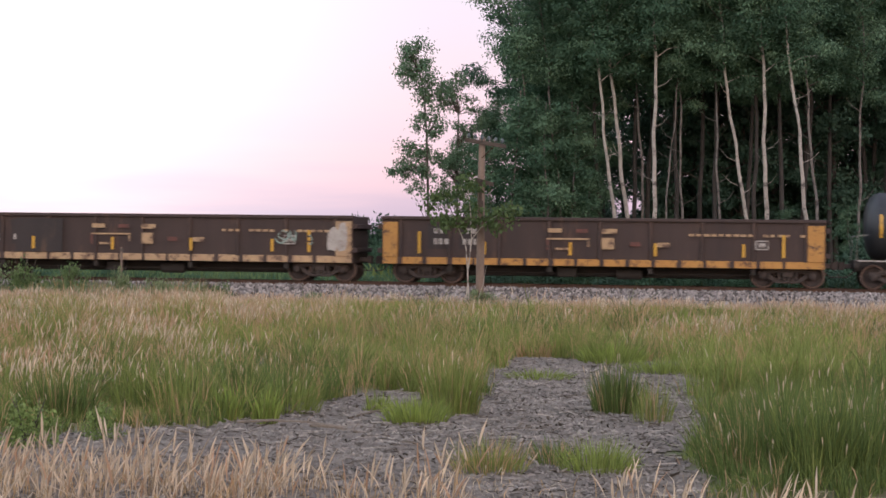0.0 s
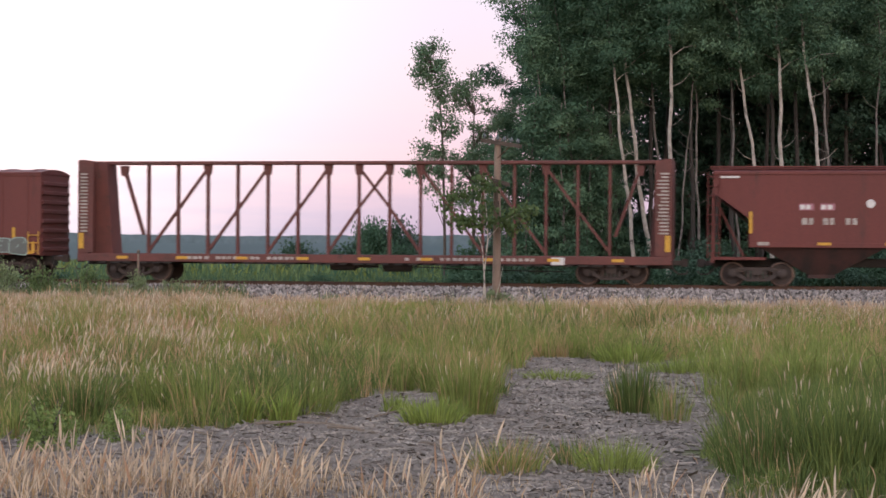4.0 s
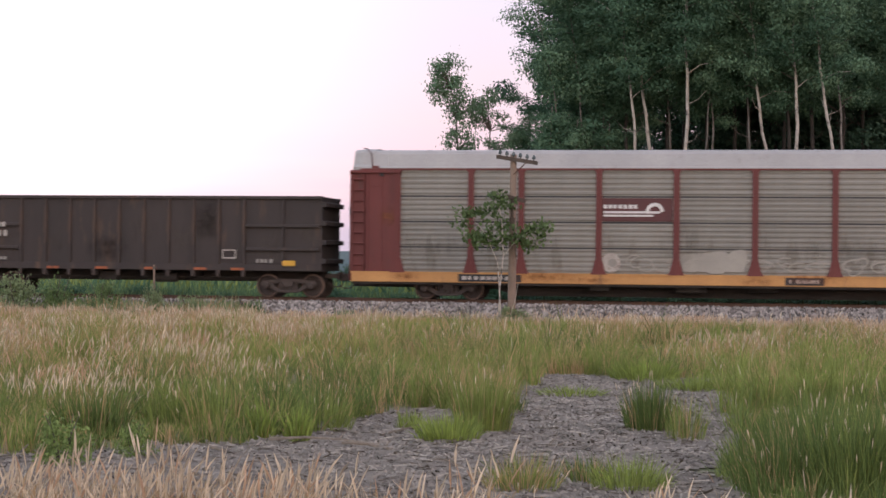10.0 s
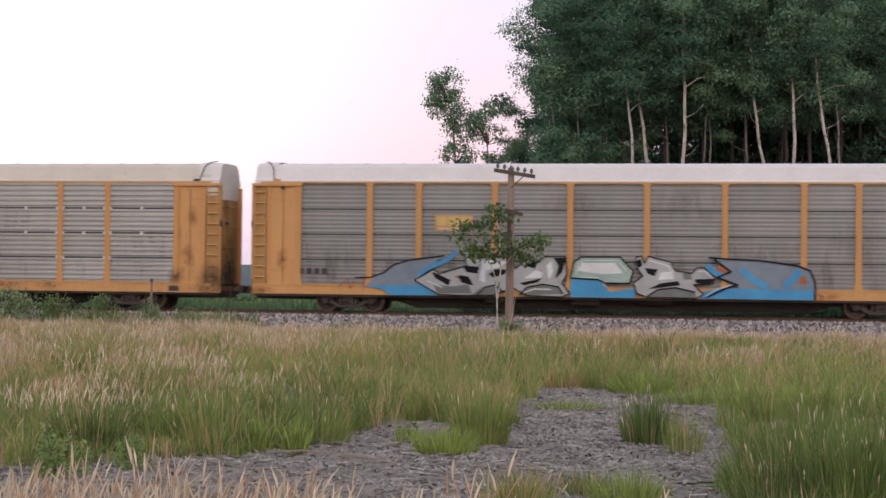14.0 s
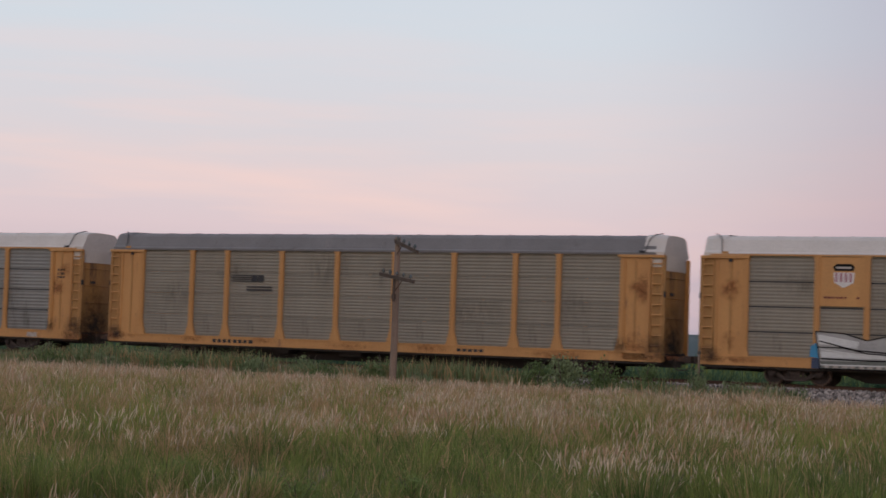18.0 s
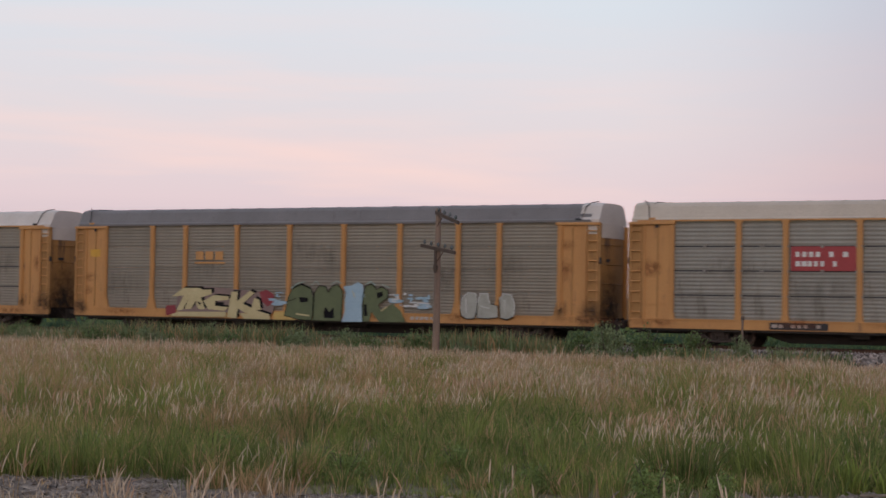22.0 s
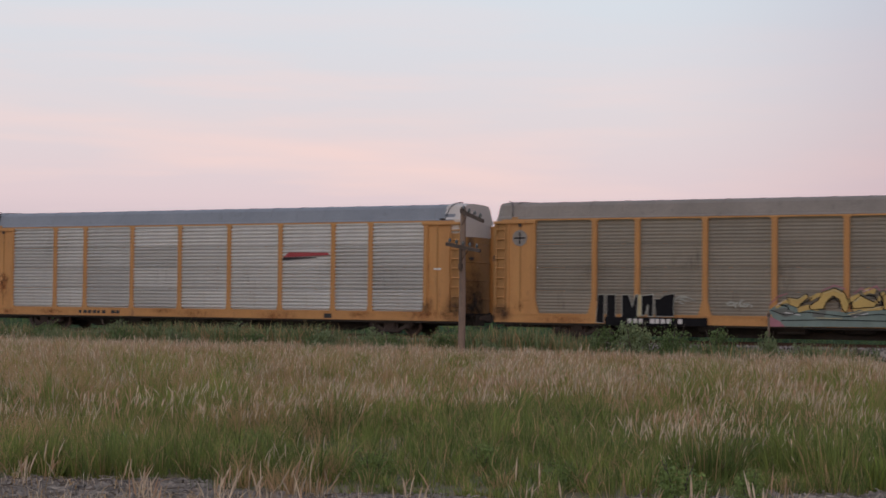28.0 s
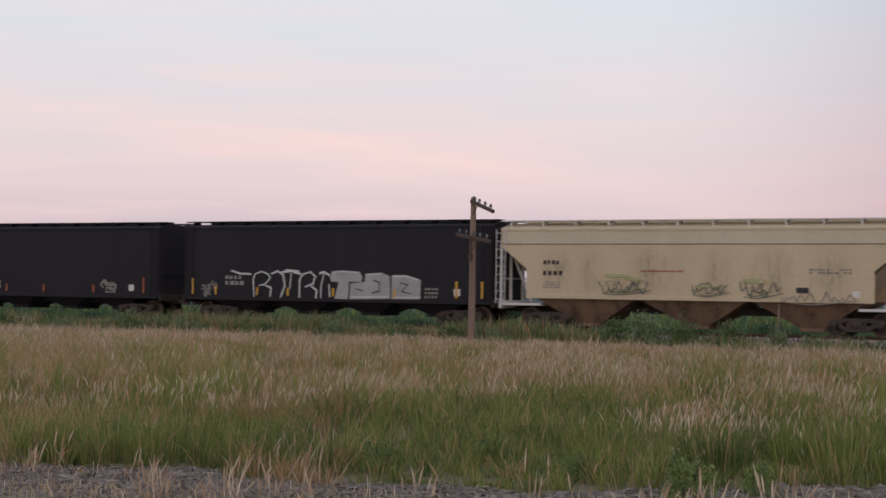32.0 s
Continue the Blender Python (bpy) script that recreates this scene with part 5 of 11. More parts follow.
# thinner grey trunks among them
for k, (head, lean, radius, y) in enumerate([(-6.02, -0.20, 0.055, 82), (-5.36, -0.10, 0.050, 82), (-4.80, -0.03, 0.055, 83), (-2.62, -0.06, 0.075, 84), (-1.70, 0.06, 0.045, 82), (-1.36, -0.02, 0.065, 83), (-0.18, -0.07, 0.060, 82), (2.78, -0.08, 0.080, 82), (4.25, -0.01, 0.075, 84)]):
    proto = tree_protos(170 + k, 15.5, 0.60, 1.5, 8500, 0.118, [M_LEAF, M_LEAF2], M_GREYBARK, radius, 0.16, lean, 0.0, 12)
    tree(proto, y * math.tan(radians(head)), y, 0, 1.0, "slender grey-trunked tree with a high crown", "trees at the wood's edge")
for k, (head, y, sc) in enumerate([(-7.8, 89, 0.56), (-7.25, 87, 0.62), (-5.75, 87, 0.74), (-5.3, 85.5, 0.86), (-5.0, 84.5, 0.94), (-4.9, 87, 1.0), (-4.5, 84.5, 0.9)]):
    tree(DARK[k % 3], y * math.tan(radians(head)), y, k * 2.3 + 0.7, sc, "dense dark green broadleaf tree in the wood", "trees of the wood")
for k, (head, y, sc) in enumerate([(-7.5, 82.5, 0.42), (-6.8, 81.5, 0.50), (-6.2, 82.5, 0.56), (-5.6, 81.5, 0.50), (-4.9, 82, 0.46), (-4.3, 82.5, 0.36), (4.0, 82.5, 0.24), (1.9, 82.5, 0.22)]):
    tree(YOUNG[(k + 1) % 3], y * math.tan(radians(head)), y, k * 1.9 + 0.2, 2.05 * sc, "young broadleaf tree, leafy to the ground, at the wood's edge", "trees at the wood's edge")
for k, (head, y, sc) in enumerate([(-4.0, 83.5, 1.02), (-2.9, 84.5, 1.02), (-2.4, 88, 1.1), (-1.6, 83.5, 1.0), (-0.8, 86, 1.05), (-0.2, 83.5, 1.0), (0.7, 87, 1.06), (1.0, 83.5, 0.98), (1.9, 84.5, 1.04), (2.6, 88, 1.1), (3.4, 89, 1.06), (4.4, 91, 1.10), (5.2, 89, 1.1), (6.2, 91, 1.1), (7.6, 90, 1.1)]):
    tree(HIGH[k % 3], y * math.tan(radians(head)), y, k * 1.7 + 0.4, sc, "tall broadleaf tree with a billowing dark green crown", "trees of the wood")
g = np.random.default_rng(11)
for k in range(40):
    y = 94 + 4.2 * (k % 5) + g.normal(0, 0.8)
    head = -5.9 + 13.8 * ((k * 0.618) % 1.0)
    if (-4.6 < head < -2.3 and k % 4) or k % 5 == 2:
        continue
    tree(DEEP[k % 3], y * math.tan(radians(head)), y, g.uniform(0, 6.28), g.uniform(0.9, 1.15), "tree in the depth of the wood, coloured dark for shade", "trees of the wood")
for k in range(15):
    # the wood is deepest to the east
    head, y = -1.6 + 0.62 * k + g.normal(0, 0.15), 91 + 7 * (k % 2) + g.normal(0, 0.8)
    tree(DEEP[k % 3], y * math.tan(radians(head)), y, g.uniform(0, 6.28), g.uniform(0.95, 1.1), "tree in the depth of the wood, coloured dark for shade", "trees of the wood")
for head, y, sc in ((-3.85, 112, 0.9), (-3.2, 118, 0.95)):
    tree(DEEP[0], y * math.tan(radians(head)), y, head, sc, "tree in the depth of the wood, coloured dark for shade", "trees of the wood")
# loose trees against the sky before the wood: lobes as across, height, half width, half height, clumps
SLIM = open_tree(160, [(-0.30, 11.1, 0.85, 1.20, 34), (-0.95, 10.7, 0.32, 0.80, 8), (0.10, 9.5, 0.60, 0.55, 14), (0.25, 8.0, 0.75, 0.75, 16), (-1.25, 6.0, 0.70, 0.30, 10), (-0.5, 6.9, 0.75, 0.45, 13), (-0.1, 5.4, 1.0, 0.7, 14)],
                 [(0.3, 0, 0), (0.25, 0.1, 3.0), (0.2, 0, 5.6), (0.12, 0, 7.6), (0.0, 0, 9.2), (-0.25, 0, 10.6), (-0.42, 0, 12.0)], 0.125, 80)
tree(SLIM, 85 * math.tan(radians(-9.63)), 85, 0, 1.0, "slender open-crowned tree with hanging leaves before the wood", "trees of the wood")
BROAD = open_tree(161, [(0.0, 9.7, 0.95, 0.95, 22), (0.75, 8.3, 0.70, 0.95, 15), (-0.6, 6.7, 0.9, 0.55, 14), (0.3, 6.1, 1.1, 1.0, 24), (0.2, 4.4, 1.4, 1.1, 22)],
                  [(0.2, 0, 0), (0.15, 0, 3.0), (0.1, 0, 5.2), (0.1, 0, 7.0), (0.15, 0, 8.6), (-0.05, 0, 10.5)], 0.125, 88)
tree(BROAD, 85.5 * math.tan(radians(-8.62)), 85.5, 0, 1.0, "open-crowned broadleaf tree before the wood", "trees of the wood")

# thicket added to close the wood's far side, its leaves coloured dark for shade
for k in range(24):
    head = -6.2 + 14.2 * k / 23 + 0.2 * math.sin(k * 2.1)
    y = (114 if head < -1.6 else 103) + 3 * math.sin(k * 1.7)
    bush("shrub", "dense thicket on the wood's far side, coloured dark for shade", SHRUB_MESHES[1 + 2 * (k % 2)], y * math.tan(radians(head)), y, -0.05, 1.9, 2.0 if -4.8 < head < -2.0 else 3.0, "undergrowth")

# undergrowth at the wood's foot and low bushes along the far verge
for k in range(20):
    head = -8.6 + 16.4 * k / 19 + g.normal(0, 0.12)
    y = 80.5 + 6 * g.random()
    bush("shrub", "dark green undergrowth shrub at the wood's foot", SHRUB_MESHES[k % 4], y * math.tan(radians(head)), y, -0.05, g.uniform(1.0, 1.6), g.uniform(0.7, 1.6), "undergrowth")
for k in range(16):
    head, y = -8.2 + 0.9 * k + g.normal(0, 0.15), 76.5 + 2.2 * g.random()
    bush("shrub", "low dark bramble before the wood's edge", SHRUB_MESHES[k % 4], y * math.tan(radians(head)), y, -0.05, g.uniform(0.9, 1.3), g.uniform(0.55, 0.95), "undergrowth")
for k in range(34):
    x = -95 + 2.55 * k + g.normal(0, 0.6)
    y = 72.3 + 5 * g.random()
    bush("shrub", "low green bush on the verge beyond the track", SHRUB_MESHES[(k * 2) % 4], x, y, -0.05, g.uniform(0.7, 1.2), g.uniform(0.28, 0.62), "bushes on the far verge")
for k, (head, y, sx, sz) in enumerate([(-11.6, 112, 1.6, 2.1), (-12.6, 118, 1.7, 1.3), (-11.0, 104, 1.3, 1.3), (-14.2, 130, 1.8, 1.4), (-11.9, 125, 1.5, 2.3), (-10.9, 112, 1.4, 2.2), (-27.9, 104, 1.2, 2.3)]):
    bush("shrub", "broad green bush in the field beyond the track", SHRUB_MESHES[k % 4], y * math.tan(radians(head)), y, -0.05, sx, sz, "bushes in the far field")

# far wooded ridge; the haze of distance is put into its colour
ridge = Form()
a0, a1, steps = -75, 30, 420
for k in range(steps):
    h = [radians(a0 + (a1 - a0) * (k + q) / steps) for q in (0, 1)]
    z = [11.0 + 2.0 * noise.noise((q * 9, 0, 0)) + 1.5 * noise.noise((q * 60, 3, 0)) + 0.8 * noise.noise((q * 300, 5, 0)) for q in h]
    p = [(1500 * math.sin(q), 1500 * math.cos(q)) for q in h]
    r = [(1700 * math.sin(q), 1700 * math.cos(q)) for q in h]
    # a low belt of wood before it, in the same haze colour, hides the field's far end
    n0, n1 = [(168 * math.sin(q), 168 * math.cos(q)) for q in h]
    f0, f1 = [(186 * math.sin(q), 186 * math.cos(q)) for q in h]
    b0, b1 = [2.32 + 0.10 * noise.noise((q * 120, 8, 0)) for q in h]
    ridge.add([(*n0, -0.5), (*n1, -0.5), (*n1, b1), (*n0, b0), (*f1, b1), (*f0, b0)], [(0, 1, 2, 3), (3, 2, 4, 5)])
    ridge.add([(*p[0], -1), (*p[1], -1), (*p[1], z[1]), (*p[0], z[0]), (*r[1], z[1]), (*r[0], z[0])], [(0, 1, 2, 3), (3, 2, 4, 5)])
tagged(new("backdrop", ridge.mesh("backdrop", M_FAR)), "distant wooded ridge, tinted blue-green for haze", "hills", kind="structure")

# ---- the train ----
# where the train is: metres run from its place at 20 s, an even pace with slow drifts
DRIFT_T = [2 * k for k in range(17)]
DRIFT = [-5.09, -4.45, -3.81, -3.14, -2.42, -1.68, -0.89, -0.39, -0.14, 0.01, 0.0, -0.13, -0.42, -0.75, -0.81, -1.04, -1.44]


def run(t):
    return -15.541 * (t - 20) + float(np.interp(t, DRIFT_T, DRIFT))


WAGONS = []      # thing, its place along the train
WHEELSETS = []   # wheelset, radius, wagon's place, wagon's length


def wheelset_mesh(r):
    f = Form()
    for s in (-1, 1):
        y = s * 0.755
        prof = [(y - s * 0.065, 0.10), (y - s * 0.06, r * 0.80), (y - s * 0.075, r + 0.026), (y - s * 0.045, r + 0.024), (y - s * 0.035, r), (y + s * 0.062, r - 0.006), (y + s * 0.065, r * 0.82), (y + s * 0.015, r * 0.76), (y - s * 0.012, r * 0.36), (y + s * 0.05, 0.17), (y + s * 0.055, 0.09), (y + s * 0.30, 0.085), (y + s * 0.31, 0.125), (y + s * 0.43, 0.125), (y + s * 0.45, 0.06)]
        f.lathe(prof, "y", 28)
        f.mi = 1
        f.lathe([(y - s * 0.036, r + 0.001), (y + s * 0.062, r - 0.004), (y + s * 0.0655, r - 0.02), (y + s * 0.067, r * 0.86), (y + s * 0.060, r * 0.86)], "y", 28, cap=False)
        f.mi = 0
    f.lathe([(-0.7, 0.08), (0.7, 0.08)], "y", 10)
    return f.mesh("wheelset", [M_WHEEL, M_TREAD], True)


WHEEL_A = wheelset_mesh(0.42)
WHEEL_B = wheelset_mesh(0.455)


def bogie_parts(spacing, r):
    h = spacing / 2
    sf = Form()
    z = r
    top = [(-h - 0.20, z + 0.08), (-h - 0.14, z + 0.19), (-h + 0.20, z + 0.20), (-0.42, z + 0.26), (0.42, z + 0.26), (h - 0.20, z + 0.20), (h + 0.14, z + 0.19), (h + 0.20, z + 0.08), (h + 0.14, z - 0.06), (h - 0.16, z - 0.04), (h - 0.22, z + 0.06), (0.40, z + 0.12), (-0.40, z + 0.12), (-h + 0.22, z + 0.06), (-h + 0.16, z - 0.04), (-h - 0.14, z - 0.06)]
    sf.prism(top, -0.055, 0.055, "y")
    for s in (-1, 1):
        sf.prism([(s * (h - 0.22), z + 0.08), (s * (h - 0.10), z - 0.04), (s * 0.40, z - 0.26), (s * 0.28, z - 0.26), (s * 0.28, z - 0.17), (s * 0.36, z - 0.15)], -0.055, 0.055, "y")
        sf.box(min(s * 0.26, s * 0.36), max(s * 0.26, s * 0.36), -0.055, 0.055, z - 0.26, z + 0.14)
    sf.box(-h + 0.18, -0.34, -0.075, 0.075, z + 0.13, z + 0.24, 0.02)
    sf.box(0.34, h - 0.18, -0.075, 0.075, z + 0.13, z + 0.24, 0.02)
    sf.box(-0.40, 0.40, -0.085, 0.085, z - 0.27, z - 0.18, 0.02)
    bl = Form()
    bl.box(-0.21, 0.21, -1.20, 1.20, z - 0.02, z + 0.22, 0.03)
    sp = Form()
    sp.lathe([(z - 0.19, 0.065), (z - 0.15, 0.07), (z - 0.11, 0.062), (z - 0.08, 0.07), (z - 0.05, 0.062), (z - 0.02, 0.068)], "z", 8)
    rig = Form()
    rig.box(-h + 0.5, -h + 0.58, -0.9, 0.9, z - 0.02, z + 0.14)
    rig.box(h - 0.58, h - 0.5, -0.9, 0.9, z - 0.02, z + 0.14)
    return sf.mesh("side_frame", M_TRUCK), bl.mesh("bolster", M_TRUCK), sp.mesh("spring", M_TRUCK, True), rig.mesh("brake_beam", M_DARK)


BOGIE_A = bogie_parts(1.80, 0.42)
BOGIE_B = bogie_parts(1.78, 0.455)


def bogie(car, x, kind, place, length):
    parts, wheel, r, sp = (BOGIE_A, WHEEL_A, 0.42, 1.80) if kind == "A" else (BOGIE_B, WHEEL_B, 0.455, 1.78)
    bo = part("bogie", parts[1], None, car, "rusty cast steel bogie", loc=(x, 0, 0))
    for s in (-1, 1):
        part("side_frame", parts[0], None, bo, loc=(0, s * 1.06, 0))
        for q in (-0.15, 0.0, 0.15):
            part("spring", parts[2], None, bo, loc=(q, s * 1.09, 0))
    part("brake_beam", parts[3], None, bo)
    for s in (-1, 1):
        w = part("wheelset", wheel, None, bo, loc=(s * sp / 2, 0, r))
        WHEELSETS.append((w, s * sp / 2, r, place, length))


def wagon(name, label, category, left, right, group="wagons of the train"):
    place = (left + right) / 2
    car = thing(name, label, category, group, loc=(place + run(0), TRACK_Y, RAIL_Z))
    WAGONS.append((car, place))
    return car, place, right - left


def couplers(car, L, z=0.85, reach=0.62):
    for s in (-1, 1):
        c = Form()
        x0, x1 = s * (L / 2 - 0.5), s * (L / 2 + reach * 0.55)
        c.box(min(x0, x1), max(x0, x1), -0.09, 0.09, z - 0.10, z + 0.08, 0.02)
        x2 = s * (L / 2 + reach)
        c.box(min(x1, x2), max(x1, x2), -0.14, 0.12, z - 0.15, z + 0.14, 0.03)
        hose = [(s * (L / 2 - 0.1), -0.45, z - 0.15), (s * (L / 2 + 0.2), -0.42, z - 0.42), (s * (L / 2 + 0.5), -0.3, z - 0.42), (s * (L / 2 + reach), -0.2, z - 0.3)]
        c.tube(hose, 0.025, 5)
        part("coupler", c, M_TRUCK, car)


def bars(car, name, x, z, width, height, count, mat, y=-1.56, seed=0, rows=1, label=""):
    """Writing that stays unread: a row of plain bars."""
    g = np.random.default_rng(seed + int(abs(x) * 10))
    f = Form()
    for r in range(rows):
        zz = z - r * height * 1.7
        step = width / count
        for k in range(count):
            if g.random() < 0.12 and count > 4:
                continue
            w = step * g.uniform(0.55, 0.82)
            f.box(x + k * step, x + k * step + w, y, y + 0.004, zz - height / 2, zz + height / 2)
    return tagged(part(name, f, mat, car, label), label, kind="stuff")


def plate(car, name, x0, x1, z0, z1, mat, y=-1.56, t=0.006, label=""):
    return part(name, Form().box(x0, x1, y, y + t, z0, z1), mat, car, label)


def disc(car, name, x, z, r, mat, y, label="", tilt=0.0):
    f = Form()
    n = 28
    f.prism([(x + r * math.cos(2 * math.pi * k / n), z + r * math.sin(2 * math.pi * k / n)) for k in range(n)], y, y + 0.006, "y")
    return part(name, f, mat, car, label)


def reflectors(car, boxes, mat, y=-1.545, t=0.02):
    """Each strip of reflective tape is a part of its own."""
    for a, b, z0, z1 in boxes:
        part("reflector", Form().box(a, b, y, y + t, z0, z1), mat, car)


def stroke(f, pts, w, y):
    """A painted line on the wagon's side: one ribbon with rounded bends."""
    p = [Vector(q) for q in pts]
    if len(p) > 2:
        fine = []
        for k in range(len(p) - 1):
            a, b, c, d = p[max(k - 1, 0)], p[k], p[k + 1], p[min(k + 2, len(p) - 1)]
            for t in (0.0, 0.34, 0.67):
                fine.append(0.5 * (2 * b + (c - a) * t + (2 * a - 5 * b + 4 * c - d) * t * t + (3 * b - a - 3 * c + d) * t ** 3))
        p = fine + [p[-1]]
    p = [q for k, q in enumerate(p) if k == 0 or (q - p[k - 1]).length > 1e-4]
    if len(p) < 2:
        return
    vs = []
    for k, q in enumerate(p):
        d = (p[min(k + 1, len(p) - 1)] - p[max(k - 1, 0)]).normalized()
        taper = 0.72 if k in (0, len(p) - 1) else 1.0
        n = Vector((-d.y, d.x)) * w / 2 * taper
        vs += [(q.x - n.x, y - 0.0004 * k, q.y - n.y), (q.x + n.x, y - 0.0004 * k, q.y + n.y)]
    f.add(vs, [(2 * k, 2 * k + 2, 2 * k + 3, 2 * k + 1) for k in range(len(p) - 1)])


def piece(car, x0, x1, z0, z1, letters, top, low, edge, ink, label, seed, halo=None, shine=None, y=-1.565, pen=0.06, rim=0.05, round_top=0.5, eyes=True, drop=0.15, rough=0.06, busy=3):
    """A spray-painted word as one mass: a scalloped silhouette with a rim, a two-tone fill, folds between the letters, counters and highlights."""
    g = np.random.default_rng(seed)
    w = (x1 - x0) / letters
    h = z1 - z0
    tops = [z1 - h * drop * g.random() - h * 0.22 * (k in (0, letters - 1)) * g.random() for k in range(letters)]
    lows = [z0 + 0.05 * h * g.random() for k in range(letters)]
    cuts = [0.0] + [(k + g.uniform(-0.22, 0.22)) * w for k in range(1, letters)] + [x1 - x0]
    crown, foot = [], []
    for k in range(letters):
        slope = g.uniform(-0.10, 0.10) * h
        for j in range(9):
            t = j / 8
            bow = max(0.0, math.sin(math.pi * t)) ** round_top
            near = tops[k + 1] if k + 1 < letters and t > 0.5 else tops[k - 1] if k and t <= 0.5 else tops[k]
            base = min(tops[k], near) - h * 0.10
            x = x0 + cuts[k] + t * (cuts[k + 1] - cuts[k])
            crown.append((x, min(z1 + 0.04, base + (tops[k] - base + slope * (t - 0.5)) * bow + h * rough * g.normal(0, 0.6) * (0 < j < 8))))
            foot.append((x, lows[k] - 0.03 * h * math.sin(math.pi * t)))

    def mass(grow, yy, mat, name="graffiti"):
        f = Form()
        up = [(x, z + grow) for x, z in crown]
        dn = [(x, z - grow) for x, z in foot]
        up = [(up[0][0] - grow, up[0][1] - grow)] + up + [(up[-1][0] + grow, up[-1][1] - grow)]
        dn = [(dn[0][0] - grow, dn[0][1] + grow * 0.5)] + dn + [(dn[-1][0] + grow, dn[-1][1] + grow * 0.5)]
        n = len(up)
        f.add([(x, yy, z) for x, z in up] + [(x, yy, z) for x, z in dn], [(n + k, n + k + 1, k + 1, k) for k in range(n - 1)])
        part(name, f, mat, car, label)

    if halo:
        mass(rim * 1.9, y + 0.009, halo)
    mass(rim, y + 0.006, edge)
    mass(0.0, y + 0.003, top)
    if low is not top:
        f = Form()
        n = len(foot)
        wave = [(x, z0 + h * (0.40 + 0.07 * math.sin(3.1 * x + seed) + 0.04 * math.sin(9.0 * x))) for x, _ in crown]
        f.add([(x, y, z) for x, z in foot] + [(x, y, min(z, c[1])) for (x, z), c in zip(wave, crown)], [(k, k + 1, n + k + 1, n + k) for k in range(n - 1)])
        part("graffiti", f, low, car, label)
    for k in range(letters):
        lines = Form()
        cx, t = x0 + (k + 0.5) * w, tops[k]
        if k:
            lean = g.normal(0, 0.10) * w
            stroke(lines, [(x0 + k * w - lean, z0), (x0 + k * w + 0.10 * w * g.normal(), z0 + h * 0.4), (x0 + k * w + lean, min(tops[k], tops[k - 1]) - h * 0.12)], pen, y - 0.006)
        if eyes:
            a, rx, rz = g.uniform(0, 6.28), w * g.uniform(0.10, 0.20), h * g.uniform(0.06, 0.13)
            ox, oz = cx + w * g.uniform(-0.18, 0.18), z0 + (t - z0) * g.uniform(0.48, 0.72)
            lines.add([(ox + rx * math.cos(a + q * 0.7) , y - 0.012, oz + rz * math.sin(a * 0 + q * 0.7)) for q in range(9)], [tuple(range(9))])
        for q in range(busy):
            ax, az = cx + w * g.uniform(-0.38, 0.1), z0 + h * g.uniform(0.08, 0.55)
            bx, bz = ax + w * g.uniform(0.15, 0.5), az + h * g.uniform(-0.32, 0.34)
            stroke(lines, [(ax, az), ((ax + bx) / 2 + w * g.normal(0, 0.08), (az + bz) / 2 + h * g.normal(0, 0.12)), (bx, bz)], pen * g.uniform(0.35, 1.1), y - 0.018 - 0.005 * q)
        tagged(part("graffiti_line", lines, ink, car), kind="stuff")
        if shine:
            gl = Form()
            stroke(gl, [(cx - 0.34 * w, t - 0.30 * h), (cx - 0.22 * w, t - 0.12 * h), (cx + 0.08 * w, t - 0.07 * h)], pen * 0.8, y - 0.036)
            for q in range(busy):
                ax, az = cx + w * g.uniform(-0.42, 0.2), z0 + h * g.uniform(0.06, 0.7)
                stroke(gl, [(ax, az), (ax + w * g.uniform(0.08, 0.3), az + h * g.uniform(-0.10, 0.14))], pen * g.uniform(0.4, 0.9), y - 0.038 - 0.003 * q)
            tagged(part("graffiti_highlight", gl, shine, car), kind="stuff")


def painted(car, x0, mat, y, label, fills=(), lines=(), pen=0.06):
    """Flat painted forms and lines on a wagon's side, each form a piece of its own; x runs from the wagon's end."""
    for k, pts in enumerate(fills):
        f = Form()
        f.add([(x0 + a, y - 0.0006 * (k % 4), z) for a, z in pts], [tuple(range(len(pts)))])
        part("graffiti", f, mat, car, label)
    for k, pts in enumerate(lines):
        f = Form()
        fine = []
        for p, q in zip(pts, pts[1:]):
            fine += [p, (p[0] * 0.9 + q[0] * 0.1, p[1] * 0.9 + q[1] * 0.1), (p[0] * 0.1 + q[0] * 0.9, p[1] * 0.1 + q[1] * 0.9)]
        stroke(f, [(x0 + a, z) for a, z in fine + [pts[-1]]], pen * (0.8 + 0.15 * (k % 4)), y - 0.0005 * (k % 3))
        tagged(part("graffiti_line", f, mat, car, label), kind="stuff")


def blot(car, name, x, z, w, h, mat, y=-1.535, x_face=None):
    """A stain with a soft ragged outline, laid on the side or, at x_face, on the end."""
    f = Form()
    if x_face is None:
        f.add([(x - w / 2, y, z - h / 2), (x + w / 2, y, z - h / 2), (x + w / 2, y, z + h / 2), (x - w / 2, y, z + h / 2)], [(0, 1, 2, 3)])
    else:
        f.add([(x_face, y - w / 2, z - h / 2), (x_face, y + w / 2, z - h / 2), (x_face, y + w / 2, z + h / 2), (x_face, y - w / 2, z + h / 2)], [(0, 1, 2, 3)])
    tagged(part(name, f, mat, car), kind="stuff")


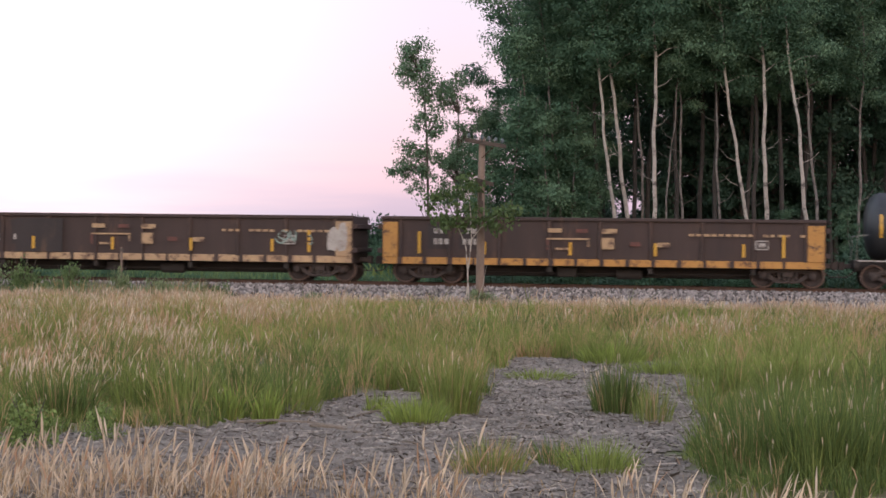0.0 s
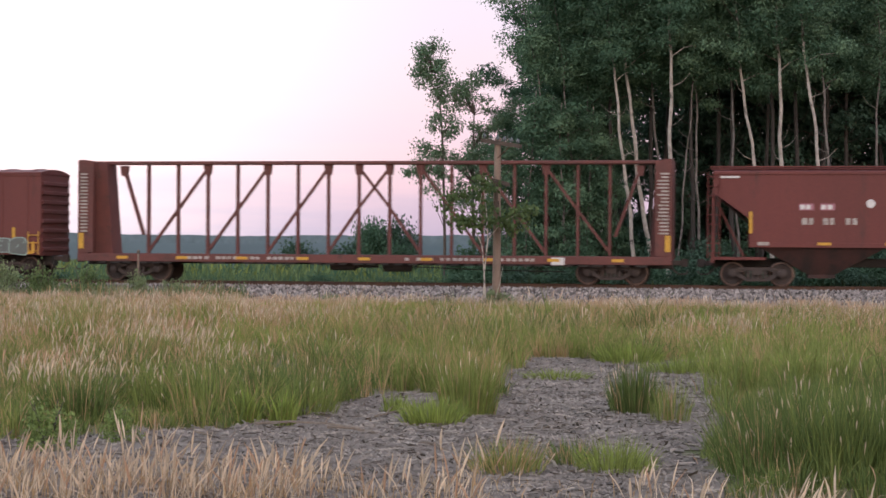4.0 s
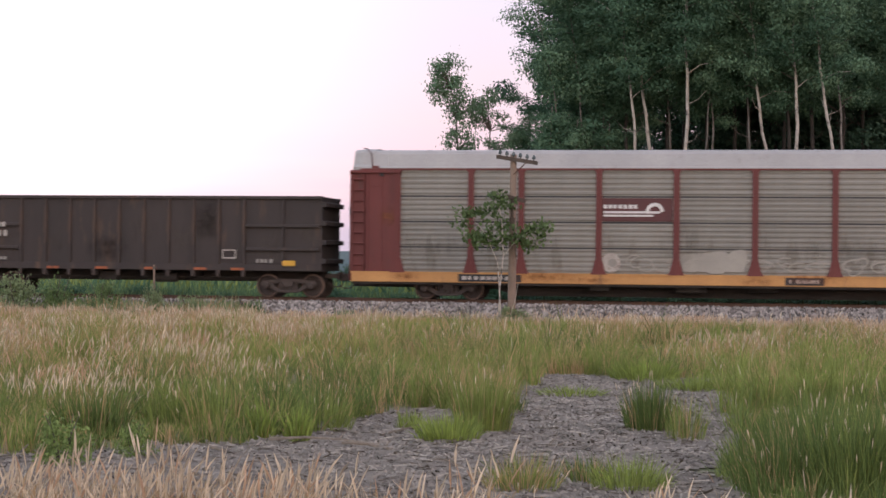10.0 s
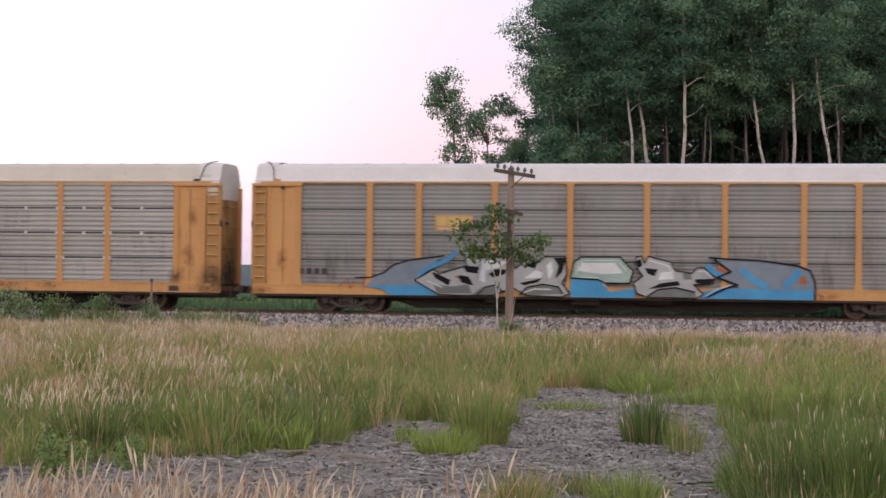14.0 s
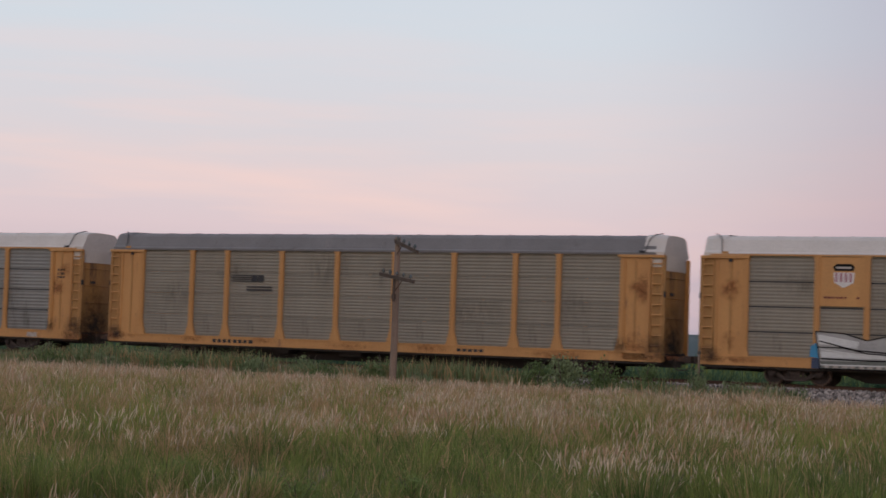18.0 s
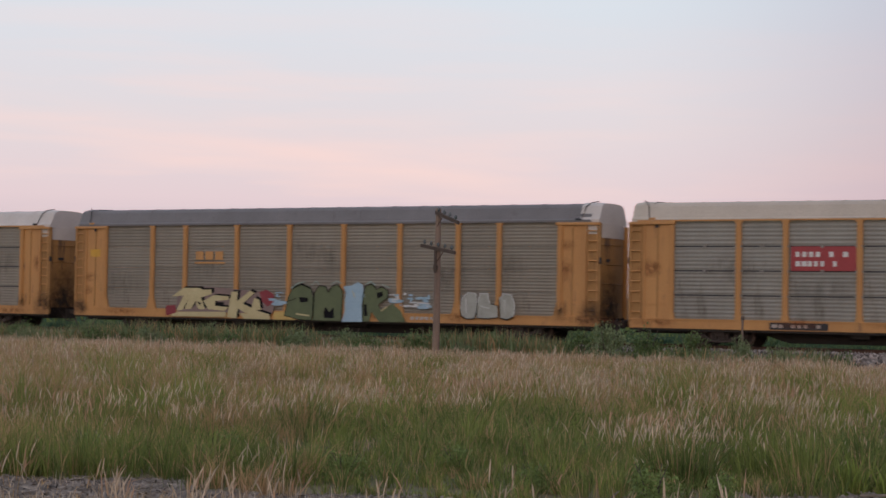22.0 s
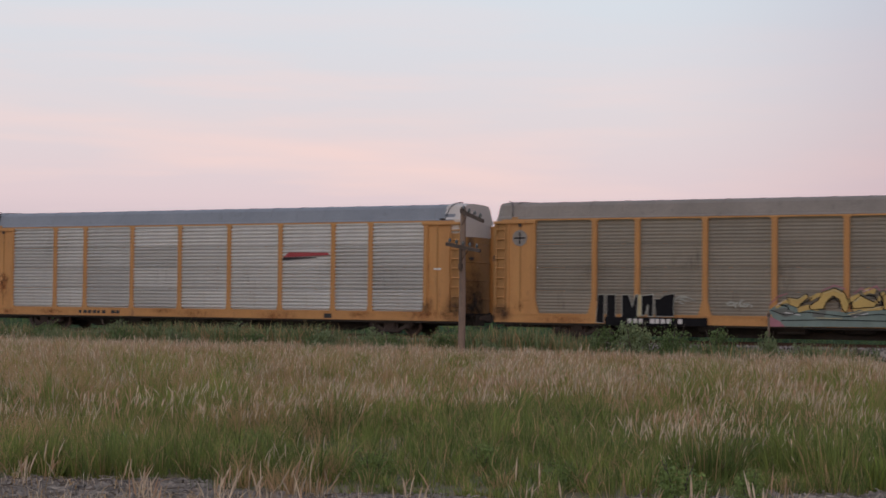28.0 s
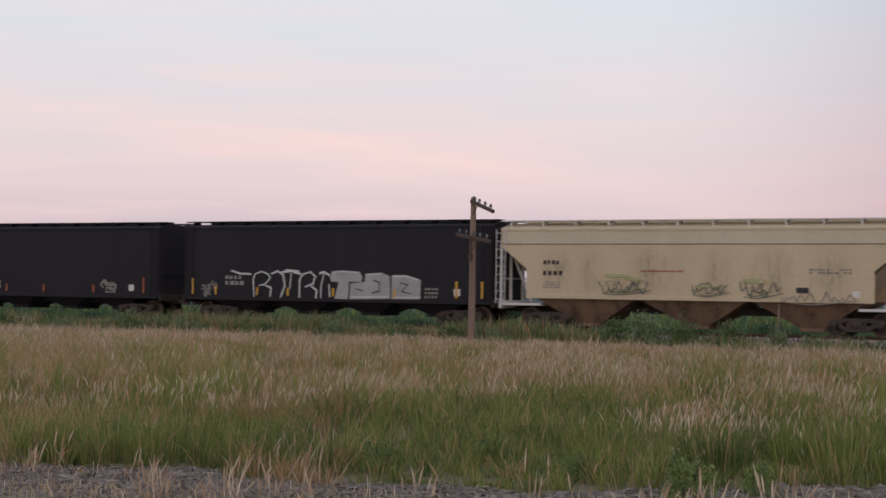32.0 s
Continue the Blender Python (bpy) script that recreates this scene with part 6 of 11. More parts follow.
def script(car, x0, x1, z0, z1, n, mat, seed, label, y):
    """A sprayed signature: one thin line that loops up and down along the side."""
    g = np.random.default_rng(seed)
    h = z1 - z0
    pts = []
    for k in range(n):
        x = x0 + (x1 - x0) * (k + g.uniform(-0.45, 0.45)) / (n - 1)
        pts.append((x, z0 + h * (g.uniform(0.0, 0.45) if (k + (g.random() < 0.25)) % 2 else g.uniform(0.45, 1.0))))
    f = Form()
    stroke(f, pts, 0.05, y)
    stroke(f, [(x0 + 0.1 * (x1 - x0), z0 + 0.1 * h), (x0 + 0.5 * (x1 - x0), z0), (x1 + 0.15, z0 + 0.35 * h)], 0.035, y - 0.02)
    tagged(part("graffiti_line", f, mat, car, label), kind="stuff")


def graffiti(car, x0, x1, z0, z1, fills, line, seed, letters, label, y=-1.565, thick=0.07, style="bubble", lines=2, pen=None):
    """Spray-painted shapes: swollen outlined forms that overlap along the side, each one a piece."""
    g = np.random.default_rng(seed)
    mats = [line] + list(fills)
    nf = len(fills)
    pen = pen or thick

    def outline(cx, cz, rx, rz, power, rough, ph, turn=0.0, n=26):
        pts = []
        for k in range(n):
            t = 2 * math.pi * k / n
            c, s = math.cos(t), math.sin(t)
            q = 1 + rough * (math.sin(2 * t + ph[0]) + 0.7 * math.sin(3 * t + ph[1]) + 0.5 * math.sin(5 * t + ph[2]))
            px = rx * q * math.copysign(abs(c) ** power, c)
            pz = rz * q * math.copysign(abs(s) ** power, s)
            pts.append((cx + px + turn * pz, min(max(cz + pz, z0), z1 + 0.05)))
        return pts

    def fill(f, pts, yy, mi):
        f.mi = mi
        f.add([(p[0], yy, p[1]) for p in pts], [tuple(range(len(pts)))])

    w = (x1 - x0) / letters
    h = z1 - z0
    for k in range(letters):
        f = Form()
        cx, cz = x0 + (k + 0.5) * w + g.normal(0, 0.06 * w), z0 + h * g.uniform(0.42, 0.54)
        rx, rz = w * g.uniform(0.46, 0.66), h * g.uniform(0.36, 0.50)
        yy = y - 0.005 * (k % 3)
        tilt = g.uniform(-0.22, 0.22)
        ph = g.uniform(0, 6.28, 3)
        if style in ("scribble", "smear"):
            for q in range(lines):
                f.mi = 1 + int(g.integers(0, nf))
                if style == "smear":
                    zz, a = cz + rz * g.uniform(-0.95, 0.95), sorted(g.uniform(-1.1, 1.1, 2))
                    pts = [(cx + a[0] * rx, zz), (cx + (a[0] + a[1]) / 2 * rx, zz + g.normal(0, 0.015)), (cx + a[1] * rx, zz + g.normal(0, 0.02))]
                    stroke(f, pts, pen * g.uniform(0.4, 1.5), yy - 0.004 * q)
                else:
                    a0, da, s = g.uniform(0, 6.28), g.choice((-1.0, 1.0)) * g.uniform(0.7, 1.1), g.uniform(0.35, 0.9, 2)
                    o = g.uniform(-0.4, 0.4, 2)
                    pts = [(cx + rx * np.clip(o[0] + s[0] * math.cos(a0 + da * j), -1, 1), cz + rz * np.clip(o[1] + s[1] * math.sin(a0 + da * j * 1.15), -1, 1)) for j in range(5)]
                    stroke(f, pts, pen * g.uniform(0.7, 1.2), yy - 0.006 * q)
            tagged(part("graffiti", f, mats, car, label), kind="stuff")
            continue
        power, rough = 0.62, 0.07
        own = 1 + int(g.integers(0, nf))
        fill(f, outline(cx, cz, rx + thick, rz + thick, power, rough, ph, tilt), yy + 0.0015, 0)
        fill(f, outline(cx, cz, rx, rz, power, rough, ph, tilt), yy, own)
        if nf > 1:
            # the lower half fades into another colour
            fill(f, outline(cx, cz - rz * 0.45, rx * 0.86, rz * 0.42, 0.6, rough, ph, tilt), yy - 0.0015, 1 + (own % nf))
        yy -= 0.003
        # counters and folds of the swollen letters
        for q in range(lines):
            a = g.uniform(-0.6, 0.6, 2)
            b = np.clip(a + g.uniform(-0.55, 0.55, 2), -0.8, 0.8)
            m = (a + b) / 2 + g.normal(0, 0.10, 2)
            f.mi = 0
            stroke(f, [(cx + p[0] * rx, cz + p[1] * rz) for p in (a, m, b)], pen * g.uniform(0.6, 1.1), yy - 0.005 * q)
        part("graffiti", f, mats, car, label)


def ladder(parent, x, y, z0, z1, width, mat, rungs=7, along="x", name="ladder", thick=0.016):
    f = Form()
    for s in (-1, 1):
        f.tube([(x + s * width / 2, y, z0), (x + s * width / 2, y, z1)] if along == "x" else [(x, y + s * width / 2, z0), (x, y + s * width / 2, z1)], 0.022, 5)
    for k in range(rungs):
        z = z0 + (z1 - z0) * (k + 0.5) / rungs
        f.tube([(x - width / 2, y, z), (x + width / 2, y, z)] if along == "x" else [(x, y - width / 2, z), (x, y + width / 2, z)], thick, 5)
    return part(name, f, mat, parent)


POSTS = [1.85, 4.65, 6.55, 9.45, 12.3, 15.15, 18.0, 20.85, 22.8, 25.6]


def rib_panel(width, z0, z1, ribs, depth, mat):
    """A pressed steel sheet with lengthwise ribs."""
    f = Form()
    prof = []
    step = (z1 - z0) / ribs
    for k in range(ribs):
        b = z0 + k * step
        prof += [(0.0, b), (0.0, b + step * 0.34), (-depth, b + step * 0.50), (-depth, b + step * 0.84)]
    prof.append((0.0, z1))
    n = len(prof)
    vs = [(-width / 2, y, z) for y, z in prof] + [(width / 2, y, z) for y, z in prof]
    vs += [(-width / 2, 0.03, z0), (-width / 2, 0.03, z1), (width / 2, 0.03, z0), (width / 2, 0.03, z1)]
    fs = [(i, n + i, n + i + 1, i + 1) for i in range(n - 1)] + [(2 * n, 2 * n + 1, 2 * n + 3, 2 * n + 2)]
    f.add(vs, fs)
    return f.mesh("panel", mat)


def autorack(left, right, label, frame_mat, panel_mat, roof_mat, flare, seams, ribs, depth, sill_mat=None):
    car, place, L = wagon("autorack", label, "autorack wagon", left, right)
    x0, e0 = -L / 2, L / 2 + 0.1
    sill_mat = sill_mat or M_YELLOW
    k = L / 27.4
    posts = [x0 + p * k for p in POSTS]
    # deck and underframe
    part("deck", Form().box(-L / 2 + 0.15, L / 2 - 0.15, -1.42, 1.42, 0.92, 1.04), M_DARK, car)
    part("centre_sill", Form().prism([(-e0, 0.92), (e0, 0.92), (e0, 0.46), (e0 - 5.6, 0.42), (e0 - 6.4, 0.17), (-e0 + 6.4, 0.17), (-e0 + 5.6, 0.42), (-e0, 0.46)], -0.35, 0.35, "y"), M_DARK, car)
    part("brake_valve", Form().box(-1.4, -0.3, -1.05, -0.45, 0.36, 0.78, 0.05), M_DARK, car)
    part("air_reservoir", Form().lathe([(1.2, 0.20), (1.24, 0.23), (2.3, 0.23), (2.34, 0.20)], "x", 12, (0, -0.75, 0.62)), M_DARK, car, smooth=True)
    part("tool_box", Form().box(-4.6, -3.9, -1.2, -0.5, 0.42, 0.70, 0.03), M_DARK, car)
    for s in (-1, 1):
        sl = Form()
        sl.box(-L / 2 + 0.05, L / 2 - 0.05, min(s * 1.44, s * 1.50), max(s * 1.44, s * 1.50), 0.66, 1.02, 0.015)
        sl.box(-L / 2 + 0.05, L / 2 - 0.05, min(s * 1.36, s * 1.53), max(s * 1.36, s * 1.53), 0.99, 1.05)
        part("side_sill", sl, sill_mat, car)
        st = Form()
        st.box(-L / 2 + 0.1, L / 2 - 0.1, min(s * 1.30, s * 1.44), max(s * 1.30, s * 1.44), 0.58, 0.70)
        part("sill_flange", st, M_DARK, car)
    bogie(car, -L / 2 + 3.75, "A", place, L)
    bogie(car, L / 2 - 3.75, "A", place, L)
    couplers(car, L, 0.80, 0.68)
    # posts
    pw = 0.11
    pf = Form()
    if flare:
        out = [(-0.30, 0.0), (0.30, 0.0), (0.24, 0.12), (pw, 0.62), (pw, 3.80), (0.17, 3.86), (0.17, 3.90), (-0.17, 3.90), (-0.17, 3.86), (-pw, 3.80), (-pw, 0.62), (-0.24, 0.12)]
    else:
        out = [(-0.17, 0.0), (0.17, 0.0), (0.15, 0.10), (pw, 0.28), (pw, 3.78), (0.17, 3.86), (0.17, 3.90), (-0.17, 3.90), (-0.17, 3.86), (-pw, 3.78), (-pw, 0.28), (-0.15, 0.10)]
    pf.prism(out, -0.05, 0.05, "y")
    pf.box(-0.035, 0.035, -0.075, -0.05, 0.3, 3.75)
    pm = pf.mesh("post", frame_mat)
    for p in posts:
        part("post", pm, None, car, loc=(p, -1.485, 1.02))
        part("post", pm, None, car, loc=(p, 1.485, 1.02))
    # side panels, in rows between the posts
    cache = {}
    rows = [(1.06, 1.98), (2.00, 2.94), (2.96, 3.90), (3.92, 4.92)]
    for a, b in zip(posts, posts[1:]):
        w = round(b - a - 2 * pw + 0.02, 2)
        for z0, z1 in rows:
            key = (w, z0)
            if key not in cache:
                cache[key] = rib_panel(w, z0, z1, ribs, depth, panel_mat)
            part("panel", cache[key], None, car, loc=((a + b) / 2, -1.425, 0))
        key = (w, "far")
        if key not in cache:
            cache[key] = rib_panel(w, 1.06, 4.92, ribs * 4, depth, panel_mat)
        fp = part("panel", cache[key], None, car, loc=((a + b) / 2, 1.425, 0))
        fp.rotation_euler = (0, 0, math.pi)
    if seams:
        for z in (1.99, 2.95, 3.91):
            sm = Form()
            sm.box(posts[0], posts[-1], -1.425 - depth - 0.004, -1.395, z - 0.027, z + 0.027)
            part("panel_joint", sm, M_SIGNBLACK, car)
    # roof
    half = [(-1.52, 4.90), (-1.52, 4.99), (-1.44, 5.05), (-1.20, 5.52), (-1.08, 5.63), (-0.85, 5.69), (0, 5.73)]
    outline = half + [(-y, z) for y, z in half[-2::-1]]
    rf = Form()
    rf.prism(outline, -L / 2 + 0.45, L / 2 - 0.45, "x")
    n = int(L / 1.42)
    for j in range(1, n):
        x = -L / 2 + j * L / n
        up = [(y * 1.004, z + 0.012) for y, z in half[2:]]
        up = up + [(-y, z) for y, z in up[-2::-1]]
        inn = [(y * 0.99, z - 0.03) for y, z in up]
        rf.prism(up + inn[::-1], x - 0.025, x + 0.025, "x")
    part("roof", rf, roof_mat, car)
    trim = Form()
    trim.box(-L / 2 + 0.4, L / 2 - 0.4, -1.545, -1.50, 4.90, 4.96)
    trim.box(-L / 2 + 0.4, L / 2 - 0.4, 1.50, 1.545, 4.90, 4.96)
    part("roof_rail", trim, roof_mat if roof_mat is M_ROOF_DARK else frame_mat, car)
    # ends: corner bay with ladder, side sheet, curved end doors, roof hood
    for s in (-1, 1):
        def bx(a, b):
            return (min(s * a, s * b), max(s * a, s * b))
        e = L / 2
        bay = Form()
        bay.box(*bx(e - 1.80, e - 0.62), -1.47, -1.40, 1.04, 4.90, 0.012)
        bay.box(*bx(e - 1.76, e - 0.70), -1.495, -1.47, 4.30, 4.36)
        bay.box(*bx(e - 1.76, e - 0.70), -1.495, -1.47, 1.60, 1.66)
        bay.box(*bx(e - 0.72, e - 0.62), -1.52, -1.40, 1.04, 4.90, 0.012)
        bay_ob = part("end_bay", bay, frame_mat, car)
        bay2 = Form()
        bay2.box(*bx(e - 1.80, e - 0.62), 1.40, 1.47, 1.04, 4.90, 0.012)
        part("end_bay", bay2, frame_mat, car)
        corner = Form()
        corner.box(*bx(e - 0.58, e - 0.02), -1.44, -1.37, 1.0, 4.82, 0.012)
        corner.box(*bx(e - 0.10, e + 0.0), -1.50, -1.36, 0.70, 4.86, 0.012)
        part("corner_post", corner, M_YELLOW_END if frame_mat is M_YELLOW else frame_mat, car)
        corner2 = Form()
        corner2.box(*bx(e - 0.58, e - 0.02), 1.37, 1.44, 1.0, 4.82, 0.012)
        part("corner_post", corner2, frame_mat, car)
        ladder(bay_ob, s * (e - 0.34), -1.52, 1.1, 4.75, 0.42, frame_mat, 9, thick=0.028)
        part("end_header", Form().box(*bx(e - 1.98, e - 0.02), -1.575, -1.40, 4.78, 4.895, 0.012), frame_mat, car)
        part("bay_frame", Form().box(*bx(e - 1.90, e - 1.80), -1.53, -1.40, 1.04, 4.78, 0.012), frame_mat, car)
        part("hinge_post", Form().box(*bx(e - 1.27, e - 1.22), -1.495, -1.472, 1.10, 4.70), M_YELLOW_END if frame_mat is M_YELLOW else frame_mat, car)
        part("latch_plate", Form().box(*bx(e - 0.04, e + 0.01), -1.52, -1.38, 3.22, 3.46), M_SIGNBLACK, car)
        dr = Form()
        pts = []
        for j in range(9):
            t = -1 + 2 * j / 8
            pts.append((s * (e - 0.20 + 0.20 * (1 - t * t)), t * 1.37))
        inner = [(x - s * 0.06, y) for x, y in pts[::-1]]
        dr.prism(pts + inner, 1.0, 4.84, "z")
        for z in (1.6, 2.4, 3.2, 4.0):
            dr.tube([(x + s * 0.01, y, z) for x, y in pts], 0.02, 4)
        part("end_door", dr, M_YELLOW_END if frame_mat is M_YELLOW else frame_mat, car, "sooty end door")
        slot = Form()
        slot.box(*bx(e + 0.0, e + 0.03), -0.9, -0.55, 3.30, 3.42)
        part("door_latch", slot, M_SIGNBLACK, car)
        lk = Form()
        lk.box(*bx(e - 1.55, e - 0.85), -1.52, -1.49, 4.80, 4.86)
        lk.box(*bx(e - 1.30, e - 1.16), -1.53, -1.49, 4.66, 4.80)
        part("door_track", lk, M_SIGNBLACK if s < 0 else frame_mat, car)
        hd = Form()
        hh = [(-1.50, 4.84), (-1.50, 5.02), (-1.40, 5.12), (-1.18, 5.58), (-1.04, 5.68), (-0.8, 5.735), (0, 5.76)]
        hh = hh + [(-y, z) for y, z in hh[-2::-1]]
        hs = [(y * 0.95, z if i in (0, 12) else 4.84 + (z - 4.84) * 0.96) for i, (y, z) in enumerate(hh)]
        n = len(hh)
        xa, xb = s * (e - 0.95), s * (e - 0.10)
        vs = [(xa, y, z) for y, z in hh] + [(s * (e - 0.45), y, z) for y, z in hh] + [(xb, y, z) for y, z in hs]
        fs = [(q * n + i, q * n + i + 1, q * n + n + i + 1, q * n + n + i) for q in (0, 1) for i in range(n - 1)] + [tuple(range(2 * n, 3 * n))]
        hd.add(vs, fs)
        part("roof_hood", hd, roof_mat if s < 0 else M_ROOF_WHITE if roof_mat is not M_ROOF_TAUPE else M_ROOF_CREAM, car, "rounded roof end")
        if s > 0:
            skirt = [(x + 0.02, y) for x, y in pts]
            part("hood_skirt", Form().prism(skirt + [(x - 0.03, y) for x, y in skirt[::-1]], 4.28, 4.86, "z"), M_ROOF_WHITE if roof_mat is not M_ROOF_TAUPE else M_ROOF_CREAM, car, "white painted top of the end door")
            part("hood_skirt", Form().box(e - 0.62, e - 0.02, -1.452, -1.44, 4.42, 4.78), M_ROOF_WHITE if roof_mat is not M_ROOF_TAUPE else M_ROOF_CREAM, car)
        for d in (0.12,):
            part("roof_hoop", Form().tube([(s * (e - 0.98 + d), -1.50, 4.98), (s * (e - 0.96 + d), -1.42, 5.20), (s * (e - 0.88 + d), -1.25, 5.55), (s * (e - 0.72 + d), -1.08, 5.72), (s * (e - 0.5 + d), -0.8, 5.78)], 0.020, 5), M_SIGNBLACK if frame_mat is not M_REDEND else M_MAROON, car, "dark bent hoop over the roof's end")
        part("roof_bracket", Form().box(*bx(e - 1.12, e - 0.86), -1.53, -1.44, 4.97, 5.06, 0.01), M_SIGNBLACK if s > 0 else frame_mat, car)
    # soot round the end bays, rust along the sill, grime on the panels
    g = np.random.default_rng(int(abs(left) * 10))
    e = L / 2
    blot(car, "soot_stain", e - 1.72 + g.uniform(-0.08, 0.08), 1.30, 0.75, 0.8, M_SOOT, -1.537)
    blot(car, "soot_stain", e - 0.40, 1.15, 1.3, 1.5, M_SOOT, -1.56)
    blot(car, "soot_stain", 0, 1.55, 2.6, 3.8, M_SOOT, -0.45, x_face=e + 0.035)
    blot(car, "soot_stain", 0, 1.25, 2.4, 1.4, M_SOOT, -0.6, x_face=e + 0.038)
    if g.random() < 0.6:
        blot(car, "soot_stain", -e + 0.45, 1.05, 1.2, 0.9, M_SOOT, -1.56)
    for k in range(7):
        blot(car, "rust_stain", -e + (k + g.uniform(0.1, 0.9)) * L / 7, g.uniform(0.78, 0.95), g.uniform(1.0, 3.4), g.uniform(0.25, 0.5), M_RUST, -1.533 - 0.0006 * k)
    for k in range(4):
        blot(car, "rust_stain", g.choice((-1.0, 1.0)) * (e - g.uniform(0.8, 1.6)), g.uniform(1.3, 4.2), g.uniform(0.5, 1.1), g.uniform(0.5, 1.4), M_RUST, -1.498 - 0.002 * k)
    for k in range(6):
        blot(car, "grime_stain", posts[0] + (k + g.uniform(0.2, 0.8)) * (posts[-1] - posts[0]) / 6, g.uniform(1.8, 4.2), g.uniform(1.5, 3.5), g.uniform(1.0, 2.2), M_GRIME, -1.478 - 0.0008 * k)
    return car, place, L, x0, posts


def clips(car, posts, mat=M_WHITE):
    """Small pale reflective clips on the panel joints."""
    small = Form().box(-0.035, 0.035, -1.535, -1.44, -0.05, 0.05).mesh("clip", mat)
    broad = Form().box(-0.05, 0.05, -1.53, -1.44, -0.06, 0.06).mesh("clip", mat)
    for p in posts[1:-1]:
        for z in (1.99, 2.95, 3.91):
            for s in (-0.13, 0.13):
                part("clip", small, None, car, loc=(p + s, 0, z))
    for a, b in zip(posts, posts[1:]):
        for z in (2.95, 3.91):
            part("clip", broad, None, car, loc=((a + b) / 2, 0, z))


# red and grey rack
car, place, L, x0, posts = autorack(-168.95, -141.44, "grey-panelled autorack wagon with red ends and posts", M_REDEND, M_PANEL, M_ROOF, True, True, 5, 0.045)
for a, z0, z1 in ((9.58, 3.03, 3.86),):
    plate(car, "emblem_board", x0 + 9.55, x0 + 12.2, 3.0, 3.86, M_MAROON, -1.475, label="maroon emblem board")
    f = Form()
    f.box(x0 + 9.65, x0 + 11.5, -1.485, -1.478, 3.18, 3.25)
    f.box(x0 + 9.65, x0 + 11.75, -1.485, -1.478, 3.30, 3.38)
    stroke(f, [(x0 + 11.55 + 0.27 * math.cos(t), 3.36 + 0.27 * math.sin(t)) for t in np.linspace(0.0, 3.4, 9)], 0.13, -1.487)
    part("emblem", f, M_WHITE, car)
    bars(car, "lettering", x0 + 9.65, 3.55, 1.3, 0.14, 7, M_WHITE, -1.485)
plate(car, "emblem_board", x0 + 22.95, x0 + 25.35, 3.0, 3.86, M_MAROON, -1.475, label="maroon emblem board")
f = Form()
f.box(x0 + 23.15, x0 + 24.3, -1.485, -1.478, 3.38, 3.44)
f.box(x0 + 23.15, x0 + 24.4, -1.485, -1.478, 3.46, 3.56)
stroke(f, [(x0 + 24.75 + 0.24 * math.cos(t), 3.46 + 0.24 * math.sin(t)) for t in np.linspace(-1.0, 5.3, 13)], 0.13, -1.487)
part("emblem", f, M_WHITE, car)
disc(car, "painted_ring", x0 + 9.95, 1.46, 0.36, M_OFFWHITE, -1.475, "chalky white painted ring")
disc(car, "painted_ring_hole", x0 + 10.0, 1.46, 0.16, M_PANEL, -1.485)
graffiti(car, x0 + 12.7, x0 + 15.0, 1.1, 1.95, [M_FADECREAM], M_FADECREAM, 4, 3, "patch of faded cream paint", y=-1.475, thick=0.02, lines=0)
graffiti(car, x0 + 10.5, x0 + 20.5, 1.1, 1.85, [M_FADECREAM], M_SIGNGREY, 8, 9, "faded ghost lettering in grey paint", y=-1.47, style="scribble", pen=0.06, lines=3)
graffiti(car, x0 + 23.0, x0 + 26.2, 0.8, 1.75, [M_REDEND, M_PANEL], M_SIGNGREY, 9, 4, "smeared reddish spray paint", y=-1.535, style="smear", pen=0.08, lines=8)
for a, b in ((4.2, 6.6), (16.3, 17.7)):
    plate(car, "stencil_board", x0 + a, x0 + b, 0.70, 0.98, M_SIGNBLACK, -1.51)
    bars(car, "stencil", x0 + a + 0.15, 0.84, b - a - 0.3, 0.13, 9, M_OFFWHITE, -1.518)
bars(car, "lettering", x0 + 26.0, 3.75, 0.6, 0.10, 4, M_OFFWHITE, -1.50)
plate(car, "warning_label", x0 + 25.95, x0 + 26.6, 2.15, 2.32, M_REFLECT, -1.50)

# yellow rack with pale panels
car, place, L, x0, posts = autorack(-140.44, -113.07, "yellow autorack wagon with pale silver panels and cream roof", M_YELLOW, M_PANEL_LIGHT, M_ROOF_CREAM, False, True, 5, 0.085)
clips(car, posts)
plate(car, "emblem_board", x0 + 6.75, x0 + 9.2, 2.98, 3.88, M_WHITE, -1.482, label="white emblem board")
f = Form()
for s in (-1, 1):
    cx = x0 + 7.97
    stroke(f, [(cx + s * 0.62, 3.72), (cx + s * 0.82, 3.72), (cx + s * 0.82, 3.12), (cx + s * 0.62, 3.12)], 0.09, -1.49)
for k in range(3):
    f.box(x0 + 7.48 + k * 0.34, x0 + 7.48 + k * 0.34 + 0.27, -1.492, -1.486, 3.28, 3.56)
part("emblem", f, M_SIGNBLACK, car)
bars(car, "stencil", x0 + 6.9, 0.85, 1.6, 0.15, 7, M_SIGNBLACK, -1.51)
plate(car, "placard", x0 + 25.3, x0 + 25.7, 0.72, 0.92, M_SIGNBLACK, -1.51)
bars(car, "lettering", x0 + 0.95, 1.5, 0.5, 0.08, 4, M_SIGNBLACK, -1.50, rows=2)

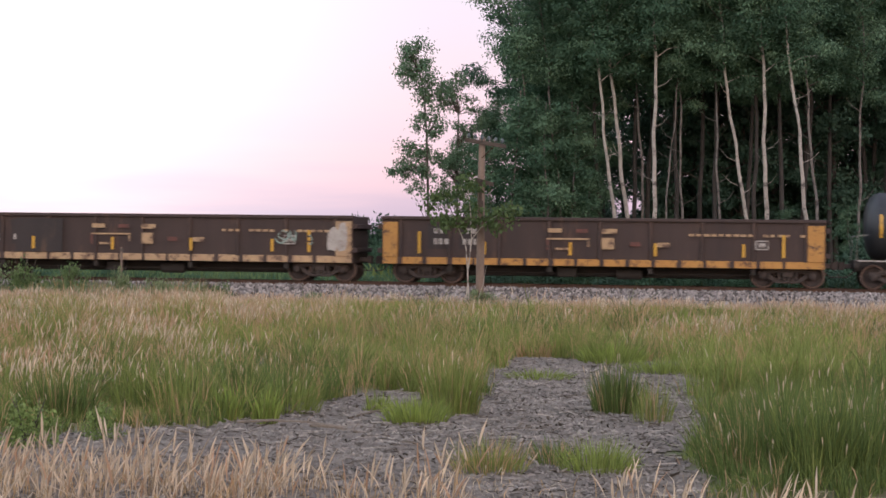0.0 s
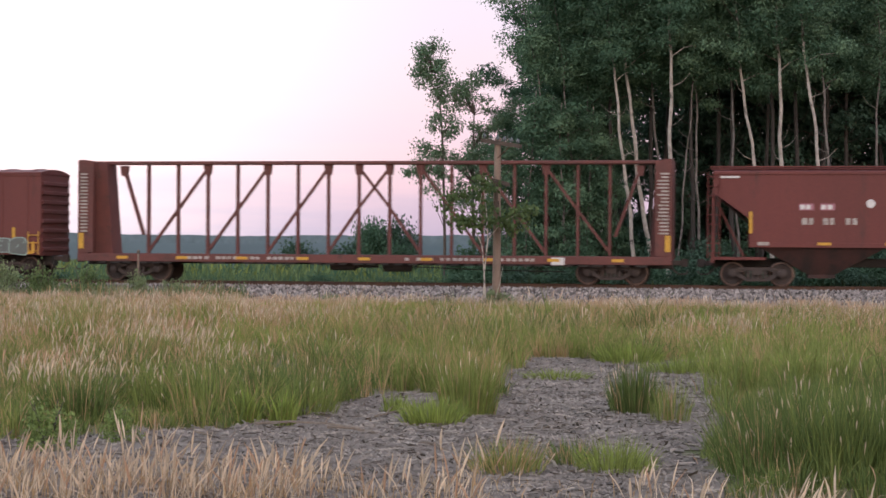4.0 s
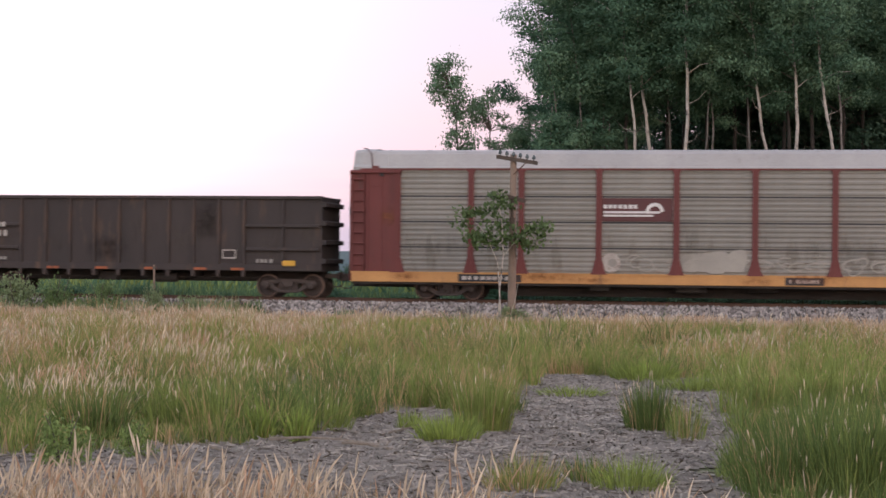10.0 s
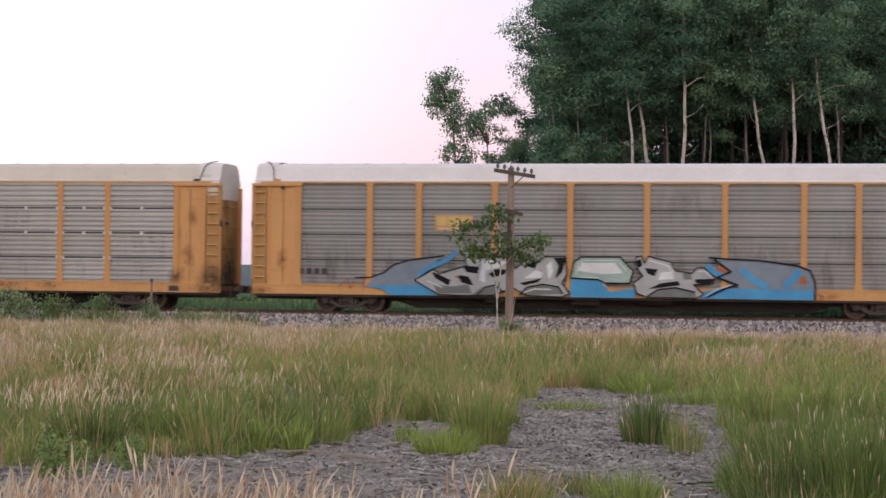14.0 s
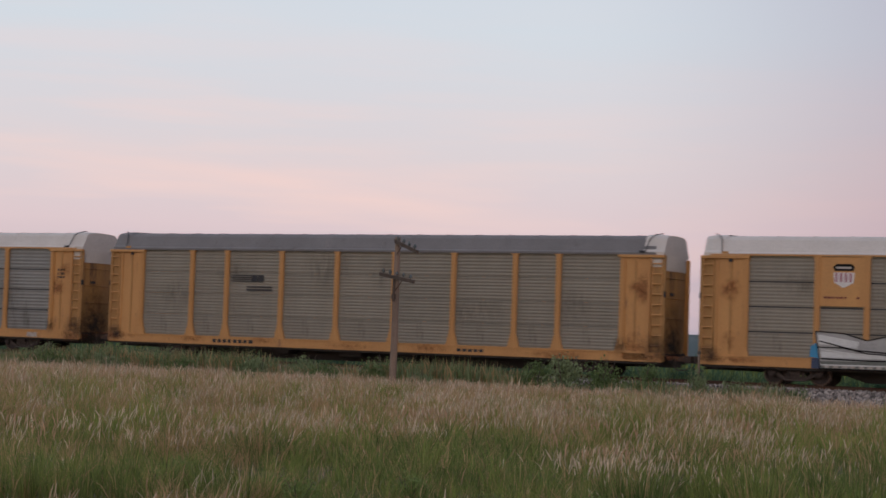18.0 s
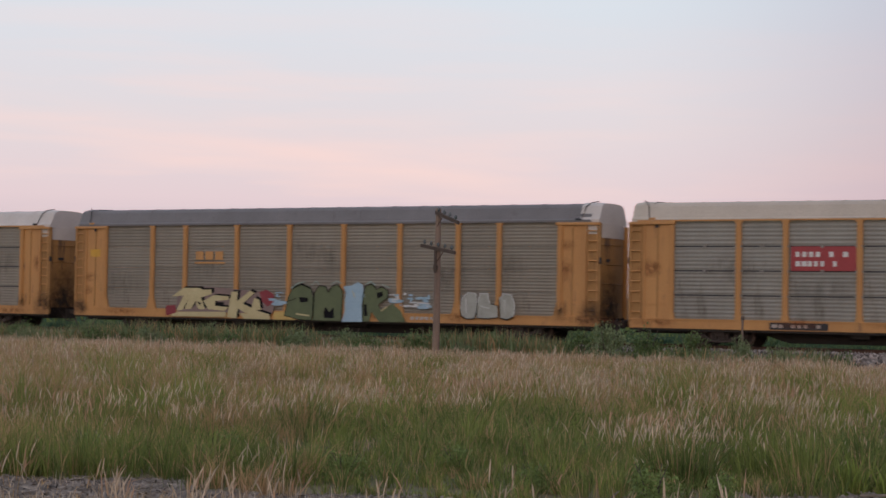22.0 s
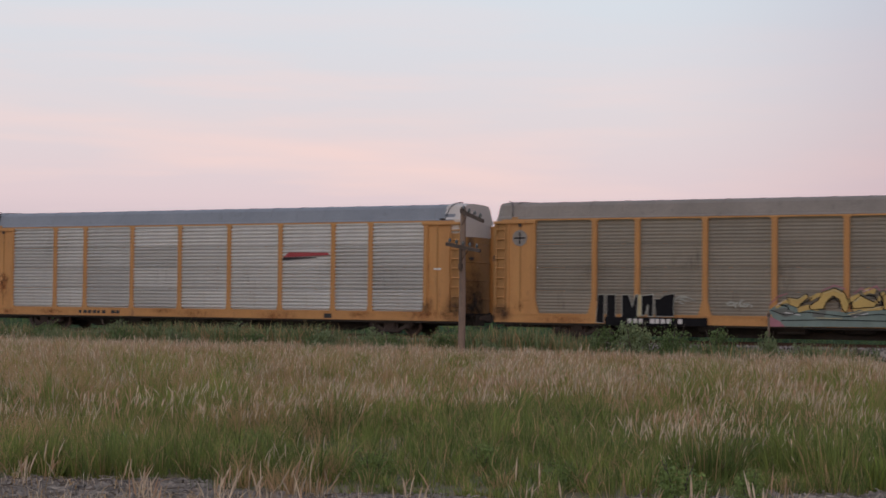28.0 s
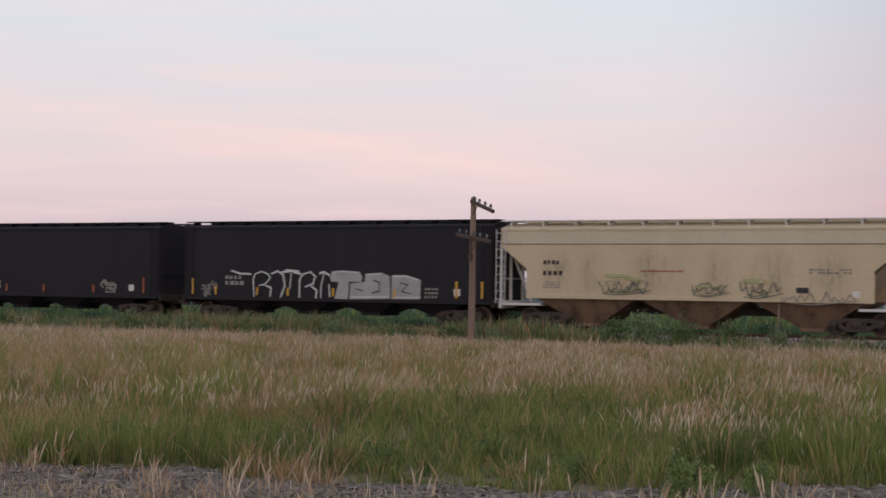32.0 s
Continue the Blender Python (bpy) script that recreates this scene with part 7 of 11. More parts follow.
# yellow rack with blue spray paint
car, place, L, x0, posts = autorack(-111.85, -84.49, "yellow autorack wagon, grey panels and blue graffiti", M_YELLOW, M_PANEL_GREY, M_ROOF_WHITE, False, True, 6, 0.018)
plate(car, "emblem_board", x0 + 7.15, x0 + 8.6, 3.10, 3.70, M_YELLOW, -1.482)
for k in range(3):
    plate(car, "emblem", x0 + 7.22 + k * 0.46, x0 + 7.60 + k * 0.46, 3.32, 3.64, M_GYELLOW, -1.49)
plate(car, "emblem_line", x0 + 7.2, x0 + 8.5, 3.16, 3.22, M_OFFWHITE, -1.49)
painted(car, x0, M_GHAZE, -1.566, "thin blue-grey spray haze", fills=[[(4.48, 0.97), (4.88, 1.34), (5.35, 1.58), (5.61, 1.82), (6.22, 2.0), (7.55, 2.15), (6.75, 1.66), (6.42, 1.28), (7.15, 0.97)], [(17.4, 2.18), (19.21, 2.1), (20.59, 1.91), (21.05, 1.72), (21.22, 1.36), (21.22, 1.03), (18.63, 1.02), (17.64, 1.48), (18.17, 1.67)]])
painted(car, x0, M_GBLUE, -1.571, "bright cyan-blue spray-painted base band", fills=[[(4.54, 0.99), (6.75, 1.06), (7.35, 0.86), (7.35, 0.68), (5.48, 0.66), (5.21, 0.86)], [(12.32, 1.34), (13.36, 1.36), (13.79, 0.89), (14.72, 1.04), (14.72, 0.67), (12.32, 0.67)], [(17.16, 0.91), (17.82, 1.08), (18.63, 1.06), (21.22, 1.03), (21.22, 0.67), (17.16, 0.68)]])
painted(car, x0, M_GBLUE, -1.575, "loose strokes of blue spray paint", lines=[[(8.01, 2.34), (7.68, 2.02), (6.88, 1.68), (6.55, 1.42)], [(17.34, 1.92), (17.58, 1.66), (17.94, 1.51)], [(18.57, 1.78), (18.86, 1.53), (19.21, 1.27), (19.55, 1.12)], [(20.13, 1.15), (20.47, 1.45), (20.7, 1.76)]], pen=0.2)
painted(car, x0, M_GSILVER, -1.582, "silver graffiti letters", fills=[[(6.42, 1.25), (7.15, 1.66), (7.35, 1.49), (8.41, 1.8), (8.35, 2.08), (8.61, 2.17), (9.01, 2.09), (9.28, 2.17), (10.06, 2.1), (10.25, 1.71), (10.64, 2.03), (10.9, 2.15), (11.12, 1.95), (11.35, 2.17), (12.13, 2.18), (12.2, 1.52), (12.0, 1.18), (12.32, 0.8), (12.0, 0.68), (10.71, 0.71), (10.19, 0.98), (9.41, 0.7), (8.08, 0.69), (7.35, 0.71)]])
painted(car, x0, M_GSILVER, -1.582, "silver graffiti letters", fills=[[(14.7, 1.89), (14.76, 2.19), (14.94, 2.22), (15.06, 1.95), (15.19, 2.22), (16.02, 2.01), (16.2, 1.69), (16.8, 1.6), (16.98, 1.81), (17.22, 1.82), (17.64, 1.45), (17.58, 1.24), (16.86, 1.19), (17.22, 0.84), (16.98, 0.69), (15.19, 0.7), (14.76, 0.86), (14.68, 1.24), (15.0, 1.48)]])
painted(car, x0, M_GMINT, -1.582, "pale silver-green graffiti block", fills=[[(12.32, 1.39), (12.45, 1.97), (12.69, 2.17), (14.15, 2.18), (14.64, 1.67), (14.52, 1.21), (13.6, 1.21), (13.36, 1.34)]])
painted(car, x0, M_GGREY, -1.587, "grey clouds sprayed under the letters", fills=[[(8.61, 0.71), (9.01, 1.01), (9.41, 1.11), (9.86, 0.82), (9.41, 0.71)], [(10.38, 0.72), (10.64, 1.02), (11.22, 1.15), (11.81, 1.07), (12.07, 0.78)], [(7.28, 0.74), (7.15, 1.09), (7.81, 1.01), (8.48, 1.11), (8.61, 0.77)], [(15.13, 0.72), (15.49, 0.98), (16.14, 1.07), (16.86, 0.96), (16.98, 0.7)], [(16.44, 1.59), (16.74, 1.63), (16.8, 1.38), (16.5, 1.36)]])
painted(car, x0, M_GWHITE, -1.59, "white patches on the letters", fills=[[(9.01, 1.92), (9.28, 2.02), (9.93, 1.96), (9.67, 1.76), (9.14, 1.64), (9.12, 1.18), (8.88, 1.26)], [(10.58, 1.36), (11.03, 1.67), (11.29, 1.56), (11.22, 1.37)], [(12.57, 1.66), (12.75, 1.95), (13.97, 1.96), (14.27, 1.58), (13.48, 1.54)], [(15.66, 1.63), (16.08, 1.67), (16.14, 1.39), (15.55, 1.34)], [(11.42, 1.84), (11.61, 2.01), (11.68, 1.62), (11.51, 1.31)]])
painted(car, x0, M_GBLACK, -1.594, "black counters of the letters", fills=[[(8.24, 1.82), (8.9, 1.76), (8.82, 1.51), (8.4, 1.57)], [(9.25, 1.49), (9.48, 1.68), (9.93, 1.68), (9.85, 1.5), (9.41, 1.37)], [(7.08, 1.57), (7.81, 1.26), (7.71, 1.05), (7.2, 1.34)], [(11.68, 2.13), (12.18, 2.14), (12.0, 1.6), (11.74, 1.33), (11.87, 1.82)], [(10.58, 1.83), (10.9, 2.08), (11.07, 1.93), (10.99, 1.72)], [(10.42, 1.17), (11.25, 1.37), (11.1, 1.21), (10.58, 1.09)], [(15.06, 1.78), (15.55, 1.74), (15.43, 1.49), (15.19, 1.57)], [(15.21, 1.01), (15.66, 1.23), (16.29, 1.31), (16.38, 1.16), (15.66, 1.06)], [(16.89, 1.38), (17.64, 1.42), (17.52, 1.23), (16.96, 1.24)]])
painted(car, x0, M_GBLACK, -1.594, "black counters of the letters", fills=[[(8.08, 1.45), (8.48, 1.4), (8.68, 1.06), (8.21, 1.17)], [(14.72, 2.0), (14.92, 2.13), (14.97, 1.87), (14.82, 1.78)]])
painted(car, x0, M_GBLACK, -1.599, "black graffiti outlines", lines=[[(6.42, 1.25), (7.15, 1.66), (7.35, 1.49), (8.41, 1.8), (8.35, 2.08), (8.61, 2.17), (9.01, 2.09), (9.28, 2.17), (10.06, 2.1), (10.25, 1.71), (10.64, 2.03), (10.9, 2.15), (11.12, 1.95), (11.35, 2.17), (12.13, 2.18), (12.2, 1.52), (12.0, 1.18), (12.32, 0.8), (12.0, 0.68), (10.71, 0.71), (10.19, 0.98), (9.41, 0.7), (8.08, 0.69), (7.35, 0.71), (6.42, 1.25)], [(12.32, 1.39), (12.45, 1.97), (12.69, 2.17), (14.15, 2.18), (14.64, 1.67), (14.52, 1.21), (13.6, 1.21), (13.36, 1.34), (12.32, 1.39)]], pen=0.055)
painted(car, x0, M_GBLACK, -1.599, "black graffiti outlines", lines=[[(14.7, 1.89), (14.76, 2.19), (14.94, 2.22), (15.06, 1.95), (15.19, 2.22), (16.02, 2.01), (16.2, 1.69), (16.8, 1.6), (16.98, 1.81), (17.22, 1.82), (17.64, 1.45), (17.58, 1.24), (16.86, 1.19), (17.22, 0.84), (16.98, 0.69), (15.19, 0.7), (14.76, 0.86), (14.68, 1.24), (15.0, 1.48), (14.7, 1.89)], [(4.14, 1.31), (4.74, 1.33), (5.28, 1.54), (5.61, 1.82), (6.22, 2.0), (7.55, 2.17)], [(17.4, 2.19), (18.06, 2.14), (19.21, 2.1), (20.59, 1.92), (21.05, 1.74), (21.22, 1.36), (21.23, 0.68)], [(17.58, 2.14), (18.21, 1.67), (17.72, 1.46), (18.46, 1.19), (18.06, 1.07), (17.34, 0.73)]], pen=0.055)
painted(car, x0, M_GBLACK, -1.599, "black graffiti outlines", lines=[[(8.81, 0.72), (9.14, 1.01), (9.48, 1.09), (9.86, 0.8)], [(10.42, 0.72), (10.68, 1.02), (11.29, 1.14), (11.87, 1.05), (12.05, 0.79)], [(15.16, 0.73), (15.55, 0.99), (16.2, 1.07), (16.92, 0.91)]], pen=0.055)
painted(car, x0, M_GWHITE, -1.604, "white graffiti highlights", lines=[[(12.53, 1.52), (12.6, 1.88), (12.81, 2.04), (14.07, 2.05), (14.39, 1.69)], [(12.45, 1.39), (13.34, 1.41), (13.66, 1.08)], [(8.68, 2.03), (9.14, 1.95), (9.21, 1.58)], [(15.25, 2.06), (15.9, 1.88), (16.1, 1.64)], [(18.23, 1.2), (17.64, 1.0), (17.28, 0.75)], [(6.88, 1.22), (7.48, 0.98)], [(10.58, 0.82), (10.97, 0.96), (11.61, 0.95)], [(17.01, 1.68), (17.28, 1.69), (17.52, 1.46)]], pen=0.035)
painted(car, x0, M_ORANGE, -1.577, "orange spray spots", fills=[[(20.63, 1.25), (20.7, 1.49), (20.86, 1.6), (20.95, 1.25)], [(17.76, 1.93), (18.2, 1.67), (17.88, 1.56), (17.7, 1.72)]])
painted(car, x0, M_ORANGE, -1.579, "rusty scrawled tag", lines=[[(3.47, 0.95), (3.81, 1.26), (3.94, 0.9), (4.14, 1.32), (4.41, 1.29), (4.45, 0.85)], [(6.42, 1.24), (6.91, 1.57)], [(7.55, 1.1), (8.01, 1.39), (8.48, 1.17)]], pen=0.05)
bars(car, "graffiti_tag", x0 + 1.9, 1.55, 1.2, 0.22, 4, M_SIGNBLACK, -1.50)
plate(car, "placard", x0 + 24.2, x0 + 24.8, 0.70, 0.92, M_OFFWHITE, -1.51)
bars(car, "lettering", x0 + 25.9, 3.9, 0.45, 0.10, 3, M_SIGNBLACK, -1.50, rows=3)

# dark-roofed brown rack
car, place, L, x0, posts = autorack(-82.85, -55.55, "grimy yellow autorack wagon with brown panels", M_YELLOW, M_PANEL_BROWN, M_ROOF_DARK, True, False, 7, 0.017)
f = Form()
for k in range(4):
    f.box(x0 + 6.8, x0 + 8.35, -1.486, -1.480, 3.52 + k * 0.085, 3.56 + k * 0.085)
for k in range(2):
    f.box(x0 + 7.85 + k * 0.36, x0 + 8.13 + k * 0.36, -1.490, -1.484, 3.52, 3.82)
f.box(x0 + 7.6, x0 + 8.95, -1.486, -1.480, 3.12, 3.20)
f.box(x0 + 7.6, x0 + 8.95, -1.486, -1.480, 3.26, 3.32)
part("emblem", f, M_SIGNBLACK, car, "black striped emblem on the panels")
bars(car, "stencil", x0 + 5.9, 0.85, 2.2, 0.15, 8, M_SIGNBLACK, -1.51)
bars(car, "stencil", x0 + 18.2, 0.85, 1.3, 0.12, 5, M_SIGNBLACK, -1.51)

# white-roofed rack with emblem door and blue graffiti
car, place, L, x0, posts = autorack(-54.11, -26.78, "yellow autorack wagon, white roof and blue-white graffiti", M_YELLOW, M_PANEL_BROWN, M_ROOF_WHITE, False, True, 7, 0.012)
plate(car, "emblem_board", x0 + 4.7, x0 + 6.5, 3.02, 4.88, M_YELLOW, -1.50, 0.03, "yellow emblem board between the posts")
f = Form()
f.prism([(x0 + 5.3, 4.36), (x0 + 6.0, 4.36), (x0 + 6.06, 4.50), (x0 + 5.95, 4.62), (x0 + 5.35, 4.62), (x0 + 5.24, 4.50)], -1.515, -1.508, "y")
part("emblem", f, M_GBLACK, car, "dark shield crest")
f = Form()
f.prism([(x0 + 5.26, 4.30), (x0 + 6.04, 4.30), (x0 + 6.02, 3.92), (x0 + 5.65, 3.72), (x0 + 5.28, 3.92)], -1.515, -1.508, "y")
part("emblem", f, M_WHITE, car, "pale shield with red stripes")
for k in range(4):
    plate(car, "emblem_stripe", x0 + 5.32 + k * 0.18, x0 + 5.41 + k * 0.18, 3.94, 4.28, M_GPINK, -1.519)
plate(car, "emblem_line", x0 + 5.36, x0 + 5.94, 4.44, 4.52, M_OFFWHITE, -1.519)
bars(car, "lettering", x0 + 4.9, 3.35, 1.4, 0.08, 9, M_REDEND, -1.51)
painted(car, x0, M_GNAVY, -1.566, "navy spray paint along the sill", fills=[[(4.5, 1.07), (15.37, 1.07), (15.43, 0.63), (4.5, 0.67)], [(22.91, 1.27), (23.37, 1.38), (23.54, 0.68), (22.91, 0.67)]])
painted(car, x0, M_GBLUE, -1.569, "deep blue spray-painted ground", fills=[[(12.34, 1.63), (12.54, 1.96), (15.11, 1.93), (15.24, 1.34), (15.37, 1.09), (12.2, 1.16)], [(4.43, 1.1), (4.46, 1.5), (4.79, 1.73), (4.86, 1.05)], [(22.25, 1.89), (22.68, 1.89), (22.8, 1.63), (23.37, 1.64), (23.49, 1.28), (23.77, 1.12), (23.71, 0.86), (23.14, 0.96), (22.68, 1.37)], [(15.94, 1.94), (16.38, 2.07), (16.32, 1.83), (16.0, 1.74)]])
painted(car, x0, M_GNAVY, -1.573, "navy clouds in the blue", lines=[[(12.74, 1.69), (13.26, 1.48), (13.0, 1.26)], [(13.53, 1.81), (13.92, 1.54), (13.66, 1.21)], [(14.32, 1.43), (14.71, 1.71), (15.04, 1.28)], [(12.34, 1.25), (13.26, 1.24), (14.05, 1.18)]], pen=0.26)
painted(car, x0, M_GSILVER, -1.58, "silver graffiti letters", fills=[[(4.65, 2.07), (5.73, 2.01), (6.59, 1.77), (7.24, 1.92), (9.59, 1.97), (9.72, 1.89), (10.02, 1.94), (12.47, 1.96), (12.34, 1.36), (11.52, 1.18), (11.8, 0.69), (4.86, 0.68), (4.79, 1.16)], [(15.43, 1.12), (15.52, 1.5), (15.75, 1.81), (16.45, 1.92), (16.51, 2.14), (17.02, 2.14), (17.27, 1.97), (17.97, 2.01), (18.1, 2.23), (18.71, 2.26), (18.95, 2.12), (19.38, 2.09), (19.63, 2.26), (20.12, 2.27), (20.24, 2.1), (20.61, 2.19), (21.34, 2.17), (21.4, 1.93), (21.76, 2.17), (22.13, 2.14), (22.29, 1.62), (22.91, 1.32), (22.97, 0.7), (15.62, 0.66)]])
painted(car, x0, M_GWHITE, -1.584, "white faces of the letters", fills=[[(7.46, 1.85), (9.5, 1.88), (9.5, 1.64), (7.49, 1.6)], [(9.89, 1.84), (12.31, 1.86), (12.23, 1.6), (9.91, 1.6)], [(4.72, 1.96), (6.3, 1.72), (6.23, 1.47), (4.78, 1.59)], [(4.86, 1.33), (7.17, 1.24), (7.6, 1.1), (4.86, 1.1)], [(15.68, 1.7), (17.15, 1.78), (17.27, 1.63), (15.72, 1.5)], [(18.16, 2.13), (18.65, 2.15), (18.4, 1.85), (18.22, 1.48), (17.97, 1.47)], [(19.69, 2.18), (20.05, 2.18), (20.09, 1.95), (19.72, 1.95)], [(15.56, 1.02), (17.4, 1.09), (17.27, 0.77), (15.68, 0.75)], [(20.73, 2.03), (21.28, 2.03), (20.97, 1.72), (20.67, 1.35)], [(21.58, 2.07), (22.07, 2.05), (22.13, 1.76), (21.64, 1.78)]])
painted(car, x0, M_GWHITE, -1.584, "white faces of the letters", fills=[[(18.95, 1.91), (20.36, 1.89), (20.36, 1.72), (18.95, 1.73)]])
painted(car, x0, M_GGREY, -1.584, "grey lower faces of the letters", fills=[[(4.86, 0.96), (10.43, 1.05), (10.23, 0.71), (4.86, 0.7)], [(10.64, 1.01), (11.39, 1.07), (11.66, 0.71), (10.57, 0.72)], [(18.95, 1.01), (20.36, 1.01), (20.24, 0.73), (18.83, 0.73)], [(21.34, 1.14), (22.68, 1.18), (22.8, 0.73), (21.46, 0.73)]])
painted(car, x0, M_GBLACK, -1.589, "black counters of the letters", fills=[[(7.75, 1.37), (9.5, 1.42), (9.59, 1.26), (7.82, 1.24)], [(9.91, 1.51), (12.23, 1.49), (12.14, 1.38), (10.02, 1.38)], [(15.68, 1.39), (16.26, 1.57), (17.02, 1.5), (17.27, 1.41), (16.38, 1.32), (15.75, 1.27)], [(17.15, 1.78), (17.53, 1.8), (17.5, 1.5), (17.21, 1.54)], [(19.9, 1.61), (20.48, 1.62), (20.51, 1.32), (19.99, 1.32)], [(19.2, 1.58), (19.5, 1.61), (19.5, 1.35), (19.24, 1.35)], [(21.31, 1.69), (21.89, 1.69), (21.92, 1.46), (21.34, 1.44)], [(15.9, 1.1), (16.57, 1.15), (16.61, 0.98), (16.19, 0.93)], [(20.67, 1.22), (21.15, 1.27), (21.34, 1.08), (20.85, 1.1)], [(22.07, 1.15), (22.5, 1.2), (22.56, 1.03), (22.13, 1.01)]])
painted(car, x0, M_GBLACK, -1.589, "black counters of the letters", fills=[[(18.4, 1.53), (18.83, 1.73), (18.87, 1.58), (18.46, 1.36)], [(18.83, 0.71), (19.2, 0.96), (19.32, 0.8), (19.02, 0.69)], [(10.16, 0.71), (10.7, 1.45), (10.81, 1.43), (10.32, 0.69)]])
painted(car, x0, M_GBLUE, -1.591, "small blue patches between the letters", fills=[[(10.19, 1.33), (10.64, 1.36), (10.43, 1.09), (10.09, 1.11)], [(20.12, 1.21), (20.36, 1.24), (20.31, 1.0), (20.05, 1.06)], [(21.4, 2.05), (21.64, 2.09), (21.64, 1.9), (21.46, 1.88)]])
painted(car, x0, M_GBLACK, -1.595, "black graffiti outlines", lines=[[(4.65, 2.07), (5.73, 2.01), (6.59, 1.77), (7.24, 1.92), (9.59, 1.97), (9.72, 1.89), (10.02, 1.94), (12.47, 1.96), (12.34, 1.36), (11.52, 1.18), (11.8, 0.69), (4.86, 0.68), (4.79, 1.16), (4.65, 2.07)], [(15.43, 1.12), (15.52, 1.5), (15.75, 1.81), (16.45, 1.92), (16.51, 2.14), (17.02, 2.14), (17.27, 1.97), (17.97, 2.01), (18.1, 2.23), (18.71, 2.26), (18.95, 2.12), (19.38, 2.09), (19.63, 2.26), (20.12, 2.27), (20.24, 2.1), (20.61, 2.19), (21.34, 2.17), (21.4, 1.93), (21.76, 2.17), (22.13, 2.14), (22.29, 1.62), (22.91, 1.32), (22.97, 0.7), (15.62, 0.66), (15.43, 1.12)]], pen=0.05)
painted(car, x0, M_GBLACK, -1.595, "black graffiti outlines", lines=[[(4.72, 1.48), (5.73, 1.47), (6.59, 1.29), (7.68, 1.24)], [(4.79, 1.71), (6.16, 1.4), (7.6, 1.31)], [(4.86, 1.05), (6.59, 1.02), (10.43, 1.07)], [(7.46, 1.73), (9.5, 1.77)], [(9.91, 1.73), (12.23, 1.75)], [(7.46, 1.51), (9.53, 1.55)], [(9.5, 1.94), (9.72, 1.55), (9.59, 1.22)], [(15.56, 1.2), (16.13, 1.23), (16.89, 1.19), (17.91, 1.27), (19.02, 1.24), (20.12, 1.28), (20.97, 1.22), (22.19, 1.28), (22.8, 1.27)], [(17.97, 2.01), (18.16, 1.48), (17.91, 1.29)], [(18.95, 2.11), (18.89, 1.7), (18.4, 1.3)], [(20.24, 2.1), (20.73, 1.77), (20.67, 1.26)], [(21.4, 1.93), (21.34, 1.72)], [(17.27, 1.97), (17.38, 1.8)]], pen=0.05)
painted(car, x0, M_GBLACK, -1.595, "black graffiti outlines", lines=[[(15.68, 1.42), (17.15, 1.5)], [(19.63, 1.86), (20.48, 1.85)], [(17.4, 1.09), (17.27, 0.68)]], pen=0.05)
painted(car, x0, M_GWHITE, -1.6, "white graffiti highlights", lines=[[(7.34, 1.89), (9.64, 1.93)], [(9.8, 1.9), (12.39, 1.92), (12.31, 1.67)], [(4.86, 1.39), (7.17, 1.17)], [(4.86, 0.82), (10.02, 0.86)], [(11.66, 1.13), (11.9, 0.71)], [(15.75, 1.61), (17.02, 1.67)], [(19.02, 1.81), (20.36, 1.81)], [(21.58, 1.86), (22.07, 1.84)], [(15.81, 0.86), (17.15, 0.9)], [(19.38, 1.18), (19.99, 1.17)], [(21.46, 1.33), (22.68, 1.35), (22.87, 0.96)]], pen=0.035)
bars(car, "stencil", x0 + 5.0, 0.78, 2.6, 0.13, 8, M_OFFWHITE, -1.59)

# brown rack with cream and olive graffiti
car, place, L, x0, posts = autorack(-25.22, 2.19, "grimy yellow autorack wagon, brown panels, cream and olive graffiti", M_YELLOW, M_PANEL_BROWN, M_ROOF_DARK, True, False, 7, 0.017)
plate(car, "warning_label", x0 + 0.95, x0 + 1.55, 3.45, 3.80, M_REFLECT, -1.50)
for k in range(3):
    plate(car, "emblem", x0 + 7.15 + k * 0.55, x0 + 7.58 + k * 0.55, 3.32, 3.70, M_YELLOW, -1.482)
plate(car, "emblem_line", x0 + 7.1, x0 + 8.8, 3.14, 3.22, M_YELLOW, -1.482)
painted(car, x0, M_FADERED, -1.566, "dull pink haze behind the letters", fills=[[(6.19, 1.75), (7.09, 2.13), (8.89, 2.03), (10.8, 1.88), (11.59, 1.24), (11.52, 0.92), (6.19, 0.93)]])
painted(car, x0, M_GBLACK, -1.57, "black drop shadows of the letters", fills=[[(6.02, 1.68), (6.7, 2.1), (7.68, 2.1), (7.83, 1.93), (7.15, 1.86), (6.66, 1.07), (6.32, 1.07), (6.7, 1.75)], [(6.96, 1.56), (7.26, 2.01), (8.28, 2.04), (8.31, 1.83), (7.71, 1.67), (7.95, 1.13), (7.56, 1.13), (7.41, 1.5), (7.14, 1.13), (6.81, 1.12)], [(7.83, 1.51), (8.43, 1.78), (9.25, 1.73), (9.25, 1.57), (8.5, 1.51), (8.5, 1.3), (9.25, 1.25), (9.03, 1.07), (8.13, 1.13)], [(9.18, 0.8), (9.4, 1.95), (9.77, 1.95), (9.7, 1.52), (10.42, 2.01), (10.67, 1.9), (10.03, 1.42), (10.93, 1.1), (11.5, 0.94), (11.36, 0.76), (10.49, 0.87), (9.77, 1.19), (9.7, 0.75)]])
painted(car, x0, M_GBLACK, -1.57, "black drop shadows of the letters", fills=[[(10.49, 1.15), (10.64, 1.69), (10.93, 1.6), (11.04, 1.15)]])
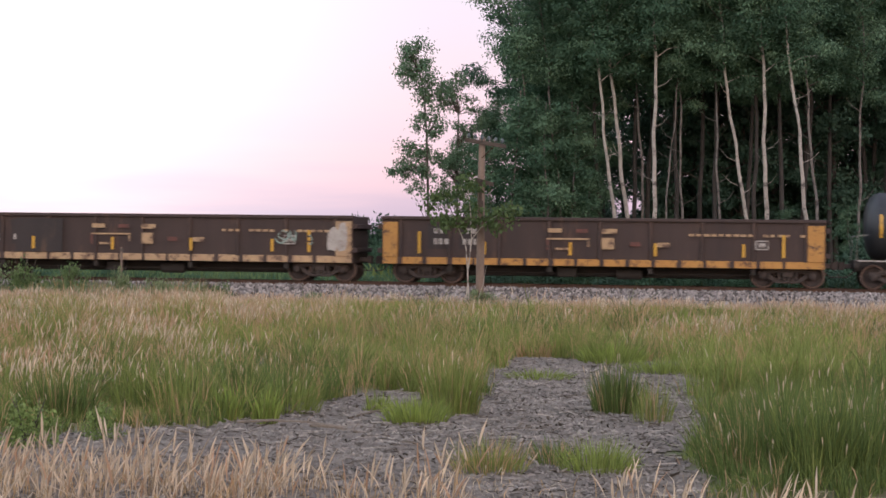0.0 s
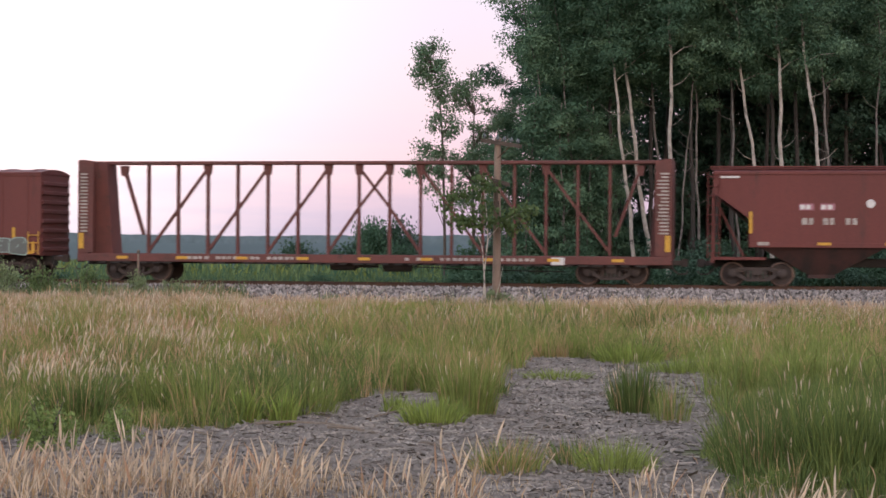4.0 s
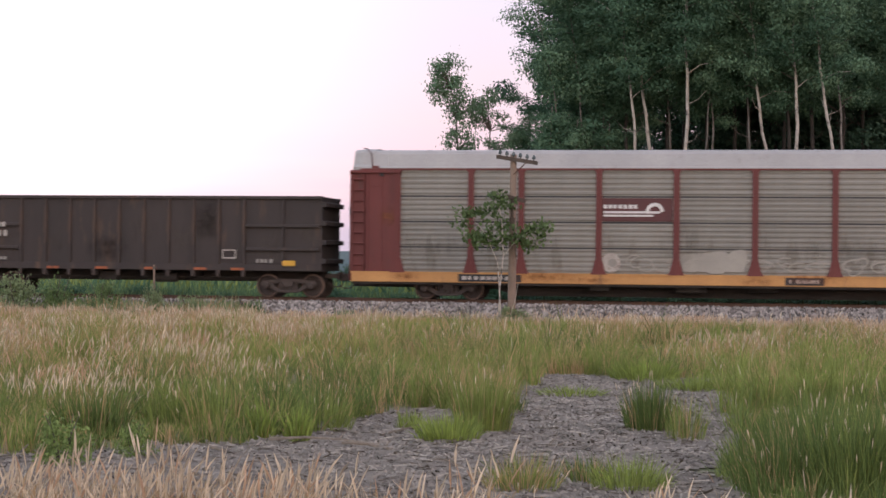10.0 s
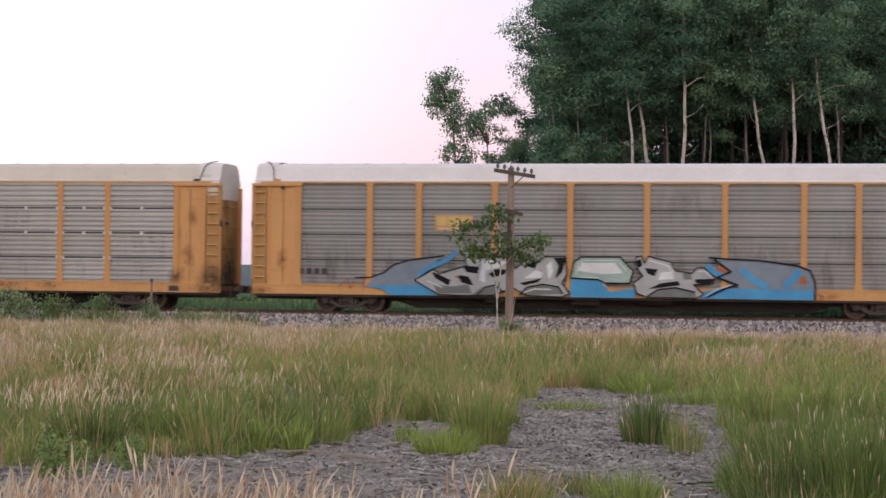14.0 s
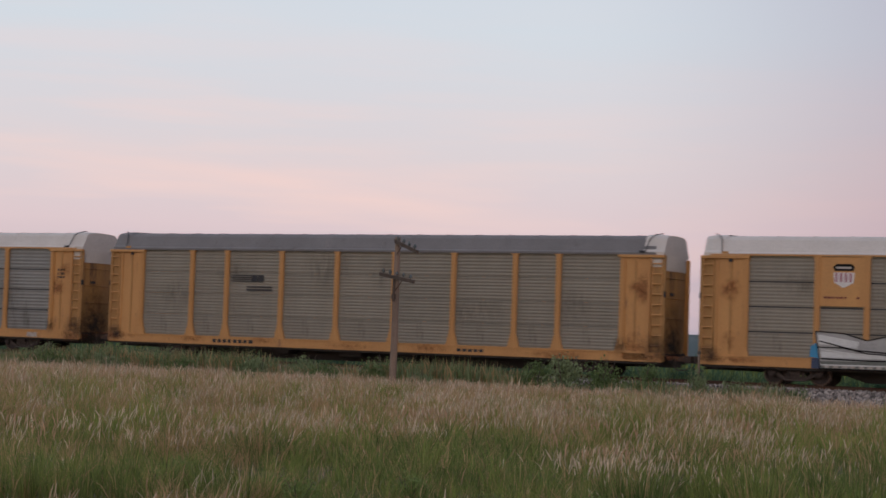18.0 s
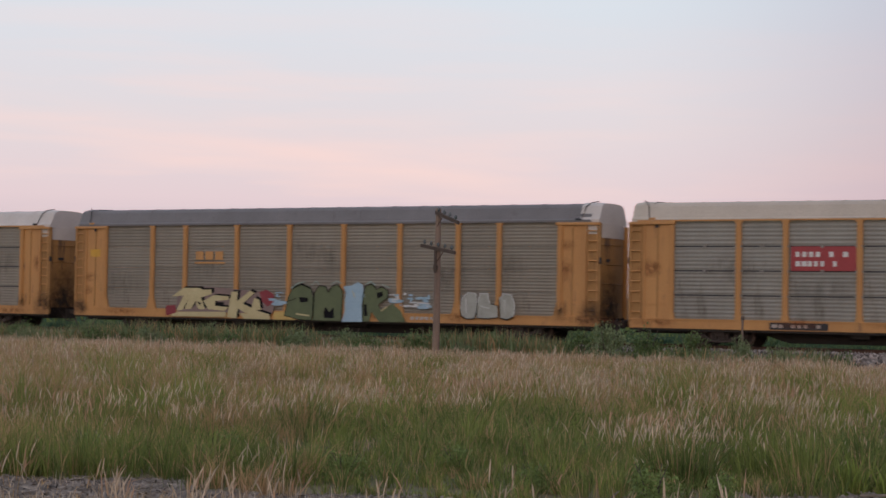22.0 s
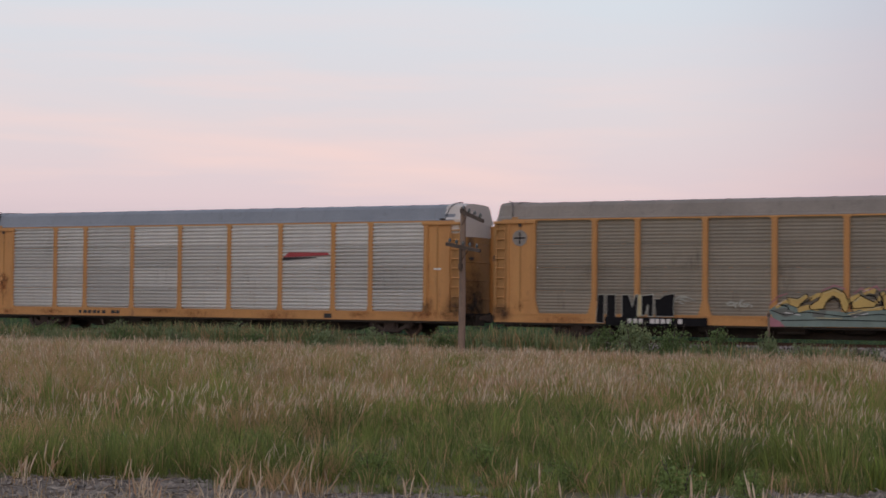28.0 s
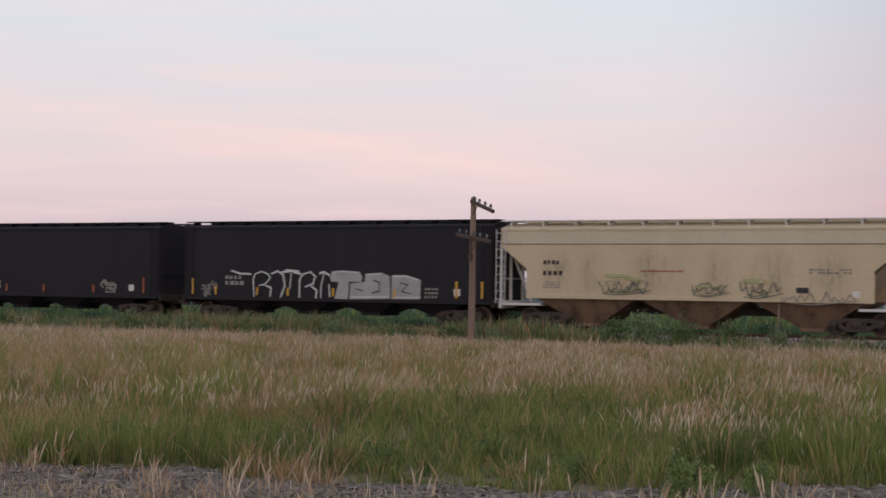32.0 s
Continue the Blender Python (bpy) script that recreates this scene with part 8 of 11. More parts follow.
painted(car, x0, M_GCREAM, -1.576, "cream graffiti letters with dark gaps", fills=[[(5.89, 1.61), (6.57, 2.02), (7.54, 2.03), (7.69, 1.85), (7.02, 1.79), (6.52, 0.99), (6.19, 0.99), (6.57, 1.67)], [(6.82, 1.48), (7.12, 1.94), (8.14, 1.96), (8.17, 1.75), (7.57, 1.59), (7.81, 1.05), (7.42, 1.05), (7.27, 1.42), (7.0, 1.05), (6.67, 1.05)], [(7.69, 1.43), (8.29, 1.71), (9.12, 1.66), (9.12, 1.5), (8.37, 1.44), (8.37, 1.22), (9.12, 1.17), (8.89, 1.0), (7.99, 1.06)], [(9.04, 0.72), (9.27, 1.87), (9.64, 1.88), (9.57, 1.44), (10.29, 1.93), (10.54, 1.83), (9.9, 1.34), (10.8, 1.02), (11.37, 0.87), (11.23, 0.68), (10.36, 0.8), (9.64, 1.11), (9.57, 0.67)]])
painted(car, x0, M_GCREAM, -1.576, "cream graffiti letters with dark gaps", fills=[[(10.36, 1.07), (10.51, 1.61), (10.8, 1.53), (10.91, 1.08)], [(5.89, 0.91), (8.97, 0.96), (8.97, 0.72), (5.89, 0.71)], [(9.71, 0.91), (11.37, 0.89), (11.4, 0.65), (10.0, 0.66)]])
painted(car, x0, M_GYELLOW, -1.571, "yellow spray patches between the letters", fills=[[(11.59, 0.98), (12.38, 1.04), (12.73, 0.66), (11.59, 0.65)], [(17.33, 1.18), (17.6, 1.39), (17.53, 1.08)]])
painted(car, x0, M_GRED, -1.578, "dark red spray-painted spot", fills=[[(10.8, 1.87), (11.16, 1.99), (11.59, 1.78), (11.61, 1.46), (11.26, 1.23), (10.97, 1.44)], [(5.56, 1.19), (6.11, 1.22), (6.17, 0.87), (5.59, 0.73)]])
painted(car, x0, M_GGREEN, -1.578, "olive graffiti letters", fills=[[(12.17, 0.85), (12.38, 1.71), (12.66, 2.14), (13.08, 2.29), (13.57, 2.1), (13.71, 1.52), (13.64, 0.66), (12.94, 0.68)], [(13.68, 0.66), (13.74, 1.84), (13.99, 2.2), (14.34, 2.17), (14.48, 1.9), (14.65, 2.17), (14.97, 2.27), (15.24, 1.96), (15.18, 0.66)], [(16.25, 0.66), (16.25, 1.75), (16.39, 2.21), (16.72, 2.3), (16.95, 2.07), (17.22, 2.18), (17.53, 2.02), (17.53, 1.74), (17.02, 1.39), (17.15, 1.18), (17.76, 1.45), (18.16, 1.14), (18.42, 0.67), (17.09, 0.65), (16.68, 1.1), (16.6, 0.66)]])
painted(car, x0, M_GSKY, -1.581, "pale blue graffiti letter", fills=[[(15.31, 1.01), (15.38, 1.91), (15.24, 2.17), (15.71, 2.22), (15.98, 2.38), (16.25, 2.23), (16.32, 1.81), (16.19, 1.38), (16.25, 0.64), (15.18, 0.62)]])
painted(car, x0, M_GBLACK, -1.585, "black counters in the letters", fills=[[(12.94, 1.68), (13.39, 1.65), (13.43, 1.48), (13.01, 1.44)], [(14.24, 1.04), (14.34, 1.26), (14.55, 1.04), (14.76, 1.27), (14.79, 0.77), (14.27, 0.78)], [(16.95, 1.91), (17.26, 1.97), (17.26, 1.78), (16.99, 1.65)], [(16.32, 1.38), (16.45, 1.42), (16.49, 0.91), (16.33, 0.89)], [(7.39, 1.4), (7.57, 1.33), (7.51, 1.18)], [(8.44, 1.4), (8.89, 1.39), (8.83, 1.26), (8.47, 1.28)]])
painted(car, x0, M_GBLACK, -1.588, "dark graffiti outlines", lines=[[(12.17, 0.85), (12.38, 1.71), (12.66, 2.14), (13.08, 2.29), (13.57, 2.1), (13.71, 1.52), (13.64, 0.66), (12.94, 0.68), (12.17, 0.85)], [(13.68, 0.66), (13.74, 1.84), (13.99, 2.2), (14.34, 2.17), (14.48, 1.9), (14.65, 2.17), (14.97, 2.27), (15.24, 1.96), (15.18, 0.66)], [(16.25, 0.66), (16.25, 1.75), (16.39, 2.21), (16.72, 2.3), (16.95, 2.07), (17.22, 2.18), (17.53, 2.02), (17.53, 1.74)], [(12.59, 2.05), (13.08, 2.24), (13.53, 2.06)], [(12.27, 1.46), (12.8, 1.63)], [(21.07, 1.26), (21.13, 1.76), (21.45, 1.99), (21.83, 1.93), (21.89, 1.35), (21.76, 0.89), (21.38, 0.86), (21.13, 0.99), (21.07, 1.26)]], pen=0.035)
painted(car, x0, M_GBLACK, -1.588, "dark graffiti outlines", lines=[[(21.89, 1.58), (22.01, 1.94), (22.36, 1.94), (22.48, 1.53), (22.84, 1.43), (22.87, 0.95), (22.27, 0.89), (21.85, 0.92), (21.89, 1.58)], [(22.9, 1.69), (23.08, 1.95), (23.45, 1.9), (23.64, 1.54), (23.59, 1.01), (23.29, 0.86), (22.96, 0.93), (22.9, 1.69)]], pen=0.035)
painted(car, x0, M_GMINT, -1.592, "pale edges and drips of paint", lines=[[(13.57, 2.21), (13.85, 2.4), (13.99, 2.22)], [(14.62, 2.27), (14.9, 2.4), (15.18, 2.3)], [(12.5, 2.05), (12.87, 2.29), (13.22, 2.35)], [(16.39, 2.28), (16.66, 2.39), (16.9, 2.23)], [(15.31, 1.85), (15.34, 1.11)], [(17.19, 2.28), (17.6, 2.13)]], pen=0.04)
painted(car, x0, M_GCREAM, -1.594, "cream accents on the letters", lines=[[(15.74, 1.96), (15.85, 1.7)], [(17.19, 1.13), (17.49, 1.32)], [(12.8, 0.93), (13.5, 0.86)]], pen=0.06)
painted(car, x0, M_GCHALK, -1.578, "chalky grey rounded graffiti letters", fills=[[(21.07, 1.26), (21.13, 1.76), (21.45, 1.99), (21.83, 1.93), (21.89, 1.35), (21.76, 0.89), (21.38, 0.86), (21.13, 0.99)], [(21.89, 1.58), (22.01, 1.94), (22.36, 1.94), (22.48, 1.53), (22.84, 1.43), (22.87, 0.95), (22.27, 0.89), (21.85, 0.92)], [(22.9, 1.69), (23.08, 1.95), (23.45, 1.9), (23.64, 1.54), (23.59, 1.01), (23.29, 0.86), (22.96, 0.93)]])
painted(car, x0, M_GWHITE, -1.592, "white edges of the rounded letters", lines=[[(21.07, 1.26), (21.13, 1.76), (21.45, 1.99), (21.83, 1.93), (21.89, 1.35)], [(21.89, 1.58), (22.01, 1.94), (22.36, 1.94), (22.48, 1.53)], [(22.9, 1.69), (23.08, 1.95), (23.45, 1.9), (23.64, 1.54), (23.59, 1.01)], [(21.32, 1.73), (21.36, 1.11)], [(23.14, 1.69), (23.17, 1.12)], [(22.01, 1.42), (22.46, 1.32)]], pen=0.03)
graffiti(car, x0 + 11.2, x0 + 12.2, 1.3, 1.9, [M_GSKY], M_GSKY, 45, 1, "pale blue spray paint", y=-1.55, style="smear", pen=0.10, lines=12)
graffiti(car, x0 + 17.6, x0 + 19.6, 1.2, 1.95, [M_GSKY, M_GWHITE], M_GSKY, 47, 3, "pale blue spray paint", y=-1.55, style="smear", pen=0.10, lines=12)
bars(car, "stencil", x0 + 18.6, 0.85, 1.2, 0.13, 5, M_OFFWHITE, -1.51)

# grey rack with red board
car, place, L, x0, posts = autorack(3.42, 30.63, "yellow autorack wagon with grey panels and red emblem board", M_YELLOW, M_PANEL_PLAIN, M_ROOF_CREAM, False, True, 6, 0.02)
clips(car, posts, M_SIGNGREY)
plate(car, "emblem_board", x0 + 6.72, x0 + 9.3, 2.97, 3.90, M_SIGNRED, -1.49, label="red emblem board")
bars(car, "lettering", x0 + 6.9, 3.60, 2.1, 0.20, 8, M_WHITE, -1.50)
bars(car, "lettering", x0 + 6.9, 3.24, 1.7, 0.20, 7, M_WHITE, -1.50, seed=3)
plate(car, "stencil_board", x0 + 5.9, x0 + 8.2, 0.70, 0.97, M_SIGNBLACK, -1.51)
bars(car, "stencil", x0 + 6.0, 0.84, 2.0, 0.13, 8, M_OFFWHITE, -1.518)
bars(car, "stencil", x0 + 23.8, 0.84, 0.6, 0.13, 3, M_SIGNBLACK, -1.51)

# grey rack with white and green paint
car, place, L, x0, posts = autorack(32.28, 59.53, "yellow autorack wagon, grey panels, white and green spray paint", M_YELLOW, M_PANEL_GREY, M_ROOF_CREAM, True, True, 6, 0.022)
plate(car, "emblem_board", x0 + 6.72, x0 + 9.3, 3.12, 3.90, M_WHITE, -1.487, label="white striped emblem board")
f = Form()
for k in range(4):
    f.box(x0 + 6.8, x0 + 8.0 - 0.1 * k, -1.494, -1.488, 3.36 + k * 0.13, 3.43 + k * 0.13)
    f.box(x0 + 8.75, x0 + 9.25, -1.494, -1.488, 3.36 + k * 0.13, 3.43 + k * 0.13)
for k in range(2):
    f.box(x0 + 8.0 + k * 0.36, x0 + 8.3 + k * 0.36, -1.494, -1.488, 3.42, 3.78)
f.box(x0 + 7.6, x0 + 9.2, -1.494, -1.488, 3.17, 3.26)
part("emblem", f, M_SIGNBLACK, car)
piece(car, x0 + 1.95, x0 + 5.3, 0.66, 1.72, 4, M_GSILVER, M_GWHITE, M_SIGNGREY, M_SIGNGREY, "whitish sprayed graffiti forms", 51, pen=0.05, rim=0.04, drop=0.4)
graffiti(car, x0 + 9.8, x0 + 12.7, 1.05, 1.85, [M_GGRASS], M_GGRASS, 52, 3, "green spray-painted patch", y=-1.482, style="smear", pen=0.07, lines=11)
graffiti(car, x0 + 7.2, x0 + 9.2, 1.1, 1.9, [M_FADERED], M_FADERED, 53, 3, "faint red spray paint", y=-1.482, style="smear", pen=0.08, lines=10)
plate(car, "stencil_board", x0 + 6.2, x0 + 7.8, 0.68, 0.96, M_SIGNBLACK, -1.51)
bars(car, "stencil", x0 + 6.3, 0.82, 1.4, 0.13, 6, M_OFFWHITE, -1.518)
graffiti(car, x0 + 26.0, x0 + 26.7, 1.5, 2.0, [M_ORANGE], M_ORANGE, 54, 1, "small orange spray mark", y=-1.54, thick=0.03)

# silver rack
car, place, L, x0, posts = autorack(61.17, 88.58, "yellow autorack wagon with bright silver ribbed panels", M_YELLOW, M_PANEL_SILVER, M_ROOF_BLUE, False, False, 6, 0.105)
f = Form()
f.add([(x0 + 18.2, -1.55, 3.42), (x0 + 20.7, -1.55, 3.50), (x0 + 20.6, -1.55, 3.62), (x0 + 18.5, -1.55, 3.64)], [(0, 1, 2, 3)])
part("emblem", f, M_SIGNRED, car, "slanted red emblem on the panels")
f = Form()
f.add([(x0 + 18.1, -1.545, 3.28), (x0 + 20.0, -1.545, 3.38), (x0 + 20.0, -1.545, 3.42), (x0 + 18.2, -1.545, 3.42)], [(0, 1, 2, 3)])
part("emblem_shadow", f, M_SIGNBLACK, car)
bars(car, "stencil", x0 + 6.2, 0.85, 2.6, 0.15, 9, M_SIGNBLACK, -1.51)
plate(car, "placard", x0 + 20.4, x0 + 20.8, 0.72, 0.92, M_SIGNBLACK, -1.51)
plate(car, "warning_label", x0 + 26.0, x0 + 26.35, 2.85, 2.93, M_WHITE, -1.50)

# last rack, brown with graffiti
car, place, L, x0, posts = autorack(90.09, 117.45, "yellow autorack wagon, brown panels, graffiti along the sill", M_YELLOW, M_PANEL_BROWN, M_ROOF_TAUPE, True, False, 7, 0.019)
disc(car, "emblem", x0 + 1.22, 4.18, 0.34, M_SIGNGREY, -1.502, "faded round emblem")
f = Form()
f.box(x0 + 0.98, x0 + 1.46, -1.512, -1.506, 4.15, 4.21)
f.box(x0 + 1.19, x0 + 1.25, -1.512, -1.506, 3.94, 4.42)
part("emblem_cross", f, M_GBLACK, car)
painted(car, x0, M_GSEA, -1.571, "sea-green lower faces of the letters", fills=[[(12.07, 1.27), (12.54, 1.59), (13.36, 1.36), (15.1, 1.25), (16.78, 1.38), (18.4, 1.36), (18.24, 0.97), (18.09, 0.71), (12.74, 0.67), (12.33, 0.91)]])
painted(car, x0, M_GPINK, -1.575, "pink corners of the graffiti", fills=[[(12.01, 1.12), (12.54, 0.86), (12.74, 0.67), (12.17, 0.66)], [(18.09, 0.71), (18.7, 1.15), (18.62, 0.7)]])
painted(car, x0, M_GYELLOW, -1.578, "yellow graffiti letters", fills=[[(12.84, 1.79), (13.25, 1.74), (13.61, 1.94), (13.68, 1.8), (13.38, 1.55), (13.27, 1.39), (12.95, 1.5)], [(13.71, 1.46), (14.07, 1.71), (14.23, 2.0), (14.69, 2.16), (15.1, 1.97), (15.26, 1.54), (15.16, 1.2), (15.0, 1.34), (14.89, 1.73), (14.64, 1.87), (14.38, 1.62), (14.28, 1.37), (13.77, 1.32)], [(15.35, 1.59), (15.69, 1.89), (15.94, 1.75), (16.29, 1.61), (16.24, 1.45), (15.4, 1.39)], [(16.54, 1.86), (16.78, 2.05), (16.88, 1.62), (17.38, 1.54), (17.33, 1.33), (16.58, 1.36)], [(17.23, 1.72), (17.57, 1.92), (18.36, 1.78), (18.64, 1.7), (18.31, 1.35), (17.48, 1.29)]])
painted(car, x0, M_GGREY, -1.581, "grey-green shadows under the letters", fills=[[(12.22, 1.29), (12.74, 1.4), (13.25, 1.17), (12.74, 1.01)], [(13.87, 1.25), (14.38, 1.31), (14.28, 1.04), (13.82, 1.05)], [(15.25, 1.21), (15.69, 1.36), (15.99, 1.22), (15.4, 1.02)], [(16.78, 1.24), (17.28, 1.29), (17.18, 1.05), (16.68, 1.07)], [(17.48, 1.2), (18.07, 1.26), (17.87, 0.97), (17.52, 0.96)]])
painted(car, x0, M_GBLACK, -1.585, "dark graffiti outlines", lines=[[(12.84, 1.79), (13.25, 1.74), (13.61, 1.94), (13.68, 1.8), (13.38, 1.55), (13.27, 1.39), (12.95, 1.5), (12.84, 1.79)], [(13.71, 1.46), (14.07, 1.71), (14.23, 2.0), (14.69, 2.16), (15.1, 1.97), (15.26, 1.54), (15.16, 1.2), (15.0, 1.34), (14.89, 1.73), (14.64, 1.87), (14.38, 1.62), (14.28, 1.37), (13.77, 1.32), (13.71, 1.46)], [(15.35, 1.59), (15.69, 1.89), (15.94, 1.75), (16.29, 1.61), (16.24, 1.45), (15.4, 1.39), (15.35, 1.59)], [(16.54, 1.86), (16.78, 2.05), (16.88, 1.62), (17.38, 1.54), (17.33, 1.33), (16.58, 1.36), (16.54, 1.86)]], pen=0.03)
painted(car, x0, M_GBLACK, -1.585, "dark graffiti outlines", lines=[[(17.23, 1.72), (17.57, 1.92), (18.36, 1.78), (18.64, 1.7), (18.31, 1.35), (17.48, 1.29), (17.23, 1.72)], [(12.17, 1.29), (12.74, 1.11), (13.56, 1.24), (15.1, 1.08), (16.39, 1.18), (18.16, 1.1)], [(12.59, 0.9), (14.38, 0.95), (16.39, 0.93), (18.07, 0.96)]], pen=0.03)
painted(car, x0, M_GYELLOW, -1.5765, "yellow limbs of the letters", lines=[[(12.38, 1.39), (12.74, 1.64), (13.0, 1.61)], [(13.71, 1.71), (14.02, 1.88), (14.28, 1.93)], [(15.2, 1.64), (15.45, 1.79), (15.69, 1.86)], [(15.79, 1.99), (16.04, 2.09), (16.24, 2.02)], [(16.24, 1.56), (16.44, 1.81), (16.58, 2.0)], [(16.88, 1.57), (17.13, 1.82), (17.38, 1.87)], [(17.57, 2.02), (17.87, 1.98), (18.16, 1.89)], [(13.25, 1.31), (13.66, 1.42), (14.07, 1.38)], [(15.4, 1.35), (15.89, 1.36), (16.54, 1.42)]], pen=0.16)
painted(car, x0, M_GBLACK, -1.583, "dark gaps between the letters", lines=[[(13.36, 1.53), (13.64, 1.63), (13.82, 1.8)], [(15.25, 1.78), (15.35, 1.54), (15.3, 1.35)], [(15.91, 1.89), (16.24, 1.85), (16.39, 1.61)], [(16.41, 2.0), (16.51, 1.76), (16.47, 1.42)], [(16.98, 1.91), (17.16, 1.68), (17.18, 1.44)], [(14.43, 1.64), (14.67, 1.78), (14.84, 1.65), (14.89, 1.39)], [(17.48, 1.7), (17.97, 1.64), (18.4, 1.62)], [(12.54, 1.51), (12.84, 1.45), (12.89, 1.31)]], pen=0.045)
painted(car, x0, M_GWHITE, -1.586, "whitish glints on the letters", lines=[[(12.41, 1.47), (12.74, 1.69)], [(15.79, 2.03), (16.09, 2.14)], [(17.57, 2.07), (17.92, 2.02)], [(12.74, 1.21), (13.36, 1.12)], [(15.4, 1.06), (15.99, 1.22)], [(16.98, 1.09), (17.87, 1.13)]], pen=0.03)
painted(car, x0, M_GCREAM, -1.589, "cream highlights of the letters", lines=[[(12.89, 1.74), (13.23, 1.7), (13.58, 1.9)], [(14.28, 1.96), (14.69, 2.09), (15.04, 1.94)], [(15.45, 1.64), (15.71, 1.82)], [(17.38, 1.79), (18.31, 1.72), (18.57, 1.66)], [(13.97, 1.02), (15.0, 1.0)], [(15.2, 1.14), (15.99, 1.36), (16.49, 1.47)], [(17.23, 1.2), (18.16, 1.26)]], pen=0.03)
painted(car, x0, M_GPINK, -1.59, "pink spray edges", lines=[[(12.12, 1.48), (12.43, 1.8), (12.84, 1.94)], [(15.45, 1.95), (15.74, 2.17), (15.91, 1.98)], [(15.99, 2.08), (16.29, 2.25), (16.45, 2.05)], [(16.6, 2.09), (16.88, 2.19), (16.98, 1.96)], [(17.23, 2.0), (17.48, 2.2), (17.67, 1.99)], [(14.18, 2.04), (14.69, 2.26), (15.12, 2.12)], [(18.5, 1.89), (18.76, 1.61), (18.6, 1.3)], [(17.97, 2.17), (18.09, 1.93)]], pen=0.05)
painted(car, x0, M_GBLACK, -1.578, "black graffiti letters", fills=[[(4.85, 1.84), (5.14, 1.86), (5.12, 0.69), (4.78, 0.72)], [(5.25, 1.84), (5.64, 1.87), (5.64, 0.68), (5.25, 0.67)], [(5.93, 1.84), (6.21, 1.86), (6.38, 1.38), (6.52, 1.85), (6.63, 1.85), (6.58, 0.69), (5.93, 0.66)], [(6.78, 1.82), (7.28, 1.88), (7.28, 0.99), (7.06, 0.99), (7.06, 1.47), (6.94, 1.05), (6.78, 1.0)], [(7.34, 1.69), (7.57, 1.69), (7.73, 1.84), (8.19, 1.91), (8.16, 1.0), (7.4, 0.99)]])
painted(car, x0, M_GCREAM, -1.573, "cream gap between the black letters", fills=[[(6.56, 1.77), (6.74, 1.87), (6.78, 1.0), (6.56, 0.97)]])
painted(car, x0, M_GCHALK, -1.584, "pale edges of the black letters", lines=[[(4.85, 1.84), (5.14, 1.86), (5.12, 0.69), (4.78, 0.72), (4.85, 1.84)], [(5.25, 1.84), (5.64, 1.87), (5.64, 0.68), (5.25, 0.67), (5.25, 1.84)], [(5.93, 1.84), (6.21, 1.86), (6.38, 1.38), (6.52, 1.85), (6.63, 1.85), (6.58, 0.69), (5.93, 0.66), (5.93, 1.84)], [(6.78, 1.82), (7.28, 1.88), (7.28, 0.99), (7.06, 0.99), (7.06, 1.47), (6.94, 1.05), (6.78, 1.0), (6.78, 1.82)], [(7.34, 1.69), (7.57, 1.69), (7.73, 1.84), (8.19, 1.91), (8.16, 1.0), (7.4, 0.99), (7.34, 1.69)]], pen=0.03)
plate(car, "stencil_board", x0 + 5.2, x0 + 9.6, 0.62, 0.95, M_GBLACK, -1.63)
bars(car, "stencil", x0 + 6.2, 0.80, 2.4, 0.19, 10, M_WHITE, -1.638)
graffiti(car, x0 + 8.3, x0 + 9.0, 1.4, 1.9, [M_GCHALK], M_OFFWHITE, 62, 1, "pale smudged tag", y=-1.545, style="scribble", pen=0.05, lines=4)
graffiti(car, x0 + 10.3, x0 + 11.4, 1.3, 1.7, [M_GCHALK], M_OFFWHITE, 63, 2, "pale smudged tag", y=-1.545, style="scribble", pen=0.05, lines=4)
graffiti(car, x0 + 19.0, x0 + 20.3, 1.2, 1.75, [M_GCHALK], M_OFFWHITE, 66, 2, "pale smudged tag", y=-1.545, style="scribble", pen=0.05, lines=4)

# ---- gondolas ----


